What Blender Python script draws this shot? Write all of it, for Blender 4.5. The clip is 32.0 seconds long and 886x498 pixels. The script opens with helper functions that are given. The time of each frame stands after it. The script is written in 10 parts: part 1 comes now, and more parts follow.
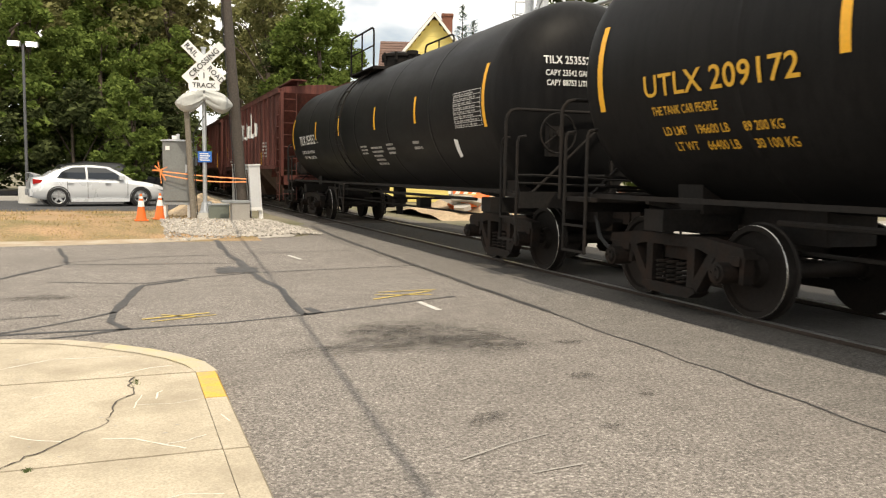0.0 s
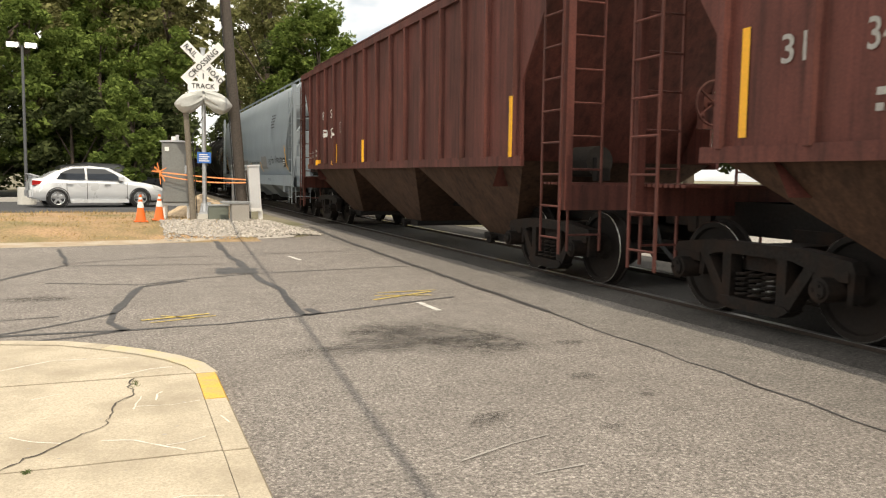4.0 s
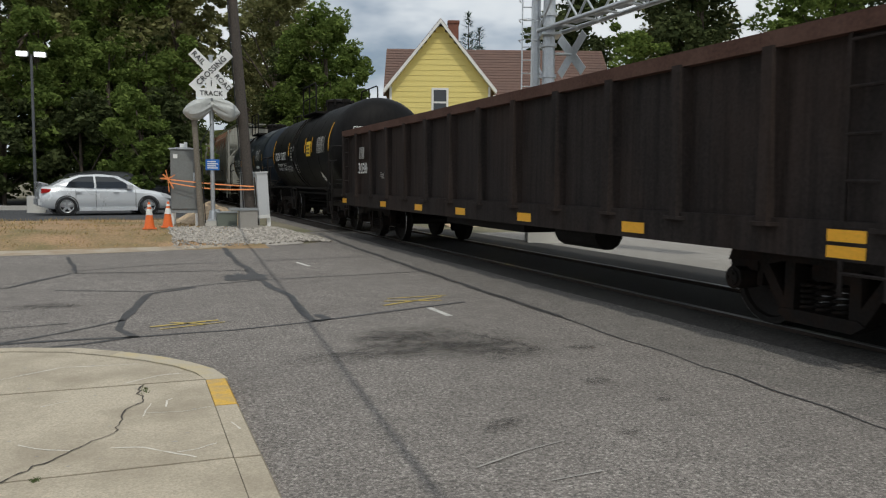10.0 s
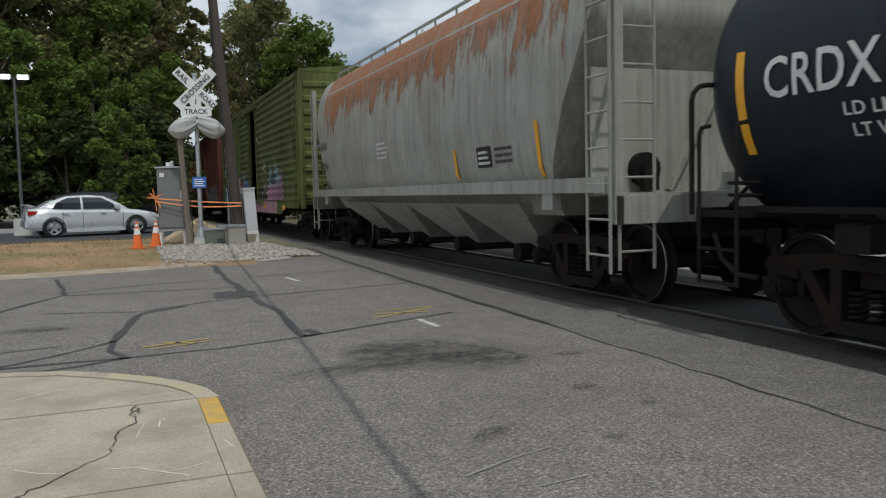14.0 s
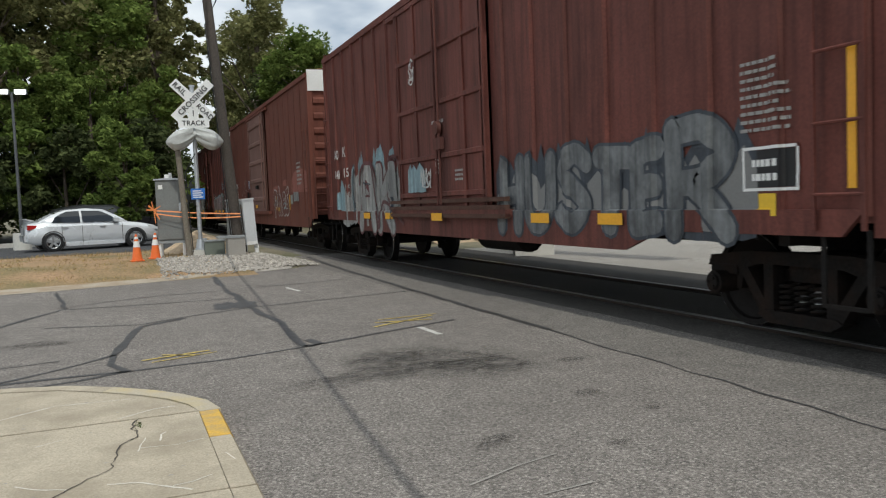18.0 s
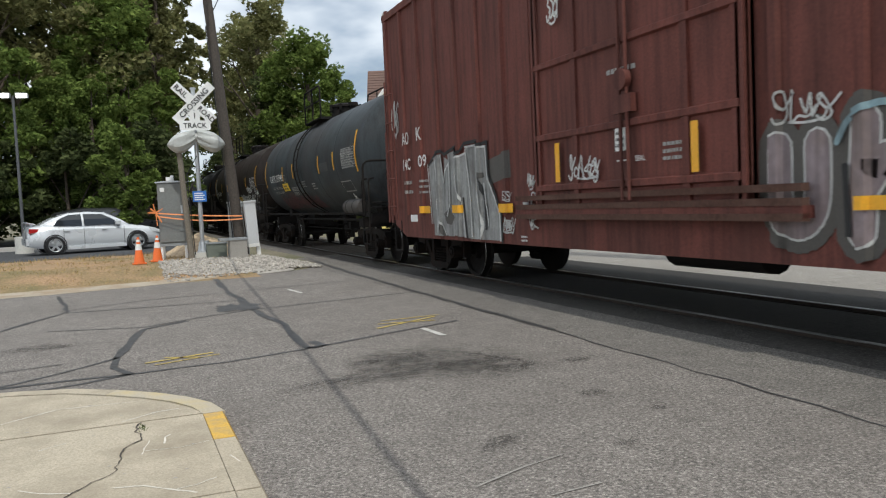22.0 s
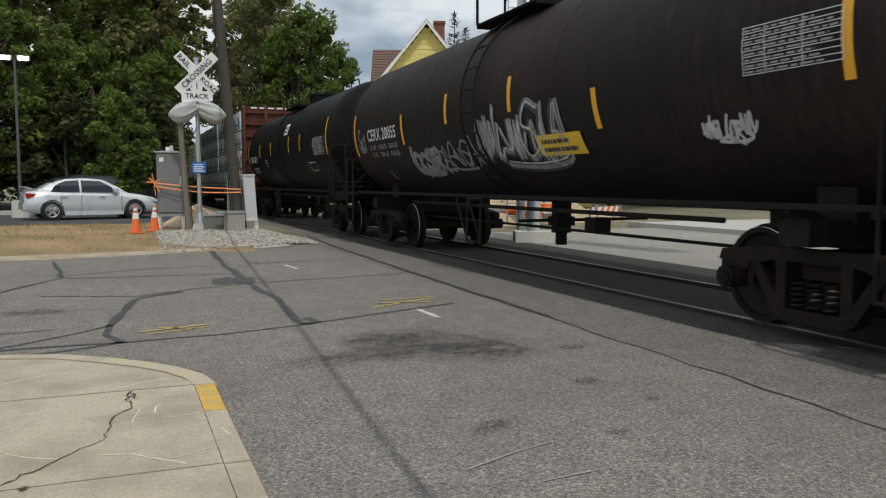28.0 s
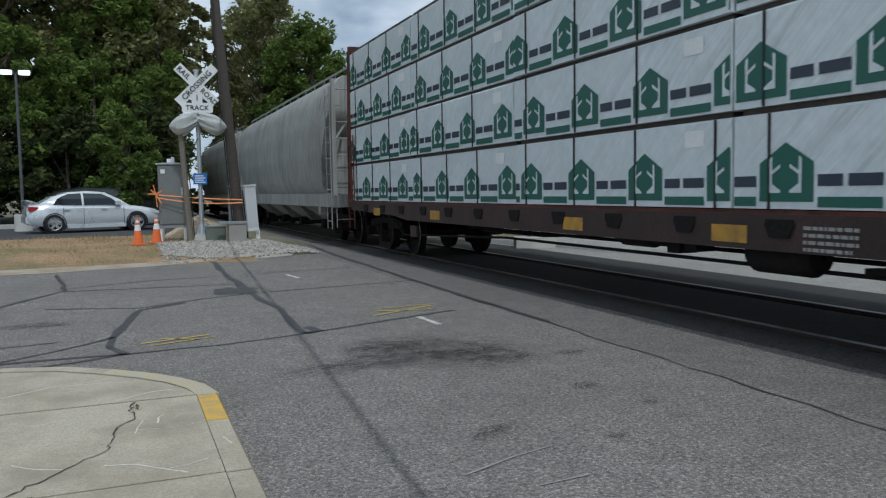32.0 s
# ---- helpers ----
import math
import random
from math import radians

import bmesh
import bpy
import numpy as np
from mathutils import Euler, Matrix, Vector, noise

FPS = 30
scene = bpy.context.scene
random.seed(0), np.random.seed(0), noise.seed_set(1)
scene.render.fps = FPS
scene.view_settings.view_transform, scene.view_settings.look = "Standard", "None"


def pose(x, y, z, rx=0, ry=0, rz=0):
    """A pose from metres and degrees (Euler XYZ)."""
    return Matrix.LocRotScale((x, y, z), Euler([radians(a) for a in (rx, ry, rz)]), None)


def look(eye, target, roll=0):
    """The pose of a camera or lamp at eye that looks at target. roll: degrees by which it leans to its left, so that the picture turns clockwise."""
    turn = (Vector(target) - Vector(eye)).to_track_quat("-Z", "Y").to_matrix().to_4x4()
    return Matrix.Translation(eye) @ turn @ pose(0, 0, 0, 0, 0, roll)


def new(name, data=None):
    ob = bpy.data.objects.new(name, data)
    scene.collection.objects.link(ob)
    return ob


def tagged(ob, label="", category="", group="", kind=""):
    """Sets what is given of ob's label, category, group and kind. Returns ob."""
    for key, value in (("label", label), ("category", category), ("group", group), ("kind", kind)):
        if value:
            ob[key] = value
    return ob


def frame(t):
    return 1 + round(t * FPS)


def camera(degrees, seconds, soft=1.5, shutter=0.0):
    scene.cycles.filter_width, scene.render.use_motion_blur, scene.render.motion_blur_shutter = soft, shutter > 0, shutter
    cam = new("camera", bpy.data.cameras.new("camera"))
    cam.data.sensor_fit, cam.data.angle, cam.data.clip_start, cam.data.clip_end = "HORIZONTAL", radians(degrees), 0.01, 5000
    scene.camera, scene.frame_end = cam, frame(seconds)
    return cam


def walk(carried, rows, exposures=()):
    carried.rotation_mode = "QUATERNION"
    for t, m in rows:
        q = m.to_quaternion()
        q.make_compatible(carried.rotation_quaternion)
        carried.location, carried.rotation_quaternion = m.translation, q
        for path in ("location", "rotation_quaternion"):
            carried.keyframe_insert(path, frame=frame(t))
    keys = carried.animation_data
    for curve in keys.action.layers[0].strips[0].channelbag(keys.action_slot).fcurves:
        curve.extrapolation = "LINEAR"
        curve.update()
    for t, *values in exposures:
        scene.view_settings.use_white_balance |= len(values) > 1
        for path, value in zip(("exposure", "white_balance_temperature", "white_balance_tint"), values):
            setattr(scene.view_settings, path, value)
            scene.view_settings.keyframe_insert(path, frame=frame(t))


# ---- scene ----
cam = camera(57.5, 32.0, 1.2, 0.08)

# seconds, x, y, z, yaw, pitch, roll of the carried camera
PATH = [
    (0, -0.000, 0.000, 1.380, -21.419, -5.163, -0.900),
    (0.5, 0.002, -0.024, 1.382, -21.213, -4.913, -0.636),
    (1, -0.007, 0.077, 1.355, -21.162, -5.111, -0.798),
    (1.5, -0.008, 0.058, 1.363, -21.663, -4.999, -0.964),
    (2, -0.005, -0.000, 1.383, -21.355, -5.051, -1.103),
    (2.5, 0.002, -0.019, 1.385, -21.181, -4.981, -0.766),
    (3, 0.001, 0.006, 1.377, -21.480, -4.916, -0.718),
    (3.5, 0.001, 0.015, 1.377, -21.473, -5.024, -0.747),
    (5.5, 0.001, -0.013, 1.387, -21.370, -5.195, -0.935),
    (6, -0.004, 0.003, 1.379, -21.250, -5.159, -0.861),
    (6.5, -0.004, 0.013, 1.377, -21.419, -4.740, -0.779),
    (7, 0.001, 0.015, 1.375, -21.370, -5.233, -1.086),
    (7.5, -0.000, -0.005, 1.384, -21.232, -5.339, -1.292),
    (8, 0.004, -0.021, 1.388, -21.003, -5.134, -1.020),
    (8.5, -0.002, -0.002, 1.376, -21.132, -5.087, -0.967),
    (9, 0.001, 0.042, 1.372, -21.522, -5.120, -1.091),
    (9.5, -0.003, 0.084, 1.356, -20.945, -4.756, -0.834),
    (10, -0.003, 0.079, 1.354, -20.953, -4.665, -0.461),
    (10.5, -0.006, 0.078, 1.356, -20.981, -4.683, -0.399),
    (11, -0.005, 0.084, 1.354, -21.121, -4.694, -0.339),
    (11.5, 0.003, -0.018, 1.381, -21.631, -4.301, 0.503),
    (12, -0.001, -0.014, 1.381, -21.731, -4.349, 0.807),
    (12.5, 0.004, -0.028, 1.385, -21.511, -4.352, 1.038),
    (13, 0.002, -0.030, 1.387, -21.708, -4.130, 1.152),
    (13.5, -0.001, -0.007, 1.384, -21.791, -4.121, 1.313),
    (14, -0.003, -0.019, 1.386, -21.796, -4.034, 1.301),
    (14.5, 0.001, 0.015, 1.382, -21.858, -3.894, 1.530),
    (16.5, -0.000, 0.009, 1.384, -21.906, -3.589, 2.150),
    (17, 0.002, 0.034, 1.381, -21.720, -3.933, 1.960),
    (17.5, 0.002, -0.003, 1.388, -21.855, -3.588, 2.178),
    (18, 0.003, -0.001, 1.389, -21.875, -3.537, 2.303),
    (18.5, -0.002, 0.030, 1.378, -21.880, -3.626, 2.164),
    (19, -0.004, 0.018, 1.383, -21.934, -3.648, 2.130),
    (19.5, -0.004, 0.032, 1.379, -21.912, -3.581, 2.296),
    (20, -0.004, 0.024, 1.383, -21.828, -3.565, 2.504),
    (20.5, -0.003, 0.034, 1.380, -21.805, -3.605, 2.330),
    (21, -0.000, 0.013, 1.389, -21.911, -3.623, 2.351),
    (21.5, 0.000, 0.005, 1.382, -21.822, -3.395, 2.458),
    (22, -0.003, 0.029, 1.381, -21.787, -3.436, 2.643),
    (22.5, -0.002, 0.024, 1.381, -21.794, -3.516, 2.611),
    (23, 0.000, 0.018, 1.378, -21.905, -3.433, 2.605),
    (23.5, -0.003, 0.029, 1.378, -21.862, -3.503, 2.648),
    (24, -0.007, 0.054, 1.369, -21.503, -3.608, 2.366),
    (24.5, -0.005, 0.012, 1.379, -21.950, -3.385, 2.447),
    (25, -0.005, 0.087, 1.360, -21.814, -3.569, 2.236),
    (25.5, -0.006, 0.078, 1.360, -21.801, -3.866, 1.699),
    (27.5, -0.004, 0.061, 1.366, -21.370, -4.618, 0.469),
    (28, -0.004, 0.072, 1.367, -21.829, -4.641, 0.085),
    (28.5, -0.003, 0.036, 1.378, -21.786, -4.838, 0.044),
    (29, -0.002, 0.030, 1.373, -21.739, -4.579, 0.182),
    (29.5, -0.002, 0.023, 1.375, -21.746, -4.402, 0.609),
    (30, -0.005, 0.063, 1.367, -21.431, -4.564, 0.350),
    (30.5, -0.007, 0.024, 1.376, -21.812, -4.772, -0.117),
    (31, 0.003, 0.018, 1.379, -21.601, -4.638, 0.131),
    (31.5, 0.002, 0.018, 1.379, -21.579, -4.362, 0.519),
    (32, 0.005, 0.010, 1.377, -21.718, -4.156, 0.990),
]
EXPOSURES = [(0, -0.24, 7600, 10), (7, -0.24, 7600, 10), (8, -0.50, 7500, 10), (9, -1.00, 7000, 8), (9.8, -1.27, 6450, 7),
             (11, -1.39, 6100, 7), (14.5, -1.41, 6150, 6), (16.5, -1.17, 6300, 6), (18, -1.02, 6300, 6), (21, -0.89, 6250, 7),
             (22.2, -0.85, 6250, 7), (23.3, -0.97, 6250, 7), (24.6, -0.83, 6600, 7), (25.5, -0.77, 6600, 7), (27.5, -1.00, 6500, 6),
             (28.3, -1.30, 6250, 6), (30, -1.35, 5700, 5), (32, -1.43, 5600, 4)]
walk(cam, [(t, pose(x, y, z, 90 + p, r, a)) for t, x, y, z, a, p, r in PATH], EXPOSURES)

# ---- light: early afternoon sun behind the camera, high ----
SUN_TO = Vector((-0.03, -0.60, 1.0)).normalized()
world = bpy.data.worlds.new("sky")
scene.world = world
world.use_nodes = True
wn = world.node_tree.nodes
sky = wn.new("ShaderNodeTexSky")
sky.sky_type, sky.sun_disc = "NISHITA", False
sky.sun_elevation = math.asin(SUN_TO.z)
sky.sun_rotation = math.atan2(SUN_TO.x, SUN_TO.y)
# broken white clouds over the blue
wc = wn.new("ShaderNodeTexCoord")
wm = wn.new("ShaderNodeMapping")
wm.inputs["Scale"].default_value = (1.0, 1.0, 2.6)
wz = wn.new("ShaderNodeTexNoise")
wz.inputs["Scale"].default_value, wz.inputs["Detail"].default_value = 3.2, 7.0
wr = wn.new("ShaderNodeValToRGB")
wr.color_ramp.elements[0].position, wr.color_ramp.elements[1].position = 0.30, 0.50
wx = wn.new("ShaderNodeMix")
wx.data_type = "RGBA"
wb = wn.new("ShaderNodeMix")
wb.data_type = "RGBA"
wb.inputs[6].default_value, wb.inputs[7].default_value = (9.6, 10.7, 12.3, 1), (14.8, 15.1, 15.4, 1)
ws = wn.new("ShaderNodeMapRange")
ws.inputs["From Min"].default_value, ws.inputs["From Max"].default_value = 0.37, 0.56
wl = world.node_tree.links
wl.new(wc.outputs["Generated"], wm.inputs["Vector"])
wl.new(wm.outputs["Vector"], wz.inputs["Vector"])
wl.new(wz.outputs["Fac"], wr.inputs["Fac"])
wl.new(wr.outputs["Color"], wx.inputs["Factor"])
wl.new(wz.outputs["Fac"], ws.inputs["Value"])
wl.new(ws.outputs["Result"], wb.inputs["Factor"])
wl.new(wb.outputs[2], wx.inputs[7])
wl.new(sky.outputs["Color"], wx.inputs[6])
wl.new(wx.outputs[2], wn["Background"].inputs["Color"])
wn["Background"].inputs["Strength"].default_value = 0.130
sun = new("sun", bpy.data.lights.new("sun", "SUN"))
sun.data.energy, sun.data.angle, sun.data.color = 3.5, radians(0.45), (1.0, 0.94, 0.84)
sun.matrix_world = look(SUN_TO * 80, (0, 0, 0))


# ---- materials ----
def ramp_node(nt, fac, stops):
    r = nt.nodes.new("ShaderNodeValToRGB")
    els = r.color_ramp.elements
    while len(els) < len(stops):
        els.new(0.5)
    for e, (p, c) in zip(els, stops):
        e.position, e.color = p, (*c, 1)
    nt.links.new(fac, r.inputs["Fac"])
    return r.outputs["Color"]


def noise_node(nt, scale, detail=5.0, stretch=(1, 1, 1), rough=0.6):
    tc, mp, nz = (nt.nodes.new("ShaderNode" + k) for k in ("TexCoord", "Mapping", "TexNoise"))
    mp.inputs["Scale"].default_value = stretch
    nz.inputs["Scale"].default_value, nz.inputs["Detail"].default_value = scale, detail
    nz.inputs["Roughness"].default_value = rough
    nt.links.new(tc.outputs["Object"], mp.inputs["Vector"])
    nt.links.new(mp.outputs["Vector"], nz.inputs["Vector"])
    return nz.outputs["Fac"]


def mix_node(nt, fac, a, b, mode="MIX"):
    m = nt.nodes.new("ShaderNodeMix")
    m.data_type, m.blend_type = "RGBA", mode
    for sock, v in ((m.inputs[0], fac), (m.inputs[6], a), (m.inputs[7], b)):
        if isinstance(v, (int, float)):
            sock.default_value = v
        elif isinstance(v, tuple):
            sock.default_value = (*v, 1)
        else:
            nt.links.new(v, sock)
    return m.outputs[2]


def mat(name, base, rough=0.6, metal=0.0, fine=40.0, coarse=1.5, vary=0.25, grime=None, grime_amount=0.35,
        stretch=(1, 1, 1), bump=0.1, bump_scale=None, island=0.0, spec=0.5, sharp=False, streak=0.0):
    """A surface with fine grain, broad stains of the colour grime, rain streaks, and a little relief."""
    m = bpy.data.materials.new(name)
    m.use_nodes = True
    nt = m.node_tree
    bsdf = nt.nodes["Principled BSDF"]
    lo, hi = tuple(max(0, c * (1 - vary)) for c in base), tuple(min(1, c * (1 + vary)) for c in base)
    n1 = noise_node(nt, fine, 4.0)
    col = ramp_node(nt, n1, [(0.42, lo), (0.5, base), (0.6, hi)] if sharp else [(0.3, lo), (0.7, hi)])
    n2 = noise_node(nt, coarse, 6.0, stretch)
    if grime:
        g = ramp_node(nt, n2, [(0.42, (0, 0, 0)), (0.72, (grime_amount,) * 3)])
        col = mix_node(nt, g, col, grime)
    else:
        g = ramp_node(nt, n2, [(0.3, (1 - vary * 0.7,) * 3), (0.7, (1 + vary * 0.4,) * 3)])
        col = mix_node(nt, 1.0, col, g, "MULTIPLY")
    if streak:
        g = ramp_node(nt, noise_node(nt, 2.2, 5.0, (5.0, 5.0, 0.28)), [(0.34, (1 - streak,) * 3), (0.5, (1.0,) * 3), (0.68, (1 + streak * 0.5,) * 3)])
        col = mix_node(nt, 1.0, col, g, "MULTIPLY")
        g = ramp_node(nt, noise_node(nt, 1.3, 8.0, (1.0, 1.0, 0.7), 0.75), [(0.36, (1 - streak * 0.6,) * 3), (0.62, (1 + streak * 0.3,) * 3)])
        col = mix_node(nt, 1.0, col, g, "MULTIPLY")
    if island:
        geo = nt.nodes.new("ShaderNodeNewGeometry")
        g = ramp_node(nt, geo.outputs["Random Per Island"], [(0.0, (1 - island,) * 3), (1.0, (1 + island,) * 3)])
        col = mix_node(nt, 1.0, col, g, "MULTIPLY")
    nt.links.new(col, bsdf.inputs["Base Color"])
    rr = ramp_node(nt, n2, [(0.3, (max(0.02, rough - 0.1),) * 3), (0.7, (min(1, rough + 0.12),) * 3)])
    nt.links.new(rr, bsdf.inputs["Roughness"])
    bsdf.inputs["Metallic"].default_value = metal
    bsdf.inputs["Specular IOR Level"].default_value = spec
    if bump:
        b = nt.nodes.new("ShaderNodeBump")
        b.inputs["Strength"].default_value, b.inputs["Distance"].default_value = bump, 0.02
        nt.links.new(noise_node(nt, bump_scale or fine, 5.0), b.inputs["Height"])
        nt.links.new(b.outputs["Normal"], bsdf.inputs["Normal"])
    return m


def glow(name, color, strength):
    m = bpy.data.materials.new(name)
    m.use_nodes = True
    b = m.node_tree.nodes["Principled BSDF"]
    b.inputs["Base Color"].default_value = (*color, 1)
    b.inputs["Emission Color"].default_value, b.inputs["Emission Strength"].default_value = (*color, 1), strength
    return m


def glassy(name, color, rough=0.05):
    m = bpy.data.materials.new(name)
    m.use_nodes = True
    b = m.node_tree.nodes["Principled BSDF"]
    b.inputs["Base Color"].default_value = (*color, 1)
    b.inputs["Roughness"].default_value = rough
    b.inputs["Coat Weight"].default_value = 0.6
    return m


def aggregate(name, base, pale, dark, coarse_dark, rough=0.92):
    """Worn asphalt: crushed stone showing in dark binder, with broad stains."""
    m = bpy.data.materials.new(name)
    m.use_nodes = True
    nt = m.node_tree
    bsdf = nt.nodes["Principled BSDF"]
    tc = nt.nodes.new("ShaderNodeTexCoord")
    cols = []
    for scale in (80.0, 170.0):
        v = nt.nodes.new("ShaderNodeTexVoronoi")
        v.inputs["Scale"].default_value = scale
        nt.links.new(tc.outputs["Object"], v.inputs["Vector"])
        sep = nt.nodes.new("ShaderNodeSeparateColor")
        nt.links.new(v.outputs["Color"], sep.inputs["Color"])
        cols.append((ramp_node(nt, sep.outputs[0], [(0.0, dark), (0.30, base), (0.72, base), (1.0, pale)]), v.outputs["Distance"]))
    col = mix_node(nt, 0.5, cols[0][0], cols[1][0])
    n2 = noise_node(nt, 0.5, 7.0)
    col = mix_node(nt, ramp_node(nt, n2, [(0.40, (0, 0, 0)), (0.72, (0.55,) * 3)]), col, coarse_dark)
    n3 = noise_node(nt, 4.0, 5.0)
    col = mix_node(nt, 1.0, col, ramp_node(nt, n3, [(0.3, (0.82,) * 3), (0.7, (1.10,) * 3)]), "MULTIPLY")
    n4 = noise_node(nt, 38.0, 3.0)
    col = mix_node(nt, 1.0, col, ramp_node(nt, n4, [(0.36, (0.62,) * 3), (0.60, (1.12,) * 3)]), "MULTIPLY")
    nt.links.new(col, bsdf.inputs["Base Color"])
    bsdf.inputs["Roughness"].default_value = rough
    bsdf.inputs["Specular IOR Level"].default_value = 0.3
    b = nt.nodes.new("ShaderNodeBump")
    b.inputs["Strength"].default_value, b.inputs["Distance"].default_value, b.invert = 0.7, 0.006, True
    nt.links.new(cols[0][1], b.inputs["Height"])
    nt.links.new(b.outputs["Normal"], bsdf.inputs["Normal"])
    return m


ASPHALT = aggregate("asphalt", (0.228, 0.205, 0.187), (0.56, 0.515, 0.465), (0.075, 0.070, 0.066), (0.180, 0.161, 0.146))
GRAVEL_PALE = aggregate("pale_gravel_ground", (0.37, 0.347, 0.315), (0.66, 0.63, 0.58), (0.17, 0.155, 0.14), (0.30, 0.275, 0.245))
# oily asphalt, made near black to carry the shadow under the train too
ASPHALT_OILY_SHADED = aggregate("oily_shaded_track_asphalt", (0.055, 0.052, 0.05), (0.13, 0.125, 0.12), (0.025, 0.024, 0.023), (0.04, 0.038, 0.036))
ASPHALT_TRACK = aggregate("asphalt_beside_rail", (0.195, 0.178, 0.162), (0.44, 0.41, 0.37), (0.08, 0.075, 0.07), (0.155, 0.14, 0.128))
# road asphalt with the train's shadow put into its colour
ASPHALT_RAIL = aggregate("shadow_darkened_asphalt", (0.085, 0.078, 0.073), (0.19, 0.18, 0.165), (0.035, 0.033, 0.031), (0.065, 0.06, 0.056))
ASPHALT_LOT = mat("asphalt_lot", (0.055, 0.056, 0.06), 0.88, fine=50, coarse=0.4, vary=0.3, bump=0.4)
TAR = mat("tar", (0.058, 0.056, 0.055), 0.55, fine=20, coarse=3, vary=0.3, bump=0.2)
OIL = aggregate("oil_stain", (0.115, 0.106, 0.098), (0.26, 0.24, 0.22), (0.05, 0.047, 0.044), (0.10, 0.093, 0.087))


def soft_stain(m):
    """Fades a stain out towards the rim of its disc, in patches."""
    nt = m.node_tree
    tc, gr, mul = (nt.nodes.new("ShaderNode" + k) for k in ("TexCoord", "TexGradient", "Math"))
    gr.gradient_type, mul.operation = "SPHERICAL", "MULTIPLY"
    nt.links.new(tc.outputs["Object"], gr.inputs["Vector"])
    nt.links.new(ramp_node(nt, gr.outputs["Fac"], [(0.02, (0, 0, 0)), (0.5, (1, 1, 1))]), mul.inputs[0])
    nt.links.new(ramp_node(nt, noise_node(nt, 2.6, 9.0, rough=0.8), [(0.44, (0.02,) * 3), (0.58, (0.62,) * 3)]), mul.inputs[1])
    nt.links.new(mul.outputs[0], nt.nodes["Principled BSDF"].inputs["Alpha"])
    return m


STAIN = soft_stain(OIL)
CONCRETE = mat("concrete", (0.49, 0.425, 0.325), 0.9, fine=90, coarse=1.6, vary=0.26, grime=(0.29, 0.245, 0.18), grime_amount=0.85, bump=0.3, bump_scale=60)
CONCRETE_GREY = mat("concrete_grey", (0.36, 0.34, 0.31), 0.9, fine=60, coarse=1.4, vary=0.18, bump=0.25)
CONCRETE_FAR = mat("concrete_far", (0.48, 0.46, 0.425), 0.9, fine=30, coarse=0.7, vary=0.15, bump=0.25)
GUTTER = mat("dusty_gutter_concrete", (0.42, 0.36, 0.28), 0.92, fine=60, coarse=1.6, vary=0.18, grime=(0.30, 0.205, 0.12), grime_amount=0.85, bump=0.3)
JOINT = mat("joint_dirt", (0.07, 0.06, 0.05), 0.95, fine=60, vary=0.4, bump=0.3)
YELLOW = mat("yellow_kerb_paint", (0.68, 0.415, 0.065), 0.8, fine=60, coarse=7, vary=0.18, grime=(0.40, 0.31, 0.20), grime_amount=0.75)
YELLOW_MARK = mat("yellow_marking", (0.55, 0.40, 0.08), 0.8, fine=50, coarse=14, vary=0.15, grime=(0.2, 0.19, 0.18), grime_amount=0.8)
WHITE_MARK = mat("white_marking", (0.62, 0.60, 0.56), 0.8, fine=50, coarse=10, vary=0.1, grime=(0.3, 0.29, 0.27), grime_amount=0.6)
DIRT = mat("dirt", (0.36, 0.23, 0.125), 0.95, fine=20, coarse=0.7, vary=0.4, grime=(0.13, 0.13, 0.05), grime_amount=0.85, bump=0.6)
GROUND = mat("ground_soil", (0.22, 0.19, 0.13), 0.95, fine=14, coarse=0.25, vary=0.3, grime=(0.08, 0.10, 0.035), grime_amount=0.8, bump=0.5)
DRYGRASS = mat("dry_grass", (0.42, 0.29, 0.13), 0.9, fine=10, coarse=0.5, vary=0.25, island=0.35, grime=(0.16, 0.17, 0.05), grime_amount=0.6, bump=0)
GRAVEL = mat("gravel", (0.38, 0.35, 0.31), 0.92, fine=20, coarse=2, vary=0.2, island=0.35, bump=0.3)
BALLAST = mat("ballast", (0.17, 0.155, 0.14), 0.95, fine=18, coarse=1, vary=0.4, bump=0.9, bump_scale=26)
RAIL = mat("rail_rust", (0.045, 0.034, 0.028), 0.75, 0.2, fine=30, vary=0.3, spec=0.2)
RAIL_TOP = mat("rail_polished", (0.26, 0.26, 0.26), 0.4, 0.8, fine=30, vary=0.1, bump=0.02)
ALU = mat("galvanised_metal", (0.58, 0.60, 0.62), 0.42, 0.75, fine=30, coarse=3, vary=0.12, bump=0.03)
CABINET = mat("dark_grey_cabinet", (0.20, 0.21, 0.205), 0.6, fine=40, coarse=2.0, vary=0.12, grime=(0.12, 0.11, 0.10), bump=0.03)
POLE_GREY = mat("dark_grey_pole", (0.11, 0.115, 0.12), 0.5, 0.3, vary=0.1, bump=0.02)
ALU_DULL = mat("grey_cabinet_paint", (0.33, 0.35, 0.36), 0.55, 0.3, fine=40, coarse=2.5, vary=0.12, grime=(0.22, 0.21, 0.19), bump=0.03)
WHITE = mat("white_sign", (0.82, 0.82, 0.80), 0.5, fine=30, coarse=4, vary=0.04, bump=0.02)
BLACK = mat("black_letters", (0.015, 0.015, 0.016), 0.6, vary=0.2, bump=0)
PLATE_BLUE = mat("navy_plate", (0.015, 0.035, 0.14), 0.5, vary=0.06, bump=0)
BLUE = mat("blue_sign", (0.03, 0.16, 0.55), 0.5, vary=0.06, bump=0)
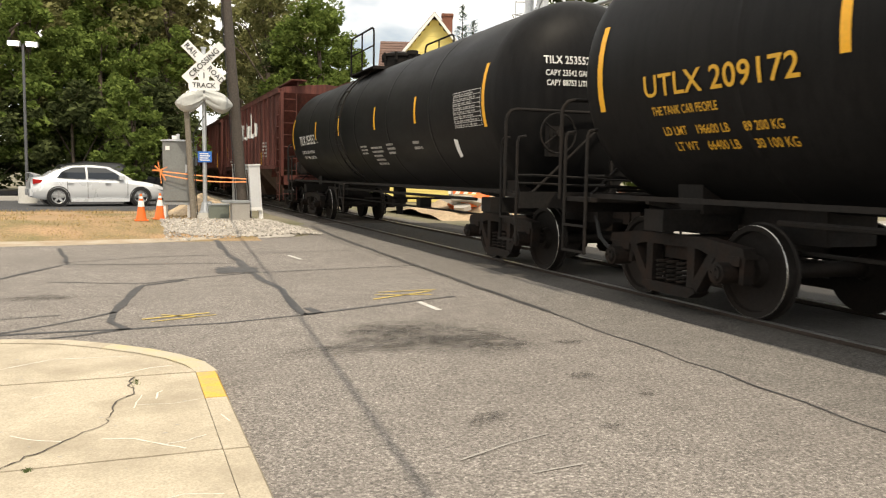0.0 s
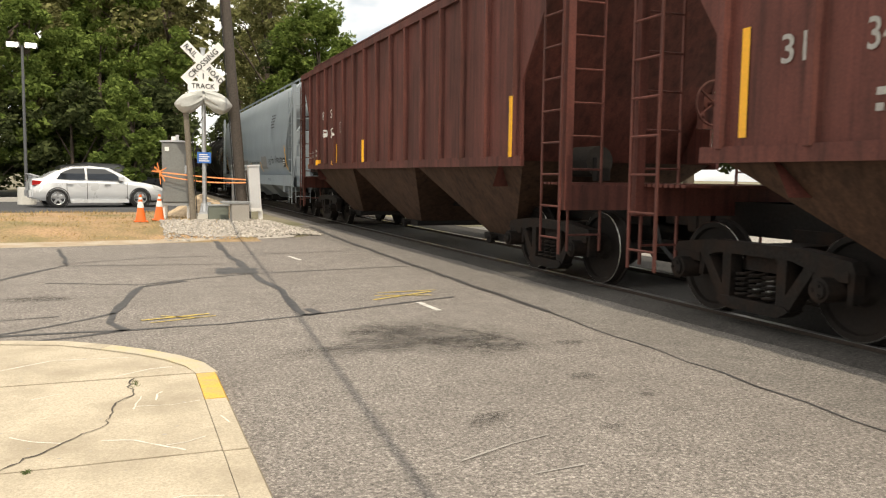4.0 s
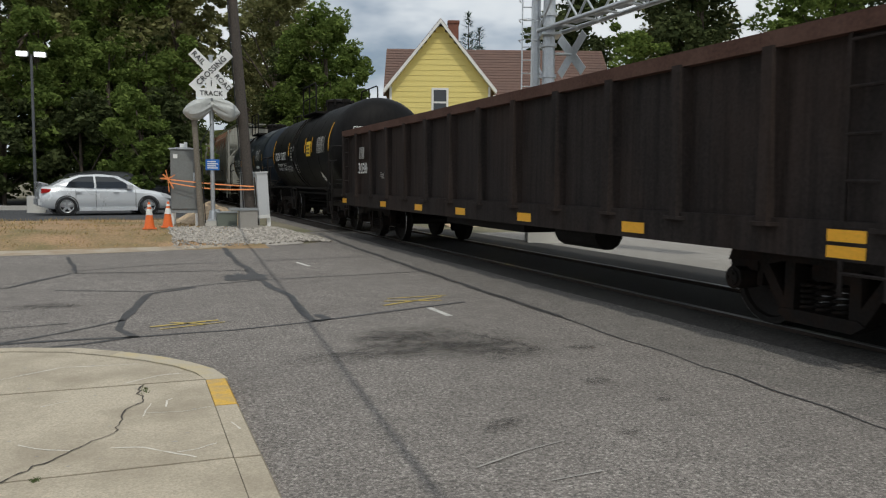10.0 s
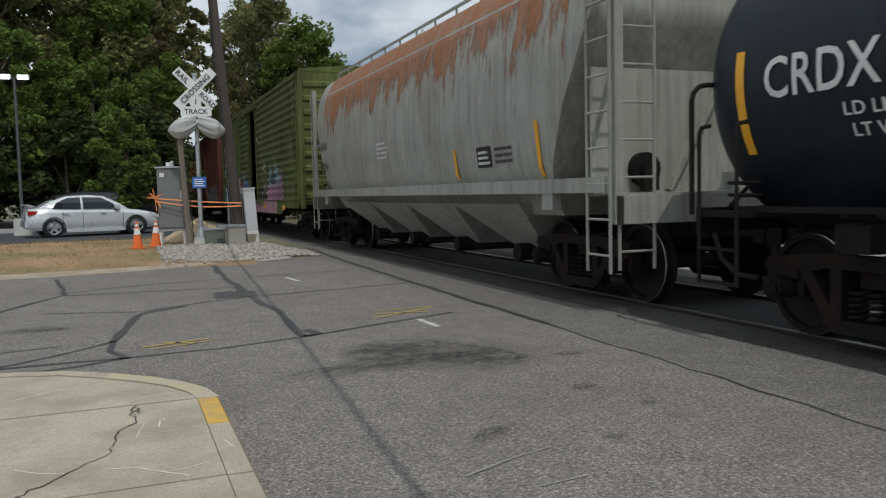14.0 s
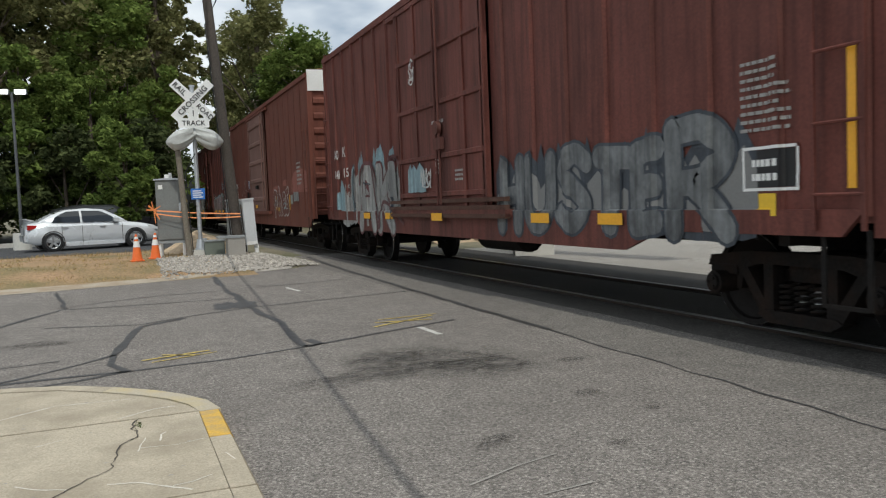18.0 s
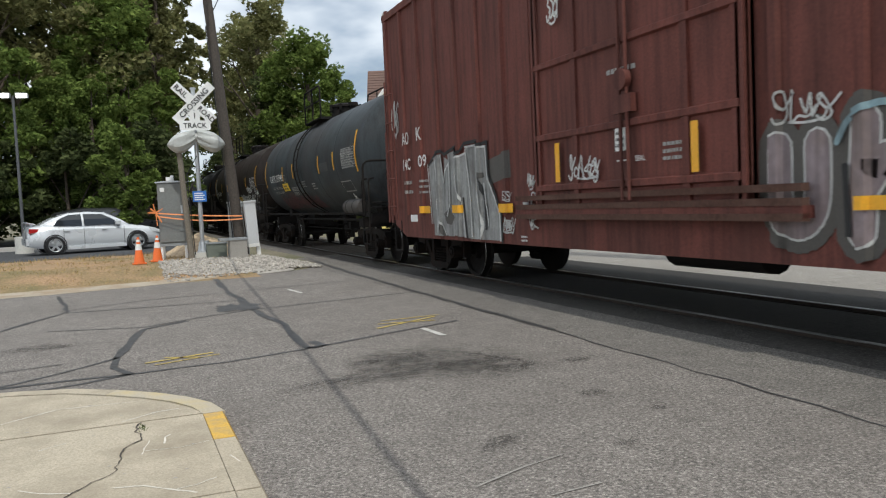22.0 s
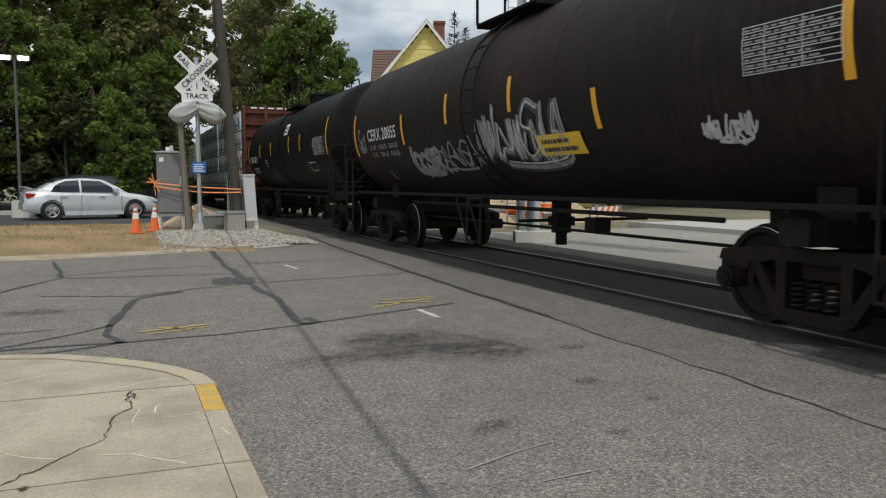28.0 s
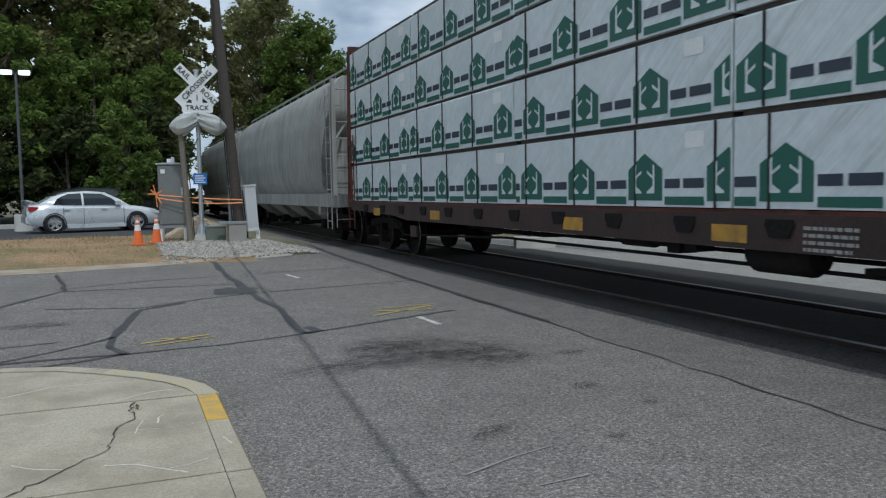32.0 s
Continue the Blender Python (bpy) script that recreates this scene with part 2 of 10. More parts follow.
BAG = mat("plastic_bag", (0.46, 0.47, 0.45), 0.38, fine=14, coarse=4, vary=0.10, bump=0.25, bump_scale=9)
WOOD = mat("weathered_wood", (0.075, 0.062, 0.052), 0.88, fine=30, coarse=3, vary=0.3, stretch=(1, 1, 0.08), bump=0.35)
WOOD_PALE = mat("grey_wood_post", (0.20, 0.175, 0.14), 0.88, fine=30, coarse=3, vary=0.25, stretch=(1, 1, 0.08), bump=0.35)
CONE = mat("orange_cone", (0.85, 0.17, 0.03), 0.55, vary=0.08, grime=(0.5, 0.15, 0.06), bump=0.03)
TAPE = mat("orange_tape", (0.85, 0.29, 0.09), 0.5, vary=0.1, bump=0.05)
BARK = mat("bark", (0.11, 0.085, 0.065), 0.95, fine=18, coarse=3, vary=0.35, bump=0.6)
SIDING = mat("yellow_siding", (0.80, 0.66, 0.22), 0.65, fine=30, coarse=0.8, vary=0.05, bump=0.03)
SHINGLE = mat("brown_shingle", (0.17, 0.105, 0.085), 0.9, fine=14, coarse=1.2, vary=0.25, bump=0.4)
TRIM = mat("white_trim", (0.80, 0.79, 0.76), 0.6, vary=0.05, bump=0.02)
BRICK = mat("chimney_brick", (0.22, 0.09, 0.06), 0.9, fine=10, vary=0.3, bump=0.4)
DARK_GLASS = glassy("dark_glass", (0.02, 0.024, 0.028))
LAMP_GLOW = glow("lamp_lens", (1.0, 0.97, 0.9), 6.0)
SILVER = mat("silver_car_paint", (0.70, 0.72, 0.74), 0.28, 0.2, fine=200, coarse=0.8, vary=0.04, bump=0)
SILVER.node_tree.nodes["Principled BSDF"].inputs["Coat Weight"].default_value = 0.7
RUBBER = mat("tyre_rubber", (0.02, 0.02, 0.021), 0.85, vary=0.2)
RIM = mat("alloy_rim", (0.62, 0.63, 0.64), 0.3, 0.9, vary=0.06, bump=0)
RED_LENS = glassy("red_lens", (0.45, 0.02, 0.02), 0.15)
CLEAR_LENS = glassy("clear_lens", (0.7, 0.72, 0.74), 0.08)
DARK_CAR = mat("black_car_paint", (0.018, 0.019, 0.021), 0.3, fine=60, vary=0.1, bump=0)
PALE_BLOCK = mat("pale_concrete_block", (0.62, 0.60, 0.55), 0.9, vary=0.12, bump=0.2)
RUBBLE = mat("rubble", (0.46, 0.345, 0.225), 0.95, fine=12, coarse=1.2, vary=0.3, bump=0.7, island=0.2)

# rolling stock
TANK_BLACK = mat("black_tank_paint", (0.0075, 0.0075, 0.008), 0.5, fine=60, coarse=0.7, vary=0.25, grime=(0.017, 0.0155, 0.0145), grime_amount=0.5, stretch=(1, 0.35, 1), bump=0.03, spec=0.10, streak=0.3)
TANK_BLUE = mat("blue_black_tank_paint", (0.013, 0.019, 0.027), 0.38, fine=60, coarse=0.7, vary=0.2, grime=(0.030, 0.031, 0.033), grime_amount=0.4, bump=0.02, spec=0.22, streak=0.2)
TANK_GREY = mat("faded_grey_tank_paint", (0.042, 0.050, 0.055), 0.55, fine=50, coarse=0.6, vary=0.2, grime=(0.060, 0.043, 0.038), grime_amount=0.5, bump=0.03, spec=0.2, streak=0.25)
TANK_BROWN = mat("rusty_tank_paint", (0.016, 0.0135, 0.0125), 0.58, fine=50, coarse=0.5, vary=0.25, grime=(0.044, 0.029, 0.022), grime_amount=0.75, stretch=(1, 0.4, 1), bump=0.04, spec=0.14, streak=0.3)
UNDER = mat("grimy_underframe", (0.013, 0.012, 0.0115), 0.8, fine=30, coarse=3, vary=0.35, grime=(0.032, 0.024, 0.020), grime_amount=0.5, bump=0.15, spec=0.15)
TRUCK = mat("cast_truck_steel", (0.014, 0.012, 0.011), 0.8, 0.1, fine=30, coarse=4, vary=0.4, grime=(0.040, 0.024, 0.017), grime_amount=0.6, bump=0.2, spec=0.16)
WHEEL = mat("wheel_steel", (0.016, 0.014, 0.013), 0.7, 0.3, fine=30, vary=0.3, grime=(0.035, 0.024, 0.018), grime_amount=0.5, bump=0.05, spec=0.2)
TREAD = mat("wheel_tread", (0.45, 0.44, 0.42), 0.3, 0.9, fine=20, vary=0.2, bump=0.02)
HOPPER_RED = mat("hopper_red_brown", (0.118, 0.036, 0.028), 0.7, fine=40, coarse=1.4, vary=0.2, grime=(0.055, 0.028, 0.023), grime_amount=0.75, stretch=(1, 1, 0.2), bump=0.06, spec=0.3, streak=0.35)
HOPPER_BAY = mat("hopper_bay_rust", (0.066, 0.035, 0.022), 0.8, fine=30, coarse=1.2, vary=0.25, grime=(0.04, 0.025, 0.018), grime_amount=0.6, bump=0.1, spec=0.25, streak=0.4)
HOPPER_TAN = mat("hopper_weathered_tan", (0.36, 0.36, 0.32), 0.65, fine=40, coarse=1.0, vary=0.12, grime=(0.25, 0.22, 0.17), grime_amount=0.6, stretch=(1, 1, 0.2), bump=0.03, streak=0.22)
RESERVOIR = mat("reservoir_grey_brown", (0.06, 0.054, 0.05), 0.6, vary=0.2, grime=(0.06, 0.045, 0.035), bump=0.05)
HOPPER_GREY = mat("hopper_pale_grey", (0.245, 0.285, 0.315), 0.5, fine=50, coarse=0.6, vary=0.06, grime=(0.30, 0.33, 0.345), grime_amount=0.4, stretch=(1, 0.6, 0.3), bump=0.02, streak=0.08)
HOPPER_DIRTY = mat("hopper_weathered_grey", (0.36, 0.36, 0.34), 0.65, fine=40, coarse=0.8, vary=0.10, grime=(0.22, 0.20, 0.17), grime_amount=0.5, stretch=(1, 1, 0.25), bump=0.03, streak=0.3)
RUST = mat("rust_streak", (0.36, 0.15, 0.065), 0.85, fine=16, coarse=2.2, vary=0.3, grime=(0.40, 0.30, 0.24), grime_amount=0.7, stretch=(1, 2, 0.2), bump=0.1)


def running_rust(m, low, top):
    """Rust that is dense under the roof and thins out downwards in ragged runs."""
    nt = m.node_tree
    tc, sep, rise, add = (nt.nodes.new("ShaderNode" + k) for k in ("TexCoord", "SeparateXYZ", "MapRange", "Math"))
    rise.inputs["From Min"].default_value, rise.inputs["From Max"].default_value = low, top
    rise.inputs["To Min"].default_value, rise.inputs["To Max"].default_value = -0.17, 0.16
    nt.links.new(tc.outputs["Object"], sep.inputs[0])
    nt.links.new(sep.outputs["Z"], rise.inputs["Value"])
    nt.links.new(noise_node(nt, 1.5, 9.0, (1.6, 1.6, 0.42), 0.72), add.inputs[0])
    nt.links.new(rise.outputs["Result"], add.inputs[1])
    nt.links.new(ramp_node(nt, add.outputs[0], [(0.46, (0, 0, 0)), (0.56, (0.9,) * 3)]), nt.nodes["Principled BSDF"].inputs["Alpha"])


running_rust(RUST, 2.5, 4.1)
BOX_RED = mat("boxcar_red_brown", (0.150, 0.047, 0.036), 0.7, fine=40, coarse=1.6, vary=0.2, grime=(0.085, 0.040, 0.034), grime_amount=0.75, stretch=(1, 1, 0.18), bump=0.03, spec=0.3, streak=0.3)
BOX_BROWN = mat("boxcar_faded_brown", (0.150, 0.050, 0.034), 0.75, fine=30, coarse=1.1, vary=0.2, grime=(0.19, 0.068, 0.048), grime_amount=0.8, stretch=(1, 0.8, 0.8), bump=0.03, spec=0.3, streak=0.2)
BOX_DOOR = mat("boxcar_door_brown", (0.19, 0.095, 0.075), 0.75, fine=40, coarse=1.2, vary=0.15, grime=(0.18, 0.11, 0.09), grime_amount=0.5, bump=0.05)
BOX_GREEN = mat("boxcar_green", (0.120, 0.140, 0.040), 0.7, fine=30, coarse=1.6, vary=0.2, grime=(0.075, 0.065, 0.030), grime_amount=0.7, stretch=(1, 1, 0.25), bump=0.03, spec=0.3, streak=0.38)
GONDOLA_TOP = mat("gondola_rusty_chord", (0.085, 0.045, 0.034), 0.8, fine=30, coarse=2.0, vary=0.3, grime=(0.16, 0.10, 0.08), grime_amount=0.5, bump=0.08, spec=0.15)
GONDOLA = mat("gondola_dark_brown", (0.026, 0.021, 0.0195), 0.8, fine=30, coarse=1.0, vary=0.3, grime=(0.055, 0.036, 0.028), grime_amount=0.6, stretch=(1, 1, 0.3), bump=0.08, spec=0.15, streak=0.35)
CENTERBEAM = mat("centerbeam_red", (0.115, 0.034, 0.023), 0.7, fine=30, coarse=1.0, vary=0.18, grime=(0.055, 0.026, 0.02), grime_amount=0.6, bump=0.06, spec=0.3, streak=0.35)
WRAP = mat("white_lumber_wrap", (0.66, 0.71, 0.72), 0.38, fine=8, coarse=1.2, vary=0.06, bump=0.0)


def creased(m, angle, strength):
    """Long slanting creases of slack plastic."""
    nt = m.node_tree
    tc, turn, mp, nz, bp = (nt.nodes.new("ShaderNode" + k) for k in ("TexCoord", "Mapping", "Mapping", "TexNoise", "Bump"))
    turn.inputs["Rotation"].default_value = (angle, 0, 0)
    mp.inputs["Scale"].default_value = (1.0, 0.35, 2.8)
    nz.inputs["Scale"].default_value, nz.inputs["Detail"].default_value = 1.6, 3.0
    bp.inputs["Strength"].default_value, bp.inputs["Distance"].default_value = strength, 0.08
    nt.links.new(tc.outputs["Object"], turn.inputs["Vector"])
    nt.links.new(turn.outputs["Vector"], mp.inputs["Vector"])
    nt.links.new(mp.outputs["Vector"], nz.inputs["Vector"])
    nt.links.new(nz.outputs["Fac"], bp.inputs["Height"])
    nt.links.new(bp.outputs["Normal"], nt.nodes["Principled BSDF"].inputs["Normal"])


creased(WRAP, radians(42), 0.9)
FLATCAR_DARK = mat("flatcar_dark_brown", (0.042, 0.022, 0.018), 0.75, fine=30, coarse=1.5, vary=0.3, grime=(0.025, 0.02, 0.018), grime_amount=0.7, bump=0.1)
WRAP_NAVY = mat("navy_print", (0.022, 0.034, 0.055), 0.45, vary=0.1, bump=0)
WRAP_GREEN = mat("dark_green_print", (0.012, 0.105, 0.075), 0.45, vary=0.1, bump=0)
REFLECT = mat("yellow_reflector", (0.85, 0.42, 0.02), 0.45, vary=0.08, bump=0)
REFLECT_DULL = mat("grimy_reflector", (0.50, 0.27, 0.03), 0.6, fine=14, coarse=7, vary=0.15, grime=(0.14, 0.09, 0.04), grime_amount=0.8, bump=0)
PLACARD_YELLOW = mat("yellow_placard", (0.80, 0.52, 0.03), 0.5, vary=0.06, bump=0)
STENCIL = mat("white_stencil", (0.72, 0.72, 0.69), 0.6, fine=30, coarse=6, vary=0.08, grime=(0.4, 0.39, 0.37), grime_amount=0.4, bump=0)
STENCIL_DIM = mat("faded_stencil", (0.34, 0.33, 0.31), 0.65, fine=40, coarse=9, vary=0.2, bump=0)
STENCIL_YELLOW = mat("yellow_stencil", (0.66, 0.36, 0.03), 0.6, vary=0.08, bump=0)
STENCIL_DARK = mat("dark_stencil", (0.05, 0.05, 0.052), 0.6, vary=0.1, bump=0)
SPRAY_SILVER = mat("silver_spray", (0.31, 0.315, 0.305), 0.55, fine=18, coarse=3.2, vary=0.18, grime=(0.15, 0.13, 0.125), grime_amount=0.7, stretch=(1, 1, 0.5), bump=0, streak=0.4)
SPRAY_WHITE = mat("white_spray", (0.60, 0.60, 0.58), 0.6, fine=18, coarse=3, vary=0.12, bump=0, streak=0.34)
SPRAY_BLACK = mat("black_spray", (0.025, 0.025, 0.028), 0.55, vary=0.2, bump=0)
SPRAY_PINK = mat("pink_spray", (0.48, 0.26, 0.29), 0.6, fine=14, coarse=1.6, vary=0.15, grime=(0.26, 0.13, 0.26), grime_amount=0.7, bump=0, streak=0.34)
SPRAY_BLUE = mat("blue_spray", (0.06, 0.15, 0.33), 0.6, fine=14, coarse=1.4, vary=0.2, grime=(0.30, 0.34, 0.30), grime_amount=0.7, bump=0, streak=0.34)
SPRAY_TEAL = mat("pale_blue_spray", (0.25, 0.37, 0.41), 0.6, fine=14, coarse=2.0, vary=0.2, grime=(0.16, 0.16, 0.16), grime_amount=0.6, stretch=(1, 1, 0.4), bump=0, streak=0.4)
SPRAY_MAROON = mat("maroon_spray", (0.105, 0.035, 0.037), 0.6, vary=0.2, bump=0, streak=0.34)
SPRAY_DARKBLUE = mat("slate_spray", (0.045, 0.055, 0.07), 0.6, vary=0.2, bump=0, streak=0.34)
SPRAY_SKIN = mat("pale_mauve_spray", (0.25, 0.20, 0.21), 0.6, fine=10, coarse=1.2, vary=0.15, grime=(0.20, 0.14, 0.10), grime_amount=0.7, bump=0, streak=0.34)
SPRAY_GREY = mat("dull_silver_spray", (0.17, 0.18, 0.185), 0.55, fine=14, coarse=2.6, vary=0.2, grime=(0.035, 0.037, 0.042), grime_amount=0.95, stretch=(1, 1, 0.6), bump=0, streak=0.4)
SPRAY_MAUVE = mat("mauve_spray", (0.30, 0.15, 0.24), 0.6, fine=14, coarse=2.2, vary=0.15, grime=(0.40, 0.22, 0.26), grime_amount=0.7, bump=0, streak=0.34)
FRESH_RED = mat("brighter_red_patch", (0.26, 0.085, 0.064), 0.7, fine=30, coarse=1.5, vary=0.15, grime=(0.16, 0.055, 0.04), grime_amount=0.6, bump=0)
DARK_GRIME = mat("black_grime", (0.05, 0.045, 0.03), 0.8, fine=14, coarse=2.0, vary=0.3, bump=0)
PRIMER = mat("dull_red_primer", (0.15, 0.056, 0.04), 0.75, fine=20, coarse=1.6, vary=0.2, bump=0)
SPRAY_TAUPE = mat("taupe_spray", (0.085, 0.078, 0.070), 0.6, vary=0.12, bump=0)
GREY_PATCH = mat("grey_paint_patch", (0.20, 0.20, 0.195), 0.6, vary=0.08, bump=0)


# ---- mesh tools ----
class G:
    """Collects vertices and faces of one mesh."""

    def __init__(self):
        self.v, self.f = [], []

    def quad(self, *pts):
        n = len(self.v)
        self.v += [tuple(p) for p in pts]
        self.f.append(tuple(range(n, n + len(pts))))
        return self

    def box(self, x0, x1, y0, y1, z0, z1):
        n = len(self.v)
        self.v += [(x, y, z) for z in (z0, z1) for x, y in ((x0, y0), (x1, y0), (x1, y1), (x0, y1))]
        self.f += [tuple(n + i for i in q) for q in ((3, 2, 1, 0), (4, 5, 6, 7), (0, 1, 5, 4), (1, 2, 6, 5), (2, 3, 7, 6), (3, 0, 4, 7))]
        return self

    def beam(self, a, b, w, h=None, up=(0, 0, 1)):
        """A bar of section w x h from a to b."""
        a, b = Vector(a), Vector(b)
        h = h or w
        d = (b - a).normalized()
        u = Vector(up)
        s = d.cross(u)
        if s.length < 1e-3:
            s = d.cross(Vector((1, 0, 0)))
        s.normalize()
        u = s.cross(d)
        n = len(self.v)
        for p in (a, b):
            self.v += [tuple(p + s * i * w / 2 + u * j * h / 2) for i, j in ((-1, -1), (1, -1), (1, 1), (-1, 1))]
        self.f += [tuple(n + i for i in q) for q in ((0, 1, 2, 3), (7, 6, 5, 4), (0, 4, 5, 1), (1, 5, 6, 2), (2, 6, 7, 3), (3, 7, 4, 0))]
        return self

    def cyl(self, a, b, r, n=10, r2=None):
        a, b = Vector(a), Vector(b)
        d = (b - a).normalized()
        s = d.orthogonal().normalized()
        u = d.cross(s)
        k = len(self.v)
        for p, rad in ((a, r), (b, r if r2 is None else r2)):
            self.v += [tuple(p + s * math.cos(2 * math.pi * i / n) * rad + u * math.sin(2 * math.pi * i / n) * rad) for i in range(n)]
        self.f += [(k + i, k + (i + 1) % n, k + n + (i + 1) % n, k + n + i) for i in range(n)]
        self.f += [tuple(k + n - 1 - i for i in range(n)), tuple(k + n + i for i in range(n))]
        return self

    def tube(self, pts, r, n=6):
        ps = [Vector(p) for p in pts]
        k, m, side = len(self.v), len(ps), None
        for i, p in enumerate(ps):
            d0 = (p - ps[i - 1]).normalized() if i else (ps[1] - p).normalized()
            d1 = (ps[i + 1] - p).normalized() if i < m - 1 else d0
            d = d0 + d1
            d = d.normalized() if d.length > 1e-4 else d0
            side = d.orthogonal().normalized() if side is None else (side - d * side.dot(d)).normalized()
            up = d.cross(side)
            self.v += [tuple(p + side * math.cos(2 * math.pi * j / n) * r + up * math.sin(2 * math.pi * j / n) * r) for j in range(n)]
        for i in range(m - 1):
            self.f += [(k + i * n + j, k + i * n + (j + 1) % n, k + (i + 1) * n + (j + 1) % n, k + (i + 1) * n + j) for j in range(n)]
        self.f += [tuple(k + n - 1 - j for j in range(n)), tuple(k + (m - 1) * n + j for j in range(n))]
        return self

    def prism(self, poly, axis, a0, a1):
        """A flat outline (two coordinates a point) pushed along x, y or z from a0 to a1."""
        def at(p, a):
            return {"x": (a, p[0], p[1]), "y": (p[0], a, p[1]), "z": (p[0], p[1], a)}[axis]
        n, k = len(self.v), len(poly)
        self.v += [at(p, a0) for p in poly] + [at(p, a1) for p in poly]
        self.f += [tuple(range(n, n + k)), tuple(range(n + 2 * k - 1, n + k - 1, -1))]
        self.f += [(n + i, n + k + i, n + k + (i + 1) % k, n + (i + 1) % k) for i in range(k)]
        return self

    def revolve(self, profile, n=32, center=(0, 0, 0), axis="y"):
        """profile: (along, radius) pairs, turned about the axis."""
        k = len(self.v)
        for a, r in profile:
            for i in range(n):
                c, s = math.cos(2 * math.pi * i / n) * r, math.sin(2 * math.pi * i / n) * r
                p = {"x": (a, c, s), "y": (c, a, s), "z": (c, s, a)}[axis]
                self.v.append(tuple(p[j] + center[j] for j in range(3)))
        for j in range(len(profile) - 1):
            self.f += [(k + j * n + i, k + j * n + (i + 1) % n, k + (j + 1) * n + (i + 1) % n, k + (j + 1) * n + i) for i in range(n)]
        return self

    def ribbon(self, pts, width, z=None):
        """A flat strip on the ground along pts; width one number or one a point."""
        ws = width if isinstance(width, (list, tuple)) else [width] * len(pts)
        k = len(self.v)
        for i, p in enumerate(pts):
            a, b = Vector(pts[max(0, i - 1)][:2]), Vector(pts[min(len(pts) - 1, i + 1)][:2])
            d = (b - a).normalized()
            s = Vector((-d.y, d.x)) * ws[i] / 2
            zz = p[2] if len(p) > 2 else z
            self.v += [(p[0] + s.x, p[1] + s.y, zz), (p[0] - s.x, p[1] - s.y, zz)]
        self.f += [(k + 2 * i, k + 2 * i + 1, k + 2 * i + 3, k + 2 * i + 2) for i in range(len(pts) - 1)]
        return self

    def mesh(self, name, smooth=True):
        me = bpy.data.meshes.new(name)
        me.from_pydata(self.v, [], self.f)
        if smooth:
            me.shade_smooth()
            me.set_sharp_from_angle(angle=radians(38))
        return me


def recalc(me):
    bm = bmesh.new()
    bm.from_mesh(me)
    bmesh.ops.recalc_face_normals(bm, faces=bm.faces)
    bm.to_mesh(me)
    bm.free()
    return me


def part(name, g, material, parent=None, label="", at=None, kind=""):
    """One mesh object, under a thing or a part, or top-level."""
    me = g if isinstance(g, bpy.types.Mesh) else recalc(g.mesh(name))
    if not me.materials:
        me.materials.append(material)
    ob = new(name, me)
    ob.parent = parent
    if at is not None:
        ob.matrix_basis = at
    if label or kind:
        tagged(ob, label=label, kind=kind)
    return ob


def thing(name, label, category, group="", at=None, kind=""):
    ob = new(name)
    ob.empty_display_size = 0.3
    if at is not None:
        ob.matrix_basis = at
    return tagged(ob, label, category, group, kind)


def text_mesh(body, size, bold=0.0):
    """Flat letters as a mesh in the x, y plane, from x = 0, y = 0 up; bold thickens the strokes."""
    cu = bpy.data.curves.new("letters", "FONT")
    cu.body, cu.size, cu.resolution_u, cu.offset, cu.space_character = body, size, 3, bold * size, 1 + bold * 3
    ob = new("letters", cu)
    me = bpy.data.meshes.new_from_object(ob.evaluated_get(bpy.context.evaluated_depsgraph_get()))
    bpy.data.objects.remove(ob)
    return me


# ---- place of the track ----
TRACK_X, RAIL_Z = 6.42, 0.05


# ---- ground ----
def step01(a, b, x):
    q = max(0.0, min(1.0, (x - a) / (b - a)))
    return q * q * (3 - 2 * q)


def height(x, y):
    """The verge and the car park lie a little higher than the street."""
    return 0.26 * step01(16.9, 19.6, y) * (1 - 0.46 * step01(23.5, 28, y)) * (1 - step01(2.9, 4.4, x)) * (1 - step01(60, 70, y))


def sheet(xs, ys, dz):
    g = G()
    for y in ys:
        for x in xs:
            g.v.append((x, y, height(x, y) + dz))
    n = len(xs)
    g.f = [(j * n + i, j * n + i + 1, (j + 1) * n + i + 1, (j + 1) * n + i) for j in range(len(ys) - 1) for i in range(n - 1)]
    return g


def span(a, b, n):
    return [a + (b - a) * i / n for i in range(n + 1)]


xs = [-900, -400, -150, -60, -30] + span(-20, 20, 40) + [30, 60, 150, 400, 900]
ys = [-900, -400, -150, -50, -20, 0, 8, 16] + span(16.5, 20.5, 16) + [23, 24, 25, 26, 27, 28, 30, 40, 60, 66, 72, 150, 400, 900, 2500]
tagged(part("ground", sheet(xs, ys, -0.03), GROUND), "dry soil and thin grass stretching to the trees", "ground", kind="structure")

road = tagged(part("road", G().quad((-60, 5.6, 0), (0.5, 5.6, 0), (0.5, -40, 0), (4.02, -40, 0), (4.02, 21.2, 0), (3.3, 19.2, 0), (2.0, 17.2, 0), (0.2, 16.5, 0), (-1.3, 16.2, 0), (-60, 15.6, 0)), ASPHALT),
              "worn grey asphalt street with tar-sealed cracks", "road", kind="structure")
edge = [(5.04 + 0.07 * noise.noise((0.0, y * 0.45, 7.0)) + 0.03 * noise.noise((0.0, y * 2.1, 3.0)), y) for y in span(-10, 21.9, 110)]
paving = G().quad((4.02, -40, -0.004), (5.04, -40, 0.006), (edge[0][0], -10, 0.006), (4.02, -10, -0.004))
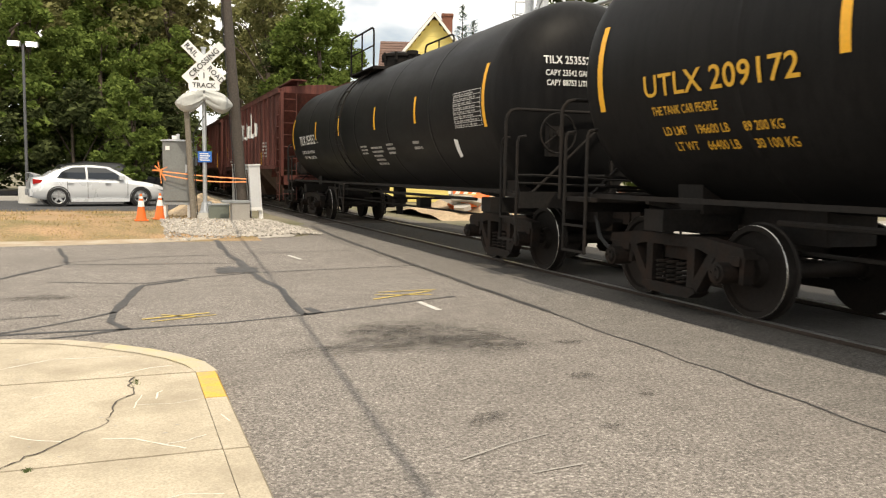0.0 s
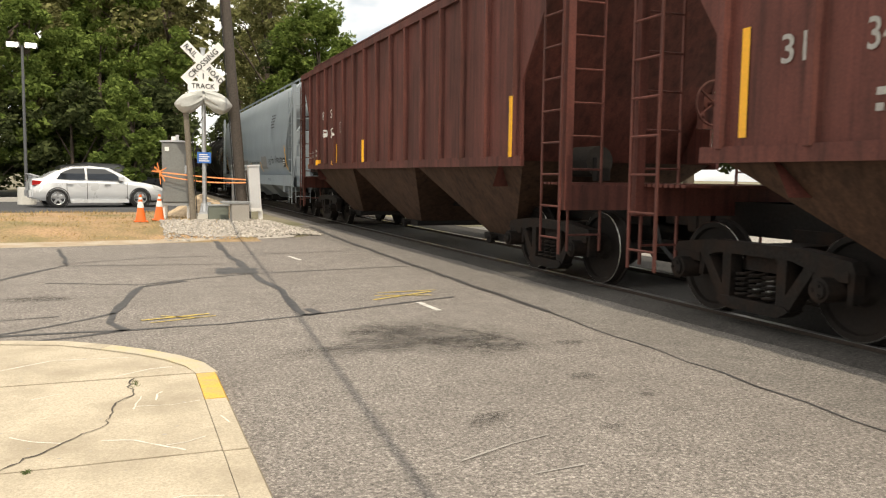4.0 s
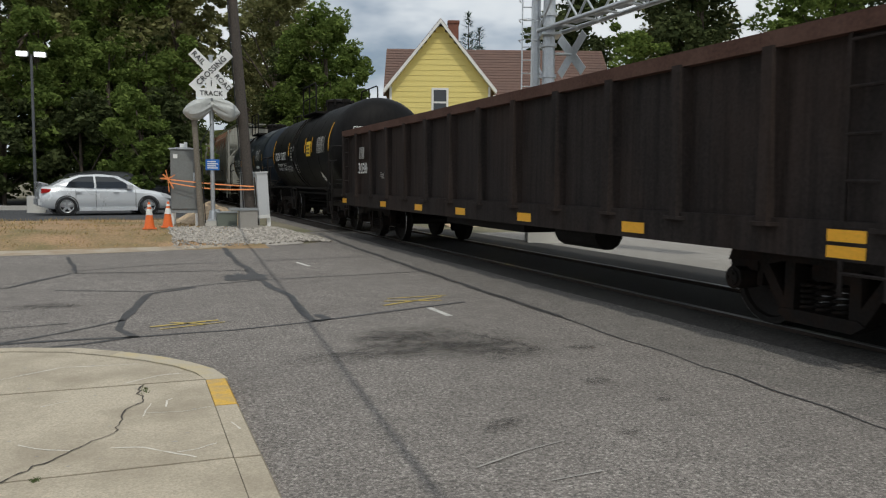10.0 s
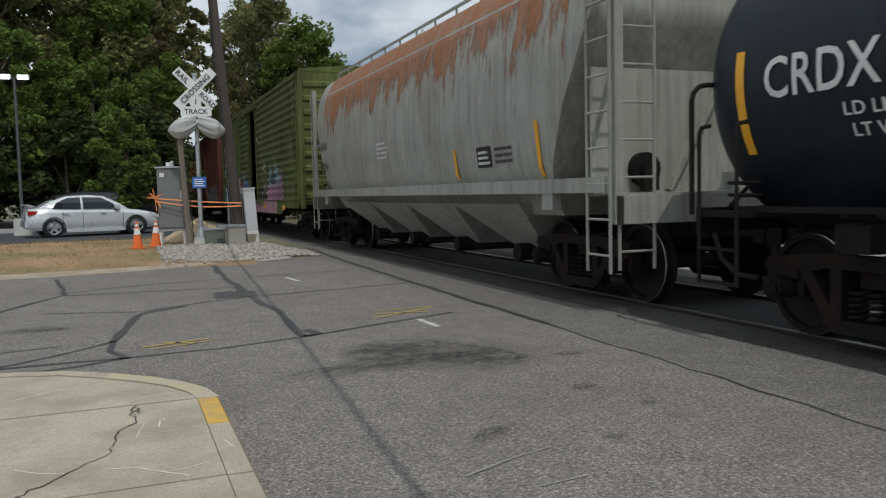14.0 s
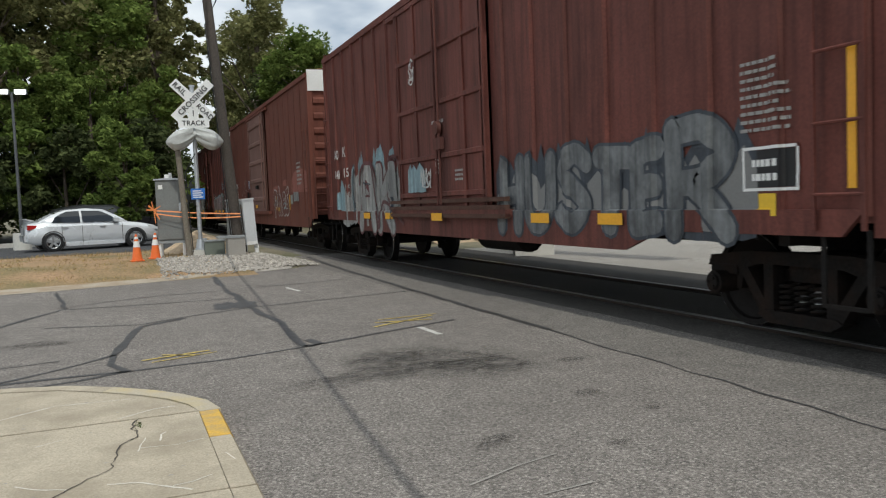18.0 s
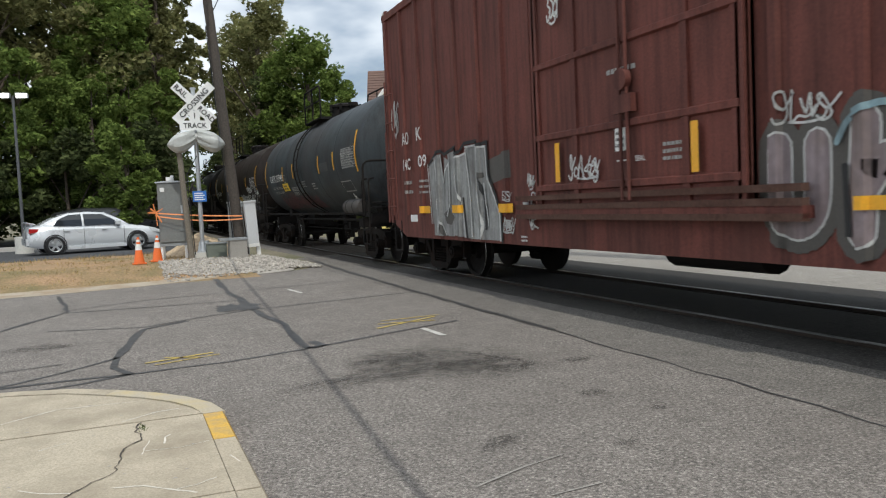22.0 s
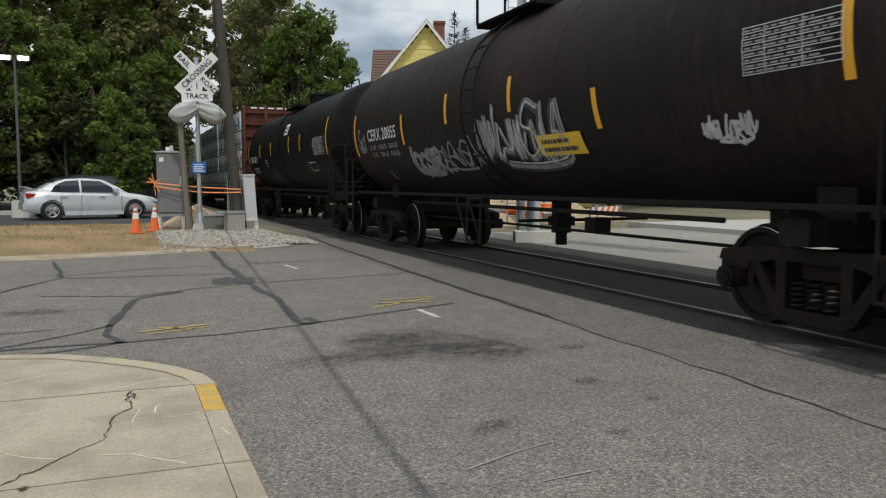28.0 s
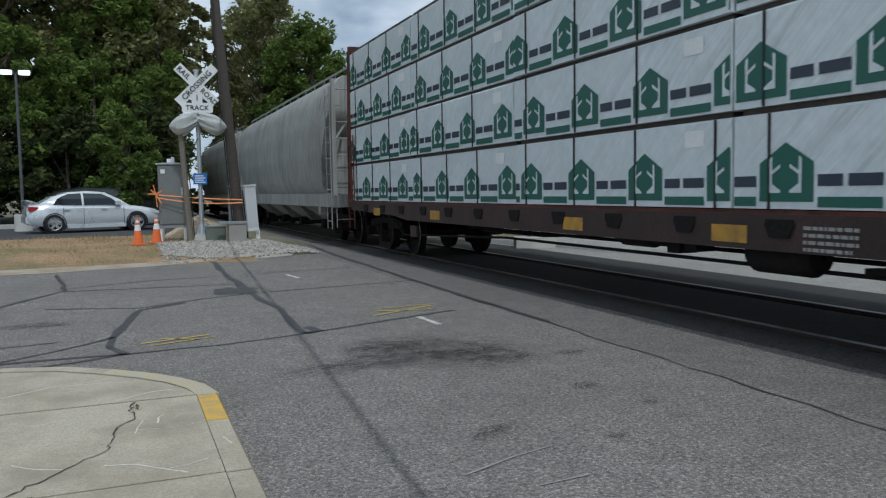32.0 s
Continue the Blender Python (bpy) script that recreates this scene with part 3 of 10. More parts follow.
# strip behind the shadow's ragged edge, its colour darkened for that shadow
rail_shade = G().quad((5.04, -40, 0.006), (5.62, -40, 0.012), (5.62, -10, 0.012), (edge[0][0], -10, 0.006))
for (xa, ya), (xb, yb) in zip(edge, edge[1:]):
    paving.quad((4.02, ya, -0.004), (xa, ya, 0.006), (xb, yb, 0.006), (4.02, yb, -0.004))
    rail_shade.quad((xa, ya, 0.006), (5.62, ya, 0.012), (5.62, yb, 0.012), (xb, yb, 0.006))
tagged(part("track_paving", paving, ASPHALT_TRACK), "dark asphalt beside the rail", "pavement", kind="structure")
tagged(part("rail_side_paving", rail_shade, ASPHALT_RAIL), "asphalt along the rail, coloured dark for the train's shadow", "pavement", kind="structure")
# infill and far strip: oil plus the train's shadow in one dark colour
tagged(part("track_infill", G().quad((5.80, -40, 0.015), (7.04, -40, 0.015), (7.04, 22.2, 0.015), (5.80, 22.2, 0.015)), ASPHALT_OILY_SHADED), "dark asphalt between the rails", "pavement", kind="structure")
tagged(part("far_paving", G().quad((7.22, -40, 0.012), (8.75, -40, 0.0), (8.75, 22.2, 0.0), (7.22, 22.2, 0.012)), ASPHALT_OILY_SHADED), "dark asphalt beyond the far rail", "pavement", kind="structure")
tagged(part("far_apron", G().quad((8.75, -40, -0.002), (10.1, -40, 0.0), (10.1, 20.5, 0.0), (8.75, 20.5, -0.002)), GRAVEL_PALE), "pale gravelly concrete strip beyond the track", "pavement", kind="structure")
tagged(part("far_road", G().quad((10.1, -40, -0.006), (60, -40, -0.006), (60, 24, -0.006), (10.1, 20.5, -0.006)), GRAVEL_PALE), "pale gravelly ground beyond the track", "ground", kind="structure")
tagged(part("far_kerb", G().box(15.2, 15.5, -30, 22, -0.02, 0.13).box(15.5, 22, -30, 22, -0.02, 0.11), CONCRETE_FAR), "pale concrete kerb and pavement", "kerb", kind="structure")

# sealed cracks and markings of the street
rng = random.Random(11)


def wander(pts, amount, step=0.35):
    out = []
    for (a, b), (c, d) in zip(pts, pts[1:]):
        n = max(1, int(math.hypot(c - a, d - b) / step))
        for i in range(n):
            f = i / n
            out.append((a + (c - a) * f + rng.uniform(-amount, amount), b + (d - b) * f + rng.uniform(-amount, amount)))
    return out + [pts[-1]]


SEALS = [
    ([(-2.6, 7.3), (-0.82, 7.52), (-0.02, 7.5), (0.8, 7.55), (1.63, 7.8), (2.4, 8.1), (3.51, 8.53)], 0.055, 0.015),
    ([(-0.02, 7.5), (-0.14, 7.9), (-0.12, 8.45), (0.0, 9.3), (0.16, 10.35), (0.7, 10.75)], 0.10, 0.02),
    ([(-0.82, 7.2), (-0.4, 7.3), (-0.02, 7.5)], 0.06, 0.01),
    ([(-0.12, 8.45), (-0.6, 7.9), (-1.2, 7.45)], 0.05, 0.015),
    ([(1.63, 7.8), (1.66, 8.6), (1.70, 9.6), (1.64, 10.6), (1.58, 11.6), (1.64, 12.5), (1.62, 14.0), (1.66, 15.5), (1.69, 17.0)], 0.11, 0.03),
    ([(1.72, 8.2), (1.76, 7.9), (1.63, 7.8)], 0.10, 0.02),
    ([(-0.94, 10.96), (0.16, 10.5), (0.9, 11.0), (1.6, 11.3), (2.9, 11.5), (4.15, 11.68)], 0.045, 0.02),
    ([(-2.2, 11.2), (-1.48, 11.38), (-0.81, 13.09), (-1.1, 15.69)], 0.07, 0.03),
    ([(-0.81, 12.9), (0.6, 12.7), (1.62, 12.6)], 0.05, 0.02),
    ([(-0.95, 13.2), (0.3, 13.8), (1.6, 14.0), (3.2, 14.2), (4.0, 14.3)], 0.03, 0.02),
    ([(4.05, 7.28), (4.10, 9.0), (4.15, 11.68), (4.22, 14.0), (4.3, 16.5), (4.42, 19.0), (4.6, 21.3)], 0.085, 0.02),
    ([(3.9, 2.6), (3.96, 4.6), (4.0, 6.0), (4.05, 7.28)], 0.022, 0.03),
    ([(-2.6, 7.9), (-1.6, 8.2), (-0.6, 8.4)], 0.025, 0.02),
    ([(-3.0, 9.0), (-1.9, 9.3), (-1.2, 9.35)], 0.02, 0.02),
]
for pts, wd, am in SEALS:
    line = wander(pts, am)
    part("crack_seal", G().ribbon(line, [wd * rng.uniform(0.6, 1.3) for _ in line], 0.004), TAR, road)
blot = []
for i in range(22):
    a = 2 * math.pi * i / 22
    blot.append((1.45 + 0.34 * math.cos(a) * rng.uniform(0.5, 1.2), 11.7 + 0.55 * math.sin(a) * rng.uniform(0.5, 1.2), 0.005))
part("tar_patch", G().quad(*blot), TAR, road)
for cx, cy, rx, ry, turn in ((2.15, 6.75, 0.50, 0.50, 20), (2.78, 6.05, 0.50, 0.55, -25), (2.45, 6.45, 0.85, 0.85, -20), (3.45, 5.85, 0.16, 0.12, 0), (2.95, 4.8, 0.14, 0.12, 30), (2.5, 3.75, 0.09, 0.06, 0), (3.1, 4.25, 0.07, 0.06, 0), (-0.9, 9.6, 0.45, 0.3, 0), (1.9, 6.2, 1.0, 0.35, 10), (1.9, 4.1, 0.20, 0.12, 40)):
    disc = [(math.cos(math.pi * i / 16), math.sin(math.pi * i / 16), 0) for i in range(32)]
    spot = part("oil_stain", G().quad(*disc), STAIN, road, at=pose(cx, cy, 0.0025 + 0.00025 * len(road.children), 0, 0, turn) @ Matrix.Diagonal((rx, ry, 1, 1)))
for a, b, wd, m in (((2.97, 8.25), (2.99, 7.67), 0.07, WHITE_MARK), ((2.55, 13.6), (2.62, 12.9), 0.06, WHITE_MARK), ((3.75, 20.2), (3.9, 18.6), 0.08, WHITE_MARK),
                    ((2.55, 8.55), (3.40, 9.0), 0.05, YELLOW_MARK), ((2.65, 8.85), (3.3, 8.72), 0.04, YELLOW_MARK), ((2.75, 9.05), (3.5, 9.1), 0.04, YELLOW_MARK),
                    ((0.12, 7.95), (0.75, 8.15), 0.05, YELLOW_MARK), ((0.3, 8.15), (0.62, 7.95), 0.04, YELLOW_MARK), ((0.2, 7.8), (0.8, 8.02), 0.03, YELLOW_MARK),
                    ((1.50, 3.52), (1.82, 3.66), 0.013, CONCRETE_GREY), ((1.75, 3.25), (2.05, 3.28), 0.010, CONCRETE_GREY), ((1.82, 3.66), (2.1, 3.74), 0.009, CONCRETE_GREY)):
    part("painted_mark", G().ribbon([a, b], wd, 0.006), m, road)

# pale concrete edge and grass verge
part("gutter", G().quad((-60, 15.6, 0.004), (-1.3, 16.2, 0.004), (0.2, 16.5, 0.004), (2.0, 17.2, 0.004), (2.0, 17.55, 0.035), (0.2, 17.15, 0.035), (-1.3, 16.95, 0.035), (-60, 16.4, 0.035)), GUTTER, road)
verge = tagged(part("verge", sheet(span(-24, 2.6, 40), [16.75] + span(17.2, 24.6, 24), 0.0), DIRT), "bare orange dirt and dry grass verge", "ground", kind="structure")
tufts = G()
for i in range(5200):
    x, y = rng.uniform(-9, 2.2), rng.uniform(17.1, 24.6)
    if noise.noise((x * 0.9, y * 0.9, 4.0)) < -0.12:
        x, y = x + 0.6, y + 0.4
    z = height(x, y)
    a, h, wd = rng.uniform(0, 6.28), rng.uniform(0.02, 0.06) * (1 + 0.8 * (y > 22.5)), rng.uniform(0.005, 0.012)
    lx, ly = rng.uniform(-0.04, 0.04), rng.uniform(-0.04, 0.04)
    c, s = math.cos(a) * wd, math.sin(a) * wd
    tufts.v += [(x - c, y - s, z), (x + c, y + s, z), (x + lx, y + ly, z + h)]
    tufts.f.append((3 * i, 3 * i + 1, 3 * i + 2))
tagged(part("dry_grass", tufts, DRYGRASS), "sparse straw-coloured grass on the verge", "grass", kind="stuff")
lot = tagged(part("car_park", sheet(span(-60, 3.2, 30), [24.6, 25.2, 26, 27, 28, 30, 40, 52], 0.006), ASPHALT_LOT), "dark asphalt car park", "pavement", kind="structure")
tagged(part("lot_kerb", G().box(-40, -1.6, 36.0, 36.4, 0.08, 0.32), CONCRETE_FAR), "pale concrete kerb of the car park", "kerb", kind="structure")
stones = G()
for i in range(2600):
    x, y = rng.uniform(0.75, 4.2), rng.gauss(18.7, 0.75)
    if y < 16.9 + 0.35 * max(0, x - 1) or y > 20.5:
        continue
    r = rng.uniform(0.02, 0.05)
    z = height(x, y) + r * 0.3
    k = len(stones.v)
    pts = [Vector((rng.uniform(0.7, 1.2) * r * d[0], rng.uniform(0.7, 1.2) * r * d[1], rng.uniform(0.5, 0.9) * r * d[2])) for d in ((1, 0, 0), (0, 1, 0), (-1, 0, 0), (0, -1, 0), (0, 0, 1), (0, 0, -1))]
    a = rng.uniform(0, 6.28)
    stones.v += [(x + p.x * math.cos(a) - p.y * math.sin(a), y + p.x * math.sin(a) + p.y * math.cos(a), z + p.z) for p in pts]
    stones.f += [(k, k + 1, k + 4), (k + 1, k + 2, k + 4), (k + 2, k + 3, k + 4), (k + 3, k, k + 4), (k + 1, k, k + 5), (k + 2, k + 1, k + 5), (k + 3, k + 2, k + 5), (k, k + 3, k + 5)]
tagged(part("gravel", stones.mesh("gravel", smooth=False), GRAVEL), "loose pale gravel round the signal post", "gravel", kind="stuff")
bed = G()
bed.v.append((2.3, 18.95, height(2.3, 18.95) + 0.006))
for j in range(1, 9):
    for i in range(40):
        a = 2 * math.pi * i / 40
        k = j / 8 * (1 + 0.22 * noise.noise((2 * math.cos(a), 2 * math.sin(a), 3.0)))
        x, y = 2.3 + 1.75 * k * math.cos(a), 18.95 + 1.5 * k * math.sin(a)
        bed.v.append((x, y, height(x, y) + 0.008 - 0.03 * (j == 8)))
bed.f = [(0, 1 + i, 1 + (i + 1) % 40) for i in range(40)] + [(1 + j * 40 + i, 1 + (j + 1) * 40 + i, 1 + (j + 1) * 40 + (i + 1) % 40, 1 + j * 40 + (i + 1) % 40) for j in range(7) for i in range(40)]
tagged(part("gravel_bed", bed, GRAVEL), "bed of pale gravel", "gravel", kind="structure")

YELLOW_WORN = mat("worn_yellow_kerb_paint", (0.48, 0.42, 0.32), 0.85, fine=60, coarse=4, vary=0.14, grime=(0.60, 0.46, 0.16), grime_amount=0.55)

SCUFF = mat("pale_scuff", (0.68, 0.64, 0.56), 0.9, vary=0.15, bump=0)
WEED = mat("small_weed", (0.08, 0.11, 0.03), 0.8, vary=0.3, bump=0)

# sidewalk with its kerb and joints
SW = 0.05
walk_poly = [(-30, -12), (0.42, -12), (0.42, 5.5), (0.36, 5.75), (0.24, 6.0), (0.05, 6.25), (-0.2, 6.5), (-0.5, 6.75), (-0.9, 6.9), (-1.6, 6.95), (-30, 6.9)]
sidewalk = tagged(part("sidewalk", G().prism([(x, y) for x, y in walk_poly], "z", -0.1, SW - 0.012), JOINT), "sunlit concrete sidewalk with cracks and a yellow kerb corner", "sidewalk", kind="structure")
cuts = [-12, -10.2, -8.5, -6.8, -5.1, -3.4, -1.7, 0.15, 2.0, 3.92, 5.53]
for a, b in zip(cuts, cuts[1:]):
    for x0, x1 in ((-1.62, 0.415), (-3.3, -1.64), (-5.0, -3.32), (-6.7, -5.02)):
        part("slab", G().box(x0, x1, a + 0.009, b - 0.009, -0.05, SW), CONCRETE, sidewalk)
corner = [(-1.62, 5.55), (0.415, 5.55), (0.36, 5.74), (0.24, 5.98), (0.05, 6.23), (-0.2, 6.48), (-0.5, 6.73), (-0.9, 6.88), (-1.6, 6.93)]
part("slab", G().prism(corner, "z", -0.05, SW), CONCRETE, sidewalk)
for x0, x1 in ((-3.3, -1.64), (-5.0, -3.32), (-6.7, -5.02)):
    part("slab", G().box(x0, x1, 5.55, 6.9, -0.05, SW), CONCRETE, sidewalk)
for a, b, m in ((-12, -3, CONCRETE), (-2.98, 0.5, CONCRETE), (0.52, 3.9, CONCRETE), (3.92, 4.86, CONCRETE), (4.87, 5.52, YELLOW)):
    part("kerb_stone", G().prism([(0.419, -0.08), (0.56, -0.08), (0.56, SW - 0.03), (0.54, SW), (0.419, SW)], "y", a, b), m, sidewalk, "yellow painted kerb" if m is YELLOW else "")
arc = [(0.42, 5.53), (0.37, 5.77), (0.25, 6.02), (0.06, 6.27), (-0.19, 6.52), (-0.49, 6.77), (-0.89, 6.92), (-1.6, 6.97)]
out = [(0.56, 5.53), (0.50, 5.83), (0.36, 6.11), (0.16, 6.38), (-0.11, 6.65), (-0.43, 6.90), (-0.86, 7.06), (-1.6, 7.11)]
for i in range(7):
    part("kerb_stone", G().prism([arc[i], out[i], out[i + 1], arc[i + 1]], "z", -0.08, SW), YELLOW_WORN if i < 4 else CONCRETE, sidewalk, "kerb with worn yellow paint" if i < 4 else "")
part("kerb_stone", G().box(-30, -1.61, 6.95, 7.1, -0.08, SW), CONCRETE, sidewalk)
for pts, wd in (([(0.03, 5.5), (0.0, 5.3), (0.04, 5.12), (-0.06, 4.95), (-0.08, 4.75), (-0.12, 4.5), (-0.28, 4.3), (-0.42, 4.12), (-0.62, 3.85), (-0.72, 3.7)], 0.009),):
    line = wander(pts, 0.016, 0.045)
    part("crack", G().ribbon(line, [wd * rng.uniform(0.4, 1.5) for _ in line], SW + 0.004), JOINT, sidewalk)
for pts, wd in (([(-0.56, 4.45), (-0.45, 4.34), (-0.31, 4.27)], 0.012), ([(-0.13, 4.26), (0.02, 4.21), (0.14, 4.09), (0.25, 3.98)], 0.014), ([(0.17, 4.08), (0.26, 4.10), (0.36, 4.16)], 0.010), ([(-0.53, 5.16), (-0.39, 5.24)], 0.012),
                ([(0.03, 4.83), (0.23, 4.80), (0.39, 4.85)], 0.008), ([(0.02, 4.77), (0.07, 5.04)], 0.010), ([(0.15, 4.93), (0.16, 5.06), (0.19, 5.11)], 0.014), ([(0.465, 4.5), (0.50, 4.36)], 0.010), ([(-0.08, 5.59), (0.14, 5.74), (0.28, 5.76)], 0.016), ([(-0.9, 5.9), (-0.5, 6.2), (0.0, 6.15)], 0.016), ([(-0.1, 3.3), (0.2, 3.4), (0.36, 3.35)], 0.010)):
    line = wander(pts, 0.004, 0.05)
    part("scuff", G().ribbon(line, [wd * rng.uniform(0.4, 1.1) for _ in line], SW + 0.002), SCUFF, sidewalk)
g = G()
for j in range(70):
    px, py, r = rng.uniform(-1.5, 0.5), rng.uniform(2.0, 6.4), rng.uniform(0.003, 0.011)
    if px + max(0, py - 5.6) * 0.9 > 0.4:
        continue
    g.quad(*[(px + r * 1.6 * math.cos(math.pi * i / 4) * rng.uniform(0.5, 1.2), py + r * math.sin(math.pi * i / 4) * rng.uniform(0.5, 1.2), SW + 0.0015) for i in range(8)])
part("spot", g, CONCRETE_GREY, sidewalk, "small dark spots and chips", kind="stuff")
g = G()
for cx, cy in ((0.04, 5.36), (-0.43, 3.9)):
    for j in range(40):
        a, h = rng.uniform(0, 6.28), rng.uniform(0.004, 0.012)
        px, py = cx + rng.gauss(0, 0.012), cy + rng.gauss(0, 0.05 if cx > 0 else 0.015)
        g.quad((px - 0.004, py, SW), (px + 0.004, py, SW), (px + 0.012 * math.cos(a), py + 0.012 * math.sin(a), SW + h))
part("crack_weed", g, WEED, sidewalk, "tiny green weeds in the crack", kind="stuff")

# ---- the track ----
track = thing("railway_track", "single railway track set in asphalt", "railway track", kind="structure")
for x in (TRACK_X - 0.7525, TRACK_X + 0.7525):
    prof = [(x - 0.07, -0.12), (x + 0.07, -0.12), (x + 0.07, -0.10), (x + 0.012, -0.08), (x + 0.012, 0.0), (x + 0.036, 0.012), (x + 0.036, 0.044), (x - 0.036, 0.044), (x - 0.036, 0.012), (x - 0.012, 0.0), (x - 0.012, -0.08), (x - 0.07, -0.10)]
    rail = part("rail", G().prism(prof, "y", -300, 420), RAIL, track, "steel rail with a polished head")
    part("rail_head", G().box(x - 0.030, x + 0.030, -300, 420, 0.044, 0.05), RAIL_TOP, rail)
part("ballast", G().prism([(3.9, -0.06), (4.9, 0.0), (8.0, 0.0), (9.0, -0.06)], "y", 22.2, 420), BALLAST, track)
part("ballast", G().prism([(3.9, -0.06), (4.9, 0.0), (8.0, 0.0), (9.0, -0.06)], "y", -300, -40), BALLAST, track)
tie = G().box(TRACK_X - 1.3, TRACK_X + 1.3, -0.11, 0.11, -0.12, 0.02).mesh("sleeper")
tie.materials.append(WOOD)
for k in range(90):
    part("sleeper", tie, WOOD, track, at=pose(0, 22.5 + 0.5 * k, 0))


# ---- the crossing signal, poles and boxes ----
def on(x, y):
    return height(x, y)


PX, PY = 1.80, 20.35
z0 = on(PX, PY)
sig = thing("crossing_signal", "railroad crossing sign with bagged flashing lights on a steel mast", "crossing sign", at=pose(PX, PY, z0, 0, 0, -3))
part("footing", G().prism([(-0.24, -0.20), (0.24, -0.20), (0.24, 0.24), (-0.24, 0.24)], "z", -0.15, 0.14), PALE_BLOCK, sig)
part("mast_base", G().prism([(-0.13, -0.13), (0.13, -0.13), (0.13, 0.13), (-0.13, 0.13)], "z", 0.14, 0.18).cyl((0, 0, 0.18), (0, 0, 0.40), 0.12, 14, 0.08).cyl((0.1, -0.1, 0.2), (0.1, -0.1, 0.42), 0.05, 8), ALU, sig)
part("mast", G().cyl((0, 0, 0.2), (0, 0, 4.05), 0.052, 14).cyl((0, 0, 4.05), (0, 0, 4.09), 0.07, 14), ALU, sig)
for ang, words in ((45, ""), (-45, "")):
    bl = part("crossbuck_blade", G().box(-0.61, 0.61, -0.012, 0.0, -0.115, 0.115), WHITE, sig, "white crossbuck blade", pose(0, -0.08 - 0.012 * (ang > 0), 3.72, 0, ang, 0))


def sign_text(body, size, x, z, ang, y, parent, material=BLACK, wide=1.0):
    me = text_mesh(body, size, 0.012)
    xs_ = [v.co.x for v in me.vertices]
    cx, cy = (min(xs_) + max(xs_)) / 2, size * 0.35
    for v in me.vertices:
        v.co = ((v.co.x - cx) * wide, 0.0, v.co.y - cy)
    me.materials.clear()
    me.name = "lettering"
    return part("lettering", me, material, parent, at=pose(x, y, z, 0, ang, 0))


c45 = math.cos(math.radians(45))
sign_text("CROSSING", 0.185, 0, 3.72, -45, -0.112, sig, wide=1.0)
sign_text("RAIL", 0.175, -0.39 * c45, 3.72 + 0.39 * c45, 45, -0.115, sig)
sign_text("ROAD", 0.165, 0.39 * c45, 3.72 - 0.39 * c45, 45, -0.115, sig)
part("track_plate", G().prism([(-0.33, 3.07), (0.33, 3.07), (0.355, 3.095), (0.355, 3.275), (0.33, 3.30), (-0.33, 3.30), (-0.355, 3.275), (-0.355, 3.095)], "y", -0.10, -0.088).prism([(-0.12, 3.30), (0.12, 3.30), (0.12, 3.50), (0.09, 3.53), (-0.09, 3.53), (-0.12, 3.50)], "y", -0.099, -0.087), WHITE, sig, "white plate below the crossbuck")
sign_text("TRACK", 0.16, 0, 3.185, 0, -0.108, sig)
sign_text("1", 0.19, 0, 3.42, 0, -0.108, sig)
part("light_arm", G().tube([(-0.5, -0.05, 2.90), (0.5, -0.05, 2.90)], 0.03, 8), ALU, sig)


def bag(side, seed):
    """A plastic sack over a round lamp: pulled flat on top, gathered at the mast, sagging at the outer end."""
    r2 = random.Random(seed)
    g = G()
    n, m = 40, 20
    for j in range(m + 1):
        f = 0.5 - 0.5 * math.cos(math.pi * min(1.0, 0.12 + 0.88 * j / m))
        x = 0.66 * f
        close = math.sqrt(max(0.0, 1 - max(0.0, (f - 0.62) / 0.38) ** 2.4))
        top = 0.13 - 0.20 * f ** 3
        low = -0.13 - 0.30 * math.sin(math.pi * min(1.0, 0.82 * f) ** 1.1) * (1 - 0.25 * f)
        mid, half = (top + low) / 2 - 0.03 * f, (top - low) / 2 * close
        deep = (0.09 + 0.16 * math.sin(math.pi * min(f, 0.62) / 1.24)) * close
        gather = 0.13 * math.exp(-f / 0.30) + 0.018
        for i in range(n):
            ph = 2 * math.pi * i / n
            c, q = math.cos(ph), math.sin(ph)
            fold = 1 + gather * math.sin(9 * ph + seed + 2.2 * f) + 0.5 * gather * math.sin(17 * ph - 3 * f + seed) + r2.uniform(-0.012, 0.012)
            px, pz = math.copysign(abs(c) ** 0.8, c), math.copysign(abs(q) ** 0.8, q)
            g.v.append((side * (x + 0.03 * c * close * (f > 0.8)), -0.12 + deep * fold * px, 2.93 + mid + half * fold * pz))
    g.f = [(j * n + i, j * n + (i + 1) % n, (j + 1) * n + (i + 1) % n, (j + 1) * n + i) for j in range(m) for i in range(n)]
    return g


for side, sd in ((-1, 1), (1, 4)):
    b = part("lamp_bag", bag(side, sd), BAG, sig, "crossing lamp wrapped in a pale plastic bag")
part("bag_tie", G().revolve([(-0.10, 0.03), (-0.05, 0.09), (0.05, 0.09), (0.10, 0.03)], 12, (0, -0.14, 2.90), axis="x"), BAG, sig)
part("blue_plate", G().box(-0.16, 0.16, -0.09, -0.08, 1.36, 1.62), BLUE, sig, "small blue emergency notice plate")
for k in range(4):
    part("notice_bar", G().box(-0.12, 0.12 - 0.04 * (k % 2), -0.094, -0.0905, 1.40 + 0.05 * k, 1.425 + 0.05 * k), WHITE, sig)

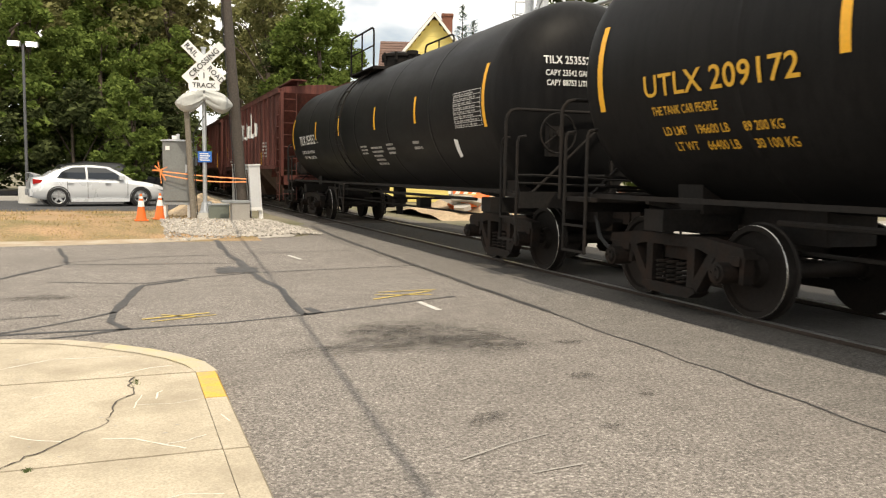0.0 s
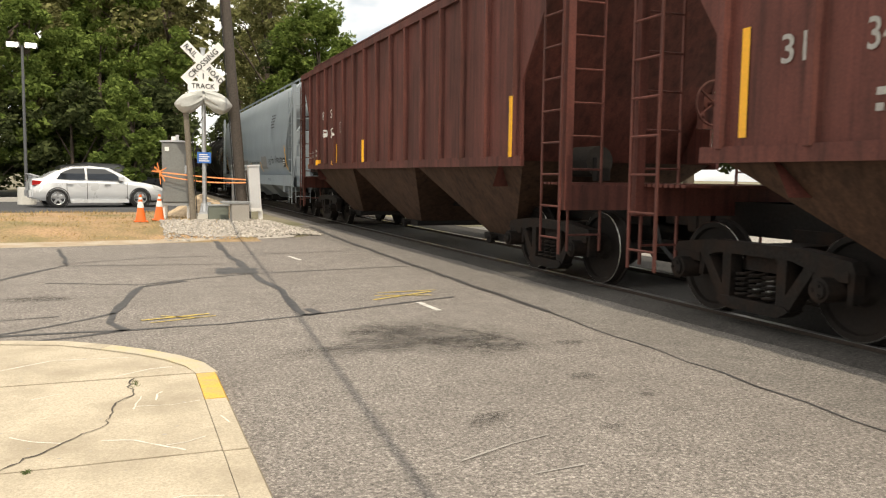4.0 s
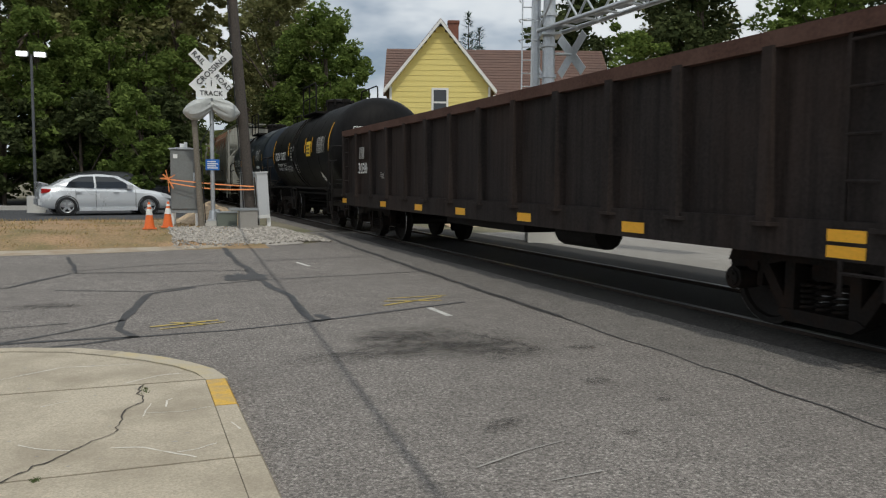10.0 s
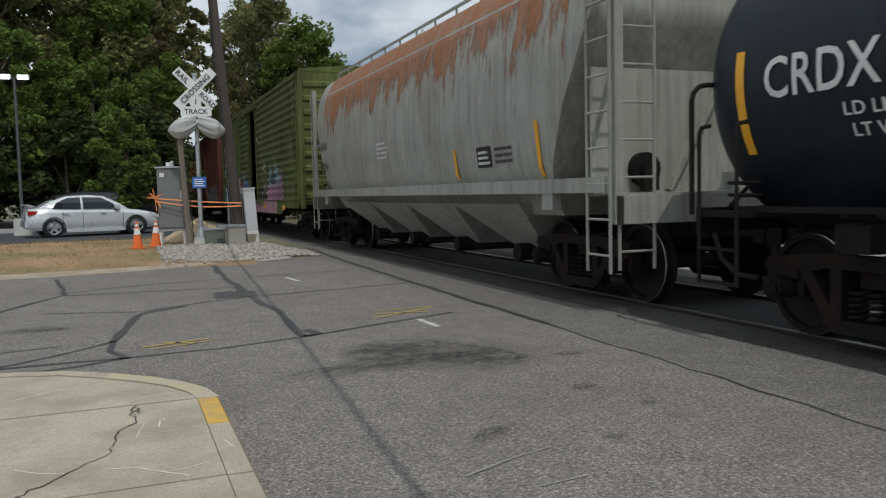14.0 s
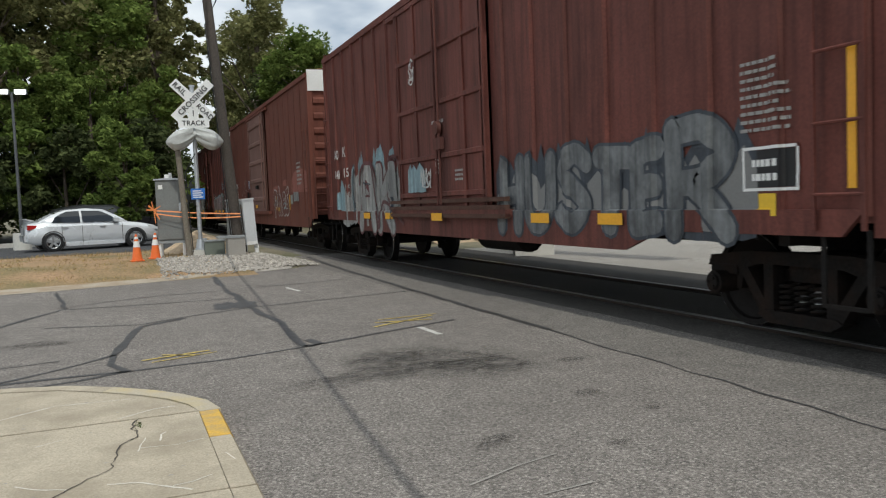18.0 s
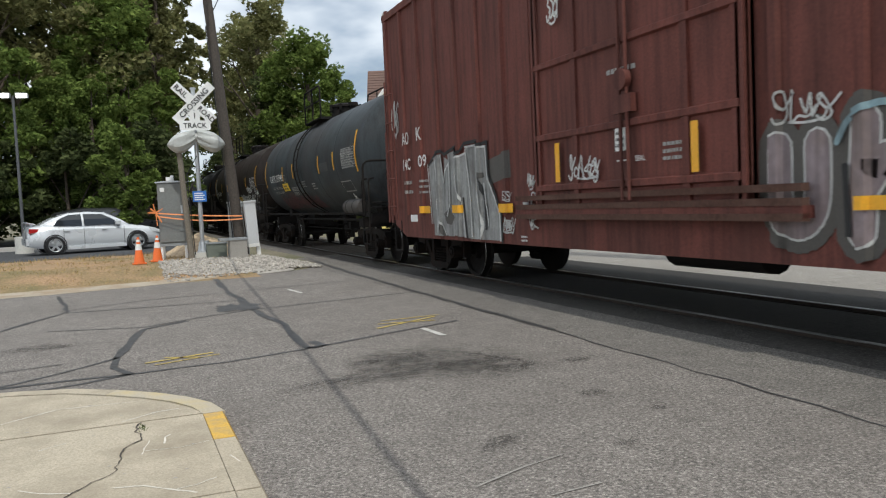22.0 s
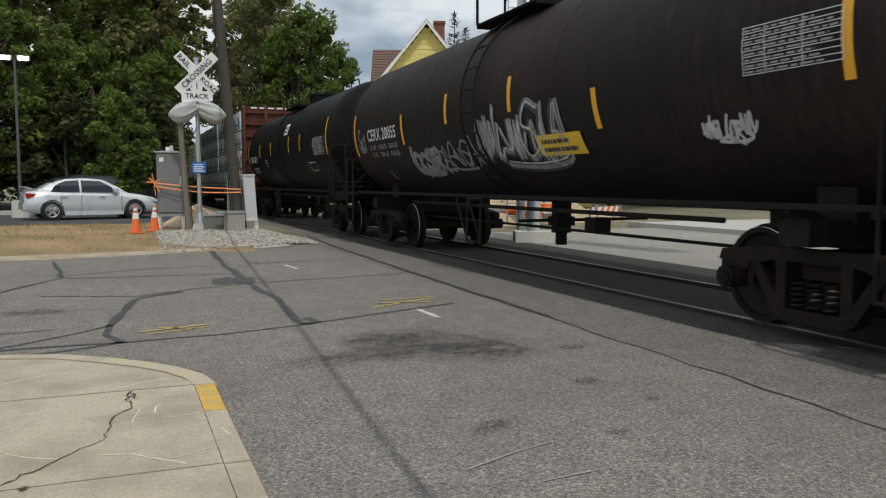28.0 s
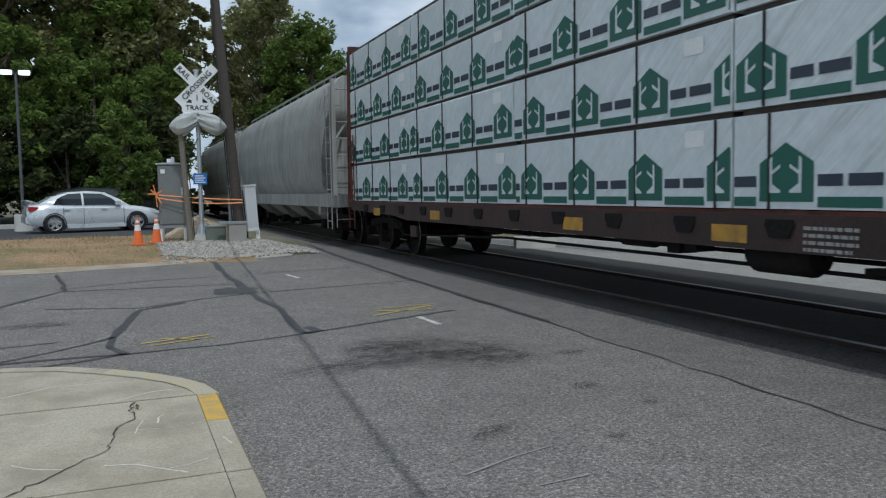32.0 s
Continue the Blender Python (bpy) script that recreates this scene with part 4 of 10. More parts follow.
# grey equipment cabinet
CX, CY = 1.20, 21.0
cab = thing("equipment_cabinet", "grey steel signal equipment cabinet on legs", "utility cabinet", at=pose(CX, CY, on(CX, CY), 0, 0, -8))
part("body", G().box(-0.31, 0.31, -0.28, 0.28, 0.38, 1.86), CABINET, cab)
part("door", G().box(-0.29, 0.29, -0.31, -0.285, 0.42, 1.82), CABINET, cab)
part("lid", G().prism([(-0.35, 1.86), (0.35, 1.86), (0.35, 1.885), (0, 1.91), (-0.35, 1.885)], "y", -0.33, 0.33), ALU, cab)
part("handle", G().box(0.22, 0.26, -0.34, -0.31, 1.1, 1.3), ALU, cab)
part("top_box", G().box(-0.10, 0.02, -0.12, 0.0, 1.90, 2.0).box(0.0, 0.07, -0.1, 0.0, 1.90, 2.04), WHITE, cab, "small white fitting on the roof")
part("label_plate", G().box(-0.24, -0.14, -0.318, -0.312, 1.64, 1.74), WHITE, cab)
for x in (-0.28, 0.28):
    for y in (-0.24, 0.24):
        part("leg", G().box(x - 0.03, x + 0.03, y - 0.03, y + 0.03, -0.02, 0.38), WHITE, cab)
part("skirt_rail", G().box(-0.33, 0.33, -0.29, -0.26, 0.32, 0.38), ALU_DULL, cab)

# wooden posts and pole
wp = thing("wooden_post", "weathered grey wooden post", "post", at=pose(1.52, 20.15, on(1.52, 20.15)))
part("shaft", G().cyl((0, 0, -0.05), (-0.14, 0.1, 2.75), 0.075, 14, 0.062), WOOD_PALE, wp)
part("wire", G().tube([(0.08, -0.07, 0.1), (-0.0, -0.04, 2.0), (0.25, -0.05, 2.45)], 0.012, 5), BLACK, wp)
pole = thing("utility_pole", "dark leaning wooden utility pole", "utility pole", at=pose(2.72, 20.3, on(2.72, 20.3)))
part("shaft", G().cyl((0, 0, -0.1), (-0.62, 0.7, 9.6), 0.135, 18, 0.10), WOOD, pole)
part("conduit", G().tube([(0.14, -0.12, 0.0), (0.06, -0.02, 1.2)], 0.02, 8), WOOD, pole)
part("ground_wire", G().tube([(-0.18, -0.10, 0.0), (-0.5, 0.35, 5.6), (0.3, 0.6, 7.2)], 0.014, 5), BLACK, pole)
part("crossarm", G().beam((-1.7, 0.7, 9.2), (0.6, 0.7, 9.2), 0.10, 0.12), WOOD, pole)
cable = thing("overhead_cable", "black overhead cable running above the street", "cable")
part("strand", G().tube([(2.28, 20.75, 6.9), (2.0, 12.5, 6.62), (1.36, 3.8, 6.5), (0.99, -0.9, 6.55), (-0.5, -20, 7.4)], 0.027, 6), BLACK, cable)

PALE_PANEL = mat("pale_grey_panel", (0.60, 0.61, 0.62), 0.5, vary=0.08, grime=(0.45, 0.44, 0.42), bump=0.03)
# white panel, low boxes
pn = thing("switch_box", "tall narrow pale grey metal box on a white leg", "utility box", at=pose(2.97, 19.95, on(2.97, 19.95), 0, -3, 0))
part("body", G().box(-0.13, 0.13, -0.10, 0.10, 0.30, 1.30), PALE_PANEL, pn)
part("lid", G().box(-0.15, 0.145, -0.12, 0.12, 1.30, 1.34), PALE_PANEL, pn)
part("base_strip", G().box(-0.13, 0.13, -0.11, 0.11, 0.22, 0.30), WHITE, pn)
part("leg", G().box(0.06, 0.15, -0.05, 0.05, -0.02, 0.24), WHITE, pn)
jb = thing("junction_box", "low green-grey utility pedestal", "utility box", at=pose(2.12, 20.15, on(2.12, 20.15)))
part("body", G().box(-0.26, 0.20, -0.18, 0.18, -0.02, 0.34), mat("green_grey_box", (0.16, 0.18, 0.15), 0.7, vary=0.1), jb)
part("lid", G().box(-0.28, 0.22, -0.20, 0.20, 0.34, 0.37), ALU_DULL, jb)
cbx = thing("concrete_box", "square weathered concrete box with a grey lid", "utility box", at=pose(2.52, 19.55, on(2.52, 19.55)))
part("body", G().box(-0.20, 0.20, -0.2, 0.2, -0.04, 0.42), CONCRETE_GREY, cbx)
part("lid", G().box(-0.42, 0.22, -0.22, 0.22, 0.42, 0.47), ALU_DULL, cbx)
gb = thing("back_cabinet", "grey metal cabinet behind the utility pole", "utility cabinet", at=pose(2.80, 21.3, on(2.80, 21.3)))
part("body", G().box(-0.22, 0.22, -0.2, 0.2, -0.02, 1.30), ALU_DULL, gb)
part("lid", G().box(-0.24, 0.24, -0.22, 0.22, 1.30, 1.34), ALU, gb)
tp = thing("barrier_tape", "orange plastic tape tied between cabinet and pole", "barrier tape")
zt = 1.38
for zz, sag in ((zt, 0.02), (zt - 0.07, 0.07)):
    pts = [(0.78 + (2.75 - 0.78) * i / 10, 20.62 - 0.05 * i + 0.01, zz - 0.016 * i - sag * math.sin(math.pi * i / 10)) for i in range(11)]
    g = G()
    for a, b in zip(pts, pts[1:]):
        g.quad(a, b, (b[0], b[1] + 0.01, b[2] + 0.028), (a[0], a[1] + 0.01, a[2] + 0.028))
    part("strip", g, TAPE, tp)
for k, (dx, dz) in enumerate(((-0.12, 0.12), (-0.18, 0.02), (0.12, -0.22), (0.02, -0.30), (-0.05, 0.22), (0.16, 0.10))):
    part("loose_end", G().quad((0.78, 20.6, zt), (0.78 + dx, 20.58, zt + dz), (0.80 + dx, 20.58, zt + dz + 0.03), (0.79, 20.6, zt + 0.05)), TAPE, tp)


def cone(x, y, s, tilt=0):
    c = thing("traffic_cone", "orange traffic cone with a white band", "traffic cone", "cones by the cabinet", pose(x, y, on(x, y) + 0.003, 0, tilt, 0) @ Matrix.Diagonal((s, s, s, 1)))
    part("base", G().box(-0.18, 0.18, -0.18, 0.18, 0, 0.03), CONE, c)
    part("cone_body", G().revolve([(0.03, 0.14), (0.72, 0.03), (0.73, 0.0)], 20, axis="z"), CONE, c)
    for a, b in ((0.38, 0.54), (0.60, 0.66)):
        part("band", G().revolve([(a, 0.151 - a * 0.1594), (b, 0.151 - b * 0.1594)], 20, axis="z"), WHITE, c, "white reflective band")
    return c


cone(0.33, 19.55, 0.84)
cone(0.74, 20.1, 0.84, 2)

# heap of soil behind the posts
heap = G()
n = 26
for j in range(n):
    for i in range(n):
        u, v = i / (n - 1) * 2 - 1, j / (n - 1) * 2 - 1
        h = max(0, 1 - (u * u + v * v) ** 0.5)
        heap.v.append((2.0 + u * 1.1, 22.6 + v * 1.1, 0.22 + h * 0.72 * (0.85 + 0.3 * noise.noise((u * 3, v * 3, 1)))))
heap.f = [(j * n + i, j * n + i + 1, (j + 1) * n + i + 1, (j + 1) * n + i) for j in range(n - 1) for i in range(n - 1)]
tagged(part("soil_mound", heap, RUBBLE), "low mound of tan soil and gravel", "soil mound")


# ---- parked cars ----
def loft(stations, parent, name, material, label="", closed=True):
    """A body through cross-sections, each a list of (y, z) points of one half, mirrored."""
    g = G()
    n = len(stations[0][1]) * 2
    for x, half in stations:
        pts = [(y, z) for y, z in half] + [(-y, z) for y, z in reversed(half)]
        g.v += [(x, y, z) for y, z in pts]
    for j in range(len(stations) - 1):
        g.f += [(j * n + i, j * n + (i + 1) % n, (j + 1) * n + (i + 1) % n, (j + 1) * n + i) for i in range(n)]
    if closed:
        g.f += [tuple(range(n)), tuple(range(len(stations) * n - 1, (len(stations) - 1) * n - 1, -1))]
    return part(name, g, material, parent, label)


def wheel(parent, x, y, z, r):
    w = part("wheel", G().revolve([(-0.10, r * 0.64), (-0.10, r - 0.03), (-0.07, r), (0.07, r), (0.10, r - 0.03), (0.10, r * 0.64)], 28, axis="y"), RUBBER, parent, "black tyre on an alloy wheel", pose(x, y, z))
    s = -1 if y < 0 else 1
    rim = G().revolve([(s * 0.095, r * 0.66), (s * 0.10, r * 0.60), (s * 0.05, r * 0.56), (s * 0.05, 0.02)], 28, axis="y")
    part("rim_well", rim, BLACK, w)
    sp = G().revolve([(s * 0.104, r * 0.68), (s * 0.112, r * 0.66), (s * 0.104, r * 0.61)], 28, axis="y")
    for k in range(5):
        a = 2 * math.pi * k / 5 + 0.3
        sp.beam((0.03 * math.cos(a), s * 0.09, 0.03 * math.sin(a)), (r * 0.63 * math.cos(a), s * 0.10, r * 0.63 * math.sin(a)), 0.075, 0.03, up=(0, 1, 0))
    part("alloy_rim", sp, RIM, w)
    return w


def sedan(m):
    c = thing("sedan_car", "silver four-door sedan with a rear spoiler parked on asphalt", "car", at=m)

    def sec(zb, zw, zt, wl, wt):
        # sill, lower door, waist, shoulder, top
        return [(wl * 0.90, zb), (wl * 0.985, zb + 0.10), (wl, zb + (zw - zb) * 0.55), (wl * 0.975, zw - 0.04), (wl * 0.93, zw), (wt + 0.02, zt - 0.03), (wt * 0.8, zt), (0.0, zt + 0.012)]

    lower = [(-2.14, sec(0.45, 0.72, 0.80, 0.60, 0.50)), (-2.08, sec(0.30, 0.80, 0.98, 0.76, 0.66)), (-1.8, sec(0.24, 0.86, 1.02, 0.86, 0.74)), (-1.45, sec(0.22, 0.88, 1.0, 0.885, 0.76)),
             (-0.6, sec(0.20, 0.88, 0.93, 0.89, 0.78)), (0.6, sec(0.20, 0.86, 0.90, 0.89, 0.78)), (1.0, sec(0.20, 0.82, 0.93, 0.885, 0.76)), (1.6, sec(0.22, 0.76, 0.85, 0.86, 0.70)), (2.05, sec(0.24, 0.68, 0.75, 0.78, 0.58)), (2.3, sec(0.34, 0.58, 0.64, 0.60, 0.44)), (2.38, sec(0.42, 0.52, 0.56, 0.46, 0.36))]
    loft(lower, c, "body", SILVER)
    cab = [(-1.78, 0.98, 1.0, 0.66, 0.70), (-1.35, 0.95, 1.24, 0.56, 0.76), (-0.85, 0.9, 1.40, 0.53, 0.80), (-0.2, 0.88, 1.435, 0.54, 0.80), (0.35, 0.88, 1.38, 0.54, 0.79), (0.85, 0.9, 1.12, 0.60, 0.76), (1.12, 0.90, 0.93, 0.66, 0.72)]
    loft([(x, [(wb, zb), ((wb + wt) / 2 + 0.045, zb + (zt - zb) * 0.5), (wt + 0.03, zt - 0.05), (wt, zt - 0.015), (0.0, zt)]) for x, zb, zt, wt, wb in cab], c, "cabin", SILVER)
    for s in (-1, 1):
        def glass(poly, nm, mt=DARK_GLASS):
            g = G()
            pts = [(x, s * ((0.82 - (z - 0.9) * 0.33 if z < 1.16 else 0.734 - (z - 1.16) * 0.60) + 0.012), z) for x, z in poly]
            g.quad(*pts)
            part(nm, g, mt, c)
        glass([(-1.36, 0.97), (-0.45, 0.95), (-0.45, 1.16), (-1.22, 1.16)], "rear_side_window")
        glass([(-1.22, 1.16), (-0.45, 1.16), (-0.45, 1.345), (-0.85, 1.33), (-1.08, 1.24)], "rear_side_window")
        glass([(-0.38, 0.95), (0.80, 0.94), (0.52, 1.16), (-0.38, 1.16)], "front_side_window")
        glass([(-0.38, 1.16), (0.52, 1.16), (0.22, 1.32), (-0.38, 1.345)], "front_side_window")
        part("mirror", G().box(0.62, 0.80, s * 0.86 - 0.09, s * 0.86 + 0.09, 0.93, 1.05), SILVER, c)
        for x in (-0.95, 0.25):
            part("door_handle", G().box(x - 0.09, x + 0.09, s * 0.895 - 0.015, s * 0.895 + 0.015, 0.77, 0.80), RIM, c)
        for x in (-1.05, -0.41, 0.90):
            part("door_gap", G().box(x - 0.006, x + 0.006, s * 0.887 - 0.006, s * 0.887 + 0.006, 0.28, 0.86), BLACK, c)
        part("tail_light", G().prism([(-2.10, 0.76), (-1.86, 0.80), (-1.80, 0.90), (-2.09, 0.92)], "y", min(s * 0.60, s * 0.815), max(s * 0.60, s * 0.815)), RED_LENS, c)
        part("head_light", G().prism([(1.85, 0.64), (2.18, 0.56), (2.18, 0.66), (1.80, 0.76)], "y", min(s * 0.60, s * 0.80), max(s * 0.60, s * 0.80)), CLEAR_LENS, c)
        part("side_skirt", G().box(-0.95, 0.95, s * 0.86 - 0.04, s * 0.86 + 0.04, 0.16, 0.27), SILVER, c)
        for x in (-1.3375, 1.3375):
            part("wheel_arch", G().revolve([(s * 0.80, 0.365), (s * 0.895, 0.365), (s * 0.895, 0.335)], 28, (x, 0, 0.325), axis="y"), BLACK, c)
            wheel(c, x, s * 0.80, 0.325, 0.325)
    part("rear_window", G().quad((-1.72, -0.58, 1.02), (-1.72, 0.58, 1.02), (-1.15, 0.50, 1.31), (-1.15, -0.50, 1.31)), DARK_GLASS, c)
    part("windshield", G().quad((1.06, -0.63, 0.965), (1.06, 0.63, 0.965), (0.42, 0.52, 1.365), (0.42, -0.52, 1.365)), DARK_GLASS, c)
    part("spoiler", G().prism([(-2.14, 1.11), (-1.88, 1.04), (-1.86, 1.07), (-2.13, 1.145)], "y", -0.66, 0.66).box(-2.05, -1.93, -0.55, -0.49, 0.96, 1.08).box(-2.05, -1.93, 0.49, 0.55, 0.96, 1.08), SILVER, c)
    part("rear_bumper", G().box(-2.18, -2.0, -0.62, 0.62, 0.36, 0.58), SILVER, c)
    return c


LOT = on(-1, 31)
sedan(pose(-0.98, 31.3, LOT + 0.006, 0, 0, 12.5))


def suv(m):
    c = thing("dark_car", "black car parked in tree shade", "car", at=m)
    st = []
    for x, zt, w in ((-2.2, 0.9, 0.7), (-2.05, 1.45, 0.8), (-1.0, 1.62, 0.85), (0.2, 1.58, 0.85), (0.9, 1.12, 0.86), (1.9, 0.98, 0.82), (2.2, 0.7, 0.7)):
        st.append((x, [(w, 0.25), (w + 0.05, 0.6), (w + 0.02, min(zt, 0.95)), (w * 0.82, zt - 0.05), (0, zt)]))
    loft(st, c, "body", DARK_CAR)
    for s in (-1, 1):
        part("side_window", G().quad((-1.8, s * 0.84, 1.02), (0.5, s * 0.86, 1.02), (0.1, s * 0.74, 1.48), (-1.7, s * 0.74, 1.46)), DARK_GLASS, c)
        for x in (-1.35, 1.35):
            wheel(c, x, s * 0.80, 0.34, 0.34)
    return c


suv(pose(-0.45, 36.2, LOT + 0.006, 0, 0, 12))
suv(pose(-8.8, 37.5, LOT + 0.006, 0, 0, 60))

# ---- car park lamp ----
LX, LY = -3.35, 33.3
lamp = thing("street_lamp", "tall car park lamp with two lit heads on a concrete base", "street lamp", at=pose(LX, LY, LOT + 0.006))
part("base", G().cyl((0, 0, -0.05), (0, 0, 0.62), 0.32, 20, 0.30), PALE_BLOCK, lamp)
part("pole", G().cyl((0, 0, 0.6), (0, 0, 5.75), 0.06, 12, 0.045), POLE_GREY, lamp)
for s in (-1, 1):
    h = part("lamp_head", G().box(min(s * 0.08, s * 0.50), max(s * 0.08, s * 0.50), -0.16, 0.16, 5.68, 5.84), ALU_DULL, lamp)
    part("lens", G().box(min(s * 0.12, s * 0.47), max(s * 0.12, s * 0.47), -0.175, -0.13, 5.66, 5.82), LAMP_GLOW, h, "glowing lamp lens")


# ---- trees ----
def leaf_mat(name, lo, hi):
    m = bpy.data.materials.new(name)
    m.use_nodes = True
    nt = m.node_tree
    nt.nodes.remove(nt.nodes["Principled BSDF"])
    geo = nt.nodes.new("ShaderNodeNewGeometry")
    col = ramp_node(nt, geo.outputs["Random Per Island"], [(0.0, lo), (1.0, hi)])
    g = ramp_node(nt, noise_node(nt, 0.35, 3.0), [(0.3, (0.72,) * 3), (0.7, (1.25,) * 3)])
    col = mix_node(nt, 1.0, col, g, "MULTIPLY")
    d, t, x = (nt.nodes.new("ShaderNode" + k) for k in ("BsdfDiffuse", "BsdfTranslucent", "MixShader"))
    x.inputs[0].default_value = 0.35
    nt.links.new(col, d.inputs["Color"])
    nt.links.new(col, t.inputs["Color"])
    nt.links.new(d.outputs[0], x.inputs[1])
    nt.links.new(t.outputs[0], x.inputs[2])
    nt.links.new(x.outputs[0], nt.nodes["Material Output"].inputs["Surface"])
    return m


LEAF_OLIVE = leaf_mat("olive_leaves", (0.130, 0.138, 0.056), (0.300, 0.292, 0.130))
LEAF_GREEN = leaf_mat("green_leaves", (0.090, 0.135, 0.034), (0.225, 0.290, 0.079))
LEAF_DARK = leaf_mat("dark_leaves", (0.046, 0.062, 0.027), (0.125, 0.148, 0.060))
LEAF_PINE = leaf_mat("blue_green_needles", (0.045, 0.077, 0.051), (0.096, 0.141, 0.090))


def leaf_cloud(rnd, lobes, per, size):
    """Loose leaf sprays: small bent quads scattered through each lobe, denser outside."""
    g = G()
    for cx, cy, cz, r in lobes:
        for _ in range(per):
            while True:
                d = Vector((rnd.uniform(-1, 1), rnd.uniform(-1, 1), rnd.uniform(-1, 1)))
                if 0.05 < d.length < 1:
                    break
            d = d.normalized() * (d.length ** 0.35) * r * rnd.uniform(0.75, 1.12)
            p = Vector((cx, cy, cz)) + Vector((d.x, d.y, d.z * 0.8))
            a = Vector((rnd.uniform(-1, 1), rnd.uniform(-1, 1), rnd.uniform(-0.6, 0.6))).normalized()
            b = a.cross(Vector((rnd.uniform(-1, 1), rnd.uniform(-1, 1), rnd.uniform(-1, 1)))).normalized()
            s = size * rnd.uniform(0.55, 1.25)
            g.quad(p - a * s, p - b * s * 0.55, p + a * s, p + b * s * 0.5)
    return g


def tree_meshes(seed, h, r, leaf, lobes_n=17, per=340, size=0.26, low=0.22):
    """Trunk with limbs, and a crown of lobes of different sizes."""
    rnd = random.Random(seed)
    lobes = []
    for k in range(lobes_n):
        f = (k + 0.5) / lobes_n
        z = h * (low + (0.95 - low) * f)
        ring = r * (math.sin(math.pi * min(1, 0.18 + 0.80 * f)) ** 0.7)
        a = rnd.uniform(0, 6.28)
        d = ring * rnd.uniform(0.25, 0.80)
        lobes.append((d * math.cos(a), d * math.sin(a), z, r * rnd.uniform(0.30, 0.48)))
    trunk = G().cyl((0, 0, -0.2), (0.15, 0.1, h * 0.45), 0.028 * h * 0.8, 10, 0.016 * h).cyl((0.15, 0.1, h * 0.45), (-0.1, 0, h * 0.9), 0.016 * h, 8, 0.03)
    for x, y, z, q in lobes[::2]:
        zz = max(h * 0.18, z - q * 1.4)
        trunk.cyl((0.1, 0.05, zz * 0.8), (x * 0.85, y * 0.85, z), 0.0075 * h, 6, 0.02)
    clumps = []
    for x, y, z, q in lobes:
        for j in range(7):
            d = Vector((rnd.gauss(0, 1), rnd.gauss(0, 1), rnd.gauss(0, 0.8))).normalized() * q * rnd.uniform(0.45, 0.95)
            clumps.append((x + d.x, y + d.y, z + d.z, q * rnd.uniform(0.26, 0.46)))
    for x, y, z, q in clumps[::9]:
        trunk.cyl((x * 0.45, y * 0.45, z - 0.35 * math.hypot(x, y) - 0.3), (x, y, z), 0.0032 * h, 5, 0.012)
    crown = leaf_cloud(rnd, clumps, per // 6, size).mesh("crown", smooth=False)
    crown.materials.append(leaf)
    tr = recalc(trunk.mesh("trunk"))
    tr.materials.append(BARK)
    return tr, crown


def plant(meshes, x, y, z=0.0, turn=0.0, scale=1.0, label="leafy broad-crowned tree", group="trees behind the street"):
    t = thing("tree", label, "tree", group, Matrix.Translation((x, y, z)) @ pose(0, 0, 0, 0, 0, turn) @ Matrix.Diagonal((scale, scale, scale, 1)))
    part("trunk", meshes[0], BARK, t)
    part("crown", meshes[1], LEAF_GREEN, t)
    return t


OLIVE_A = tree_meshes(21, 17, 5.2, LEAF_OLIVE, 20, 820, 0.165, 0.25)
OLIVE_B = tree_meshes(22, 16, 4.6, LEAF_OLIVE, 18, 820, 0.165, 0.30)
GREEN_A = tree_meshes(23, 13.5, 4.3, LEAF_GREEN, 22, 880, 0.16, 0.16)
GREEN_B = tree_meshes(24, 11, 3.6, LEAF_GREEN, 16, 800, 0.15, 0.15)
DARK_A = tree_meshes(25, 15, 5.0, LEAF_DARK, 20, 700, 0.19, 0.12)
OLIVE_C = tree_meshes(28, 17, 3.3, LEAF_OLIVE, 17, 800, 0.165, 0.40)
BUSH = tree_meshes(26, 4.6, 2.0, LEAF_GREEN, 12, 520, 0.12, 0.15)
BUSH_DARK = tree_meshes(27, 5.0, 2.6, LEAF_DARK, 12, 560, 0.15, 0.12)
for ms, x, y, turn, sc in ((OLIVE_A, -6.5, 47, 0, 1.0), (OLIVE_B, -1.2, 49, 80, 1.05), (GREEN_A, -9.5, 44, 10, 1.0), (OLIVE_A, -13, 50, 140, 1.0), (GREEN_A, 0.6, 46, 50, 0.95),
                           (DARK_A, -4, 55, 0, 1.1), (DARK_A, -11, 57, 70, 1.15), (DARK_A, 0.0, 60, 130, 1.1), (OLIVE_B, 1.0, 66, 200, 1.25), (DARK_A, -17, 56, 30, 1.1),
                           (GREEN_B, -4.2, 43.5, 20, 0.9), (GREEN_B, -1.0, 43, 200, 0.75), (OLIVE_B, -16, 46, 160, 0.9), (DARK_A, 1.2, 78, 20, 1.3), (OLIVE_A, -1, 88, 20, 1.4), (OLIVE_C, 2.7, 50, 30, 1.0), (OLIVE_C, 2.4, 63, 200, 1.12)):
    plant(ms, x, y, on(x, y), turn, sc, "tall leafy tree at the back of the car park")
for ms, x, y, turn, sc in ((GREEN_A, 13.6, 60, 40, 1.06), (OLIVE_B, 12.0, 72, 90, 1.25), (GREEN_A, 16.5, 66, 130, 0.95), (OLIVE_A, 14, 84, 20, 1.25), (DARK_A, 11.8, 64, 300, 0.8), (DARK_A, 13, 100, 300, 1.2)):
    plant(ms, x, y, 0, turn, sc, "round-crowned green tree beside the track")
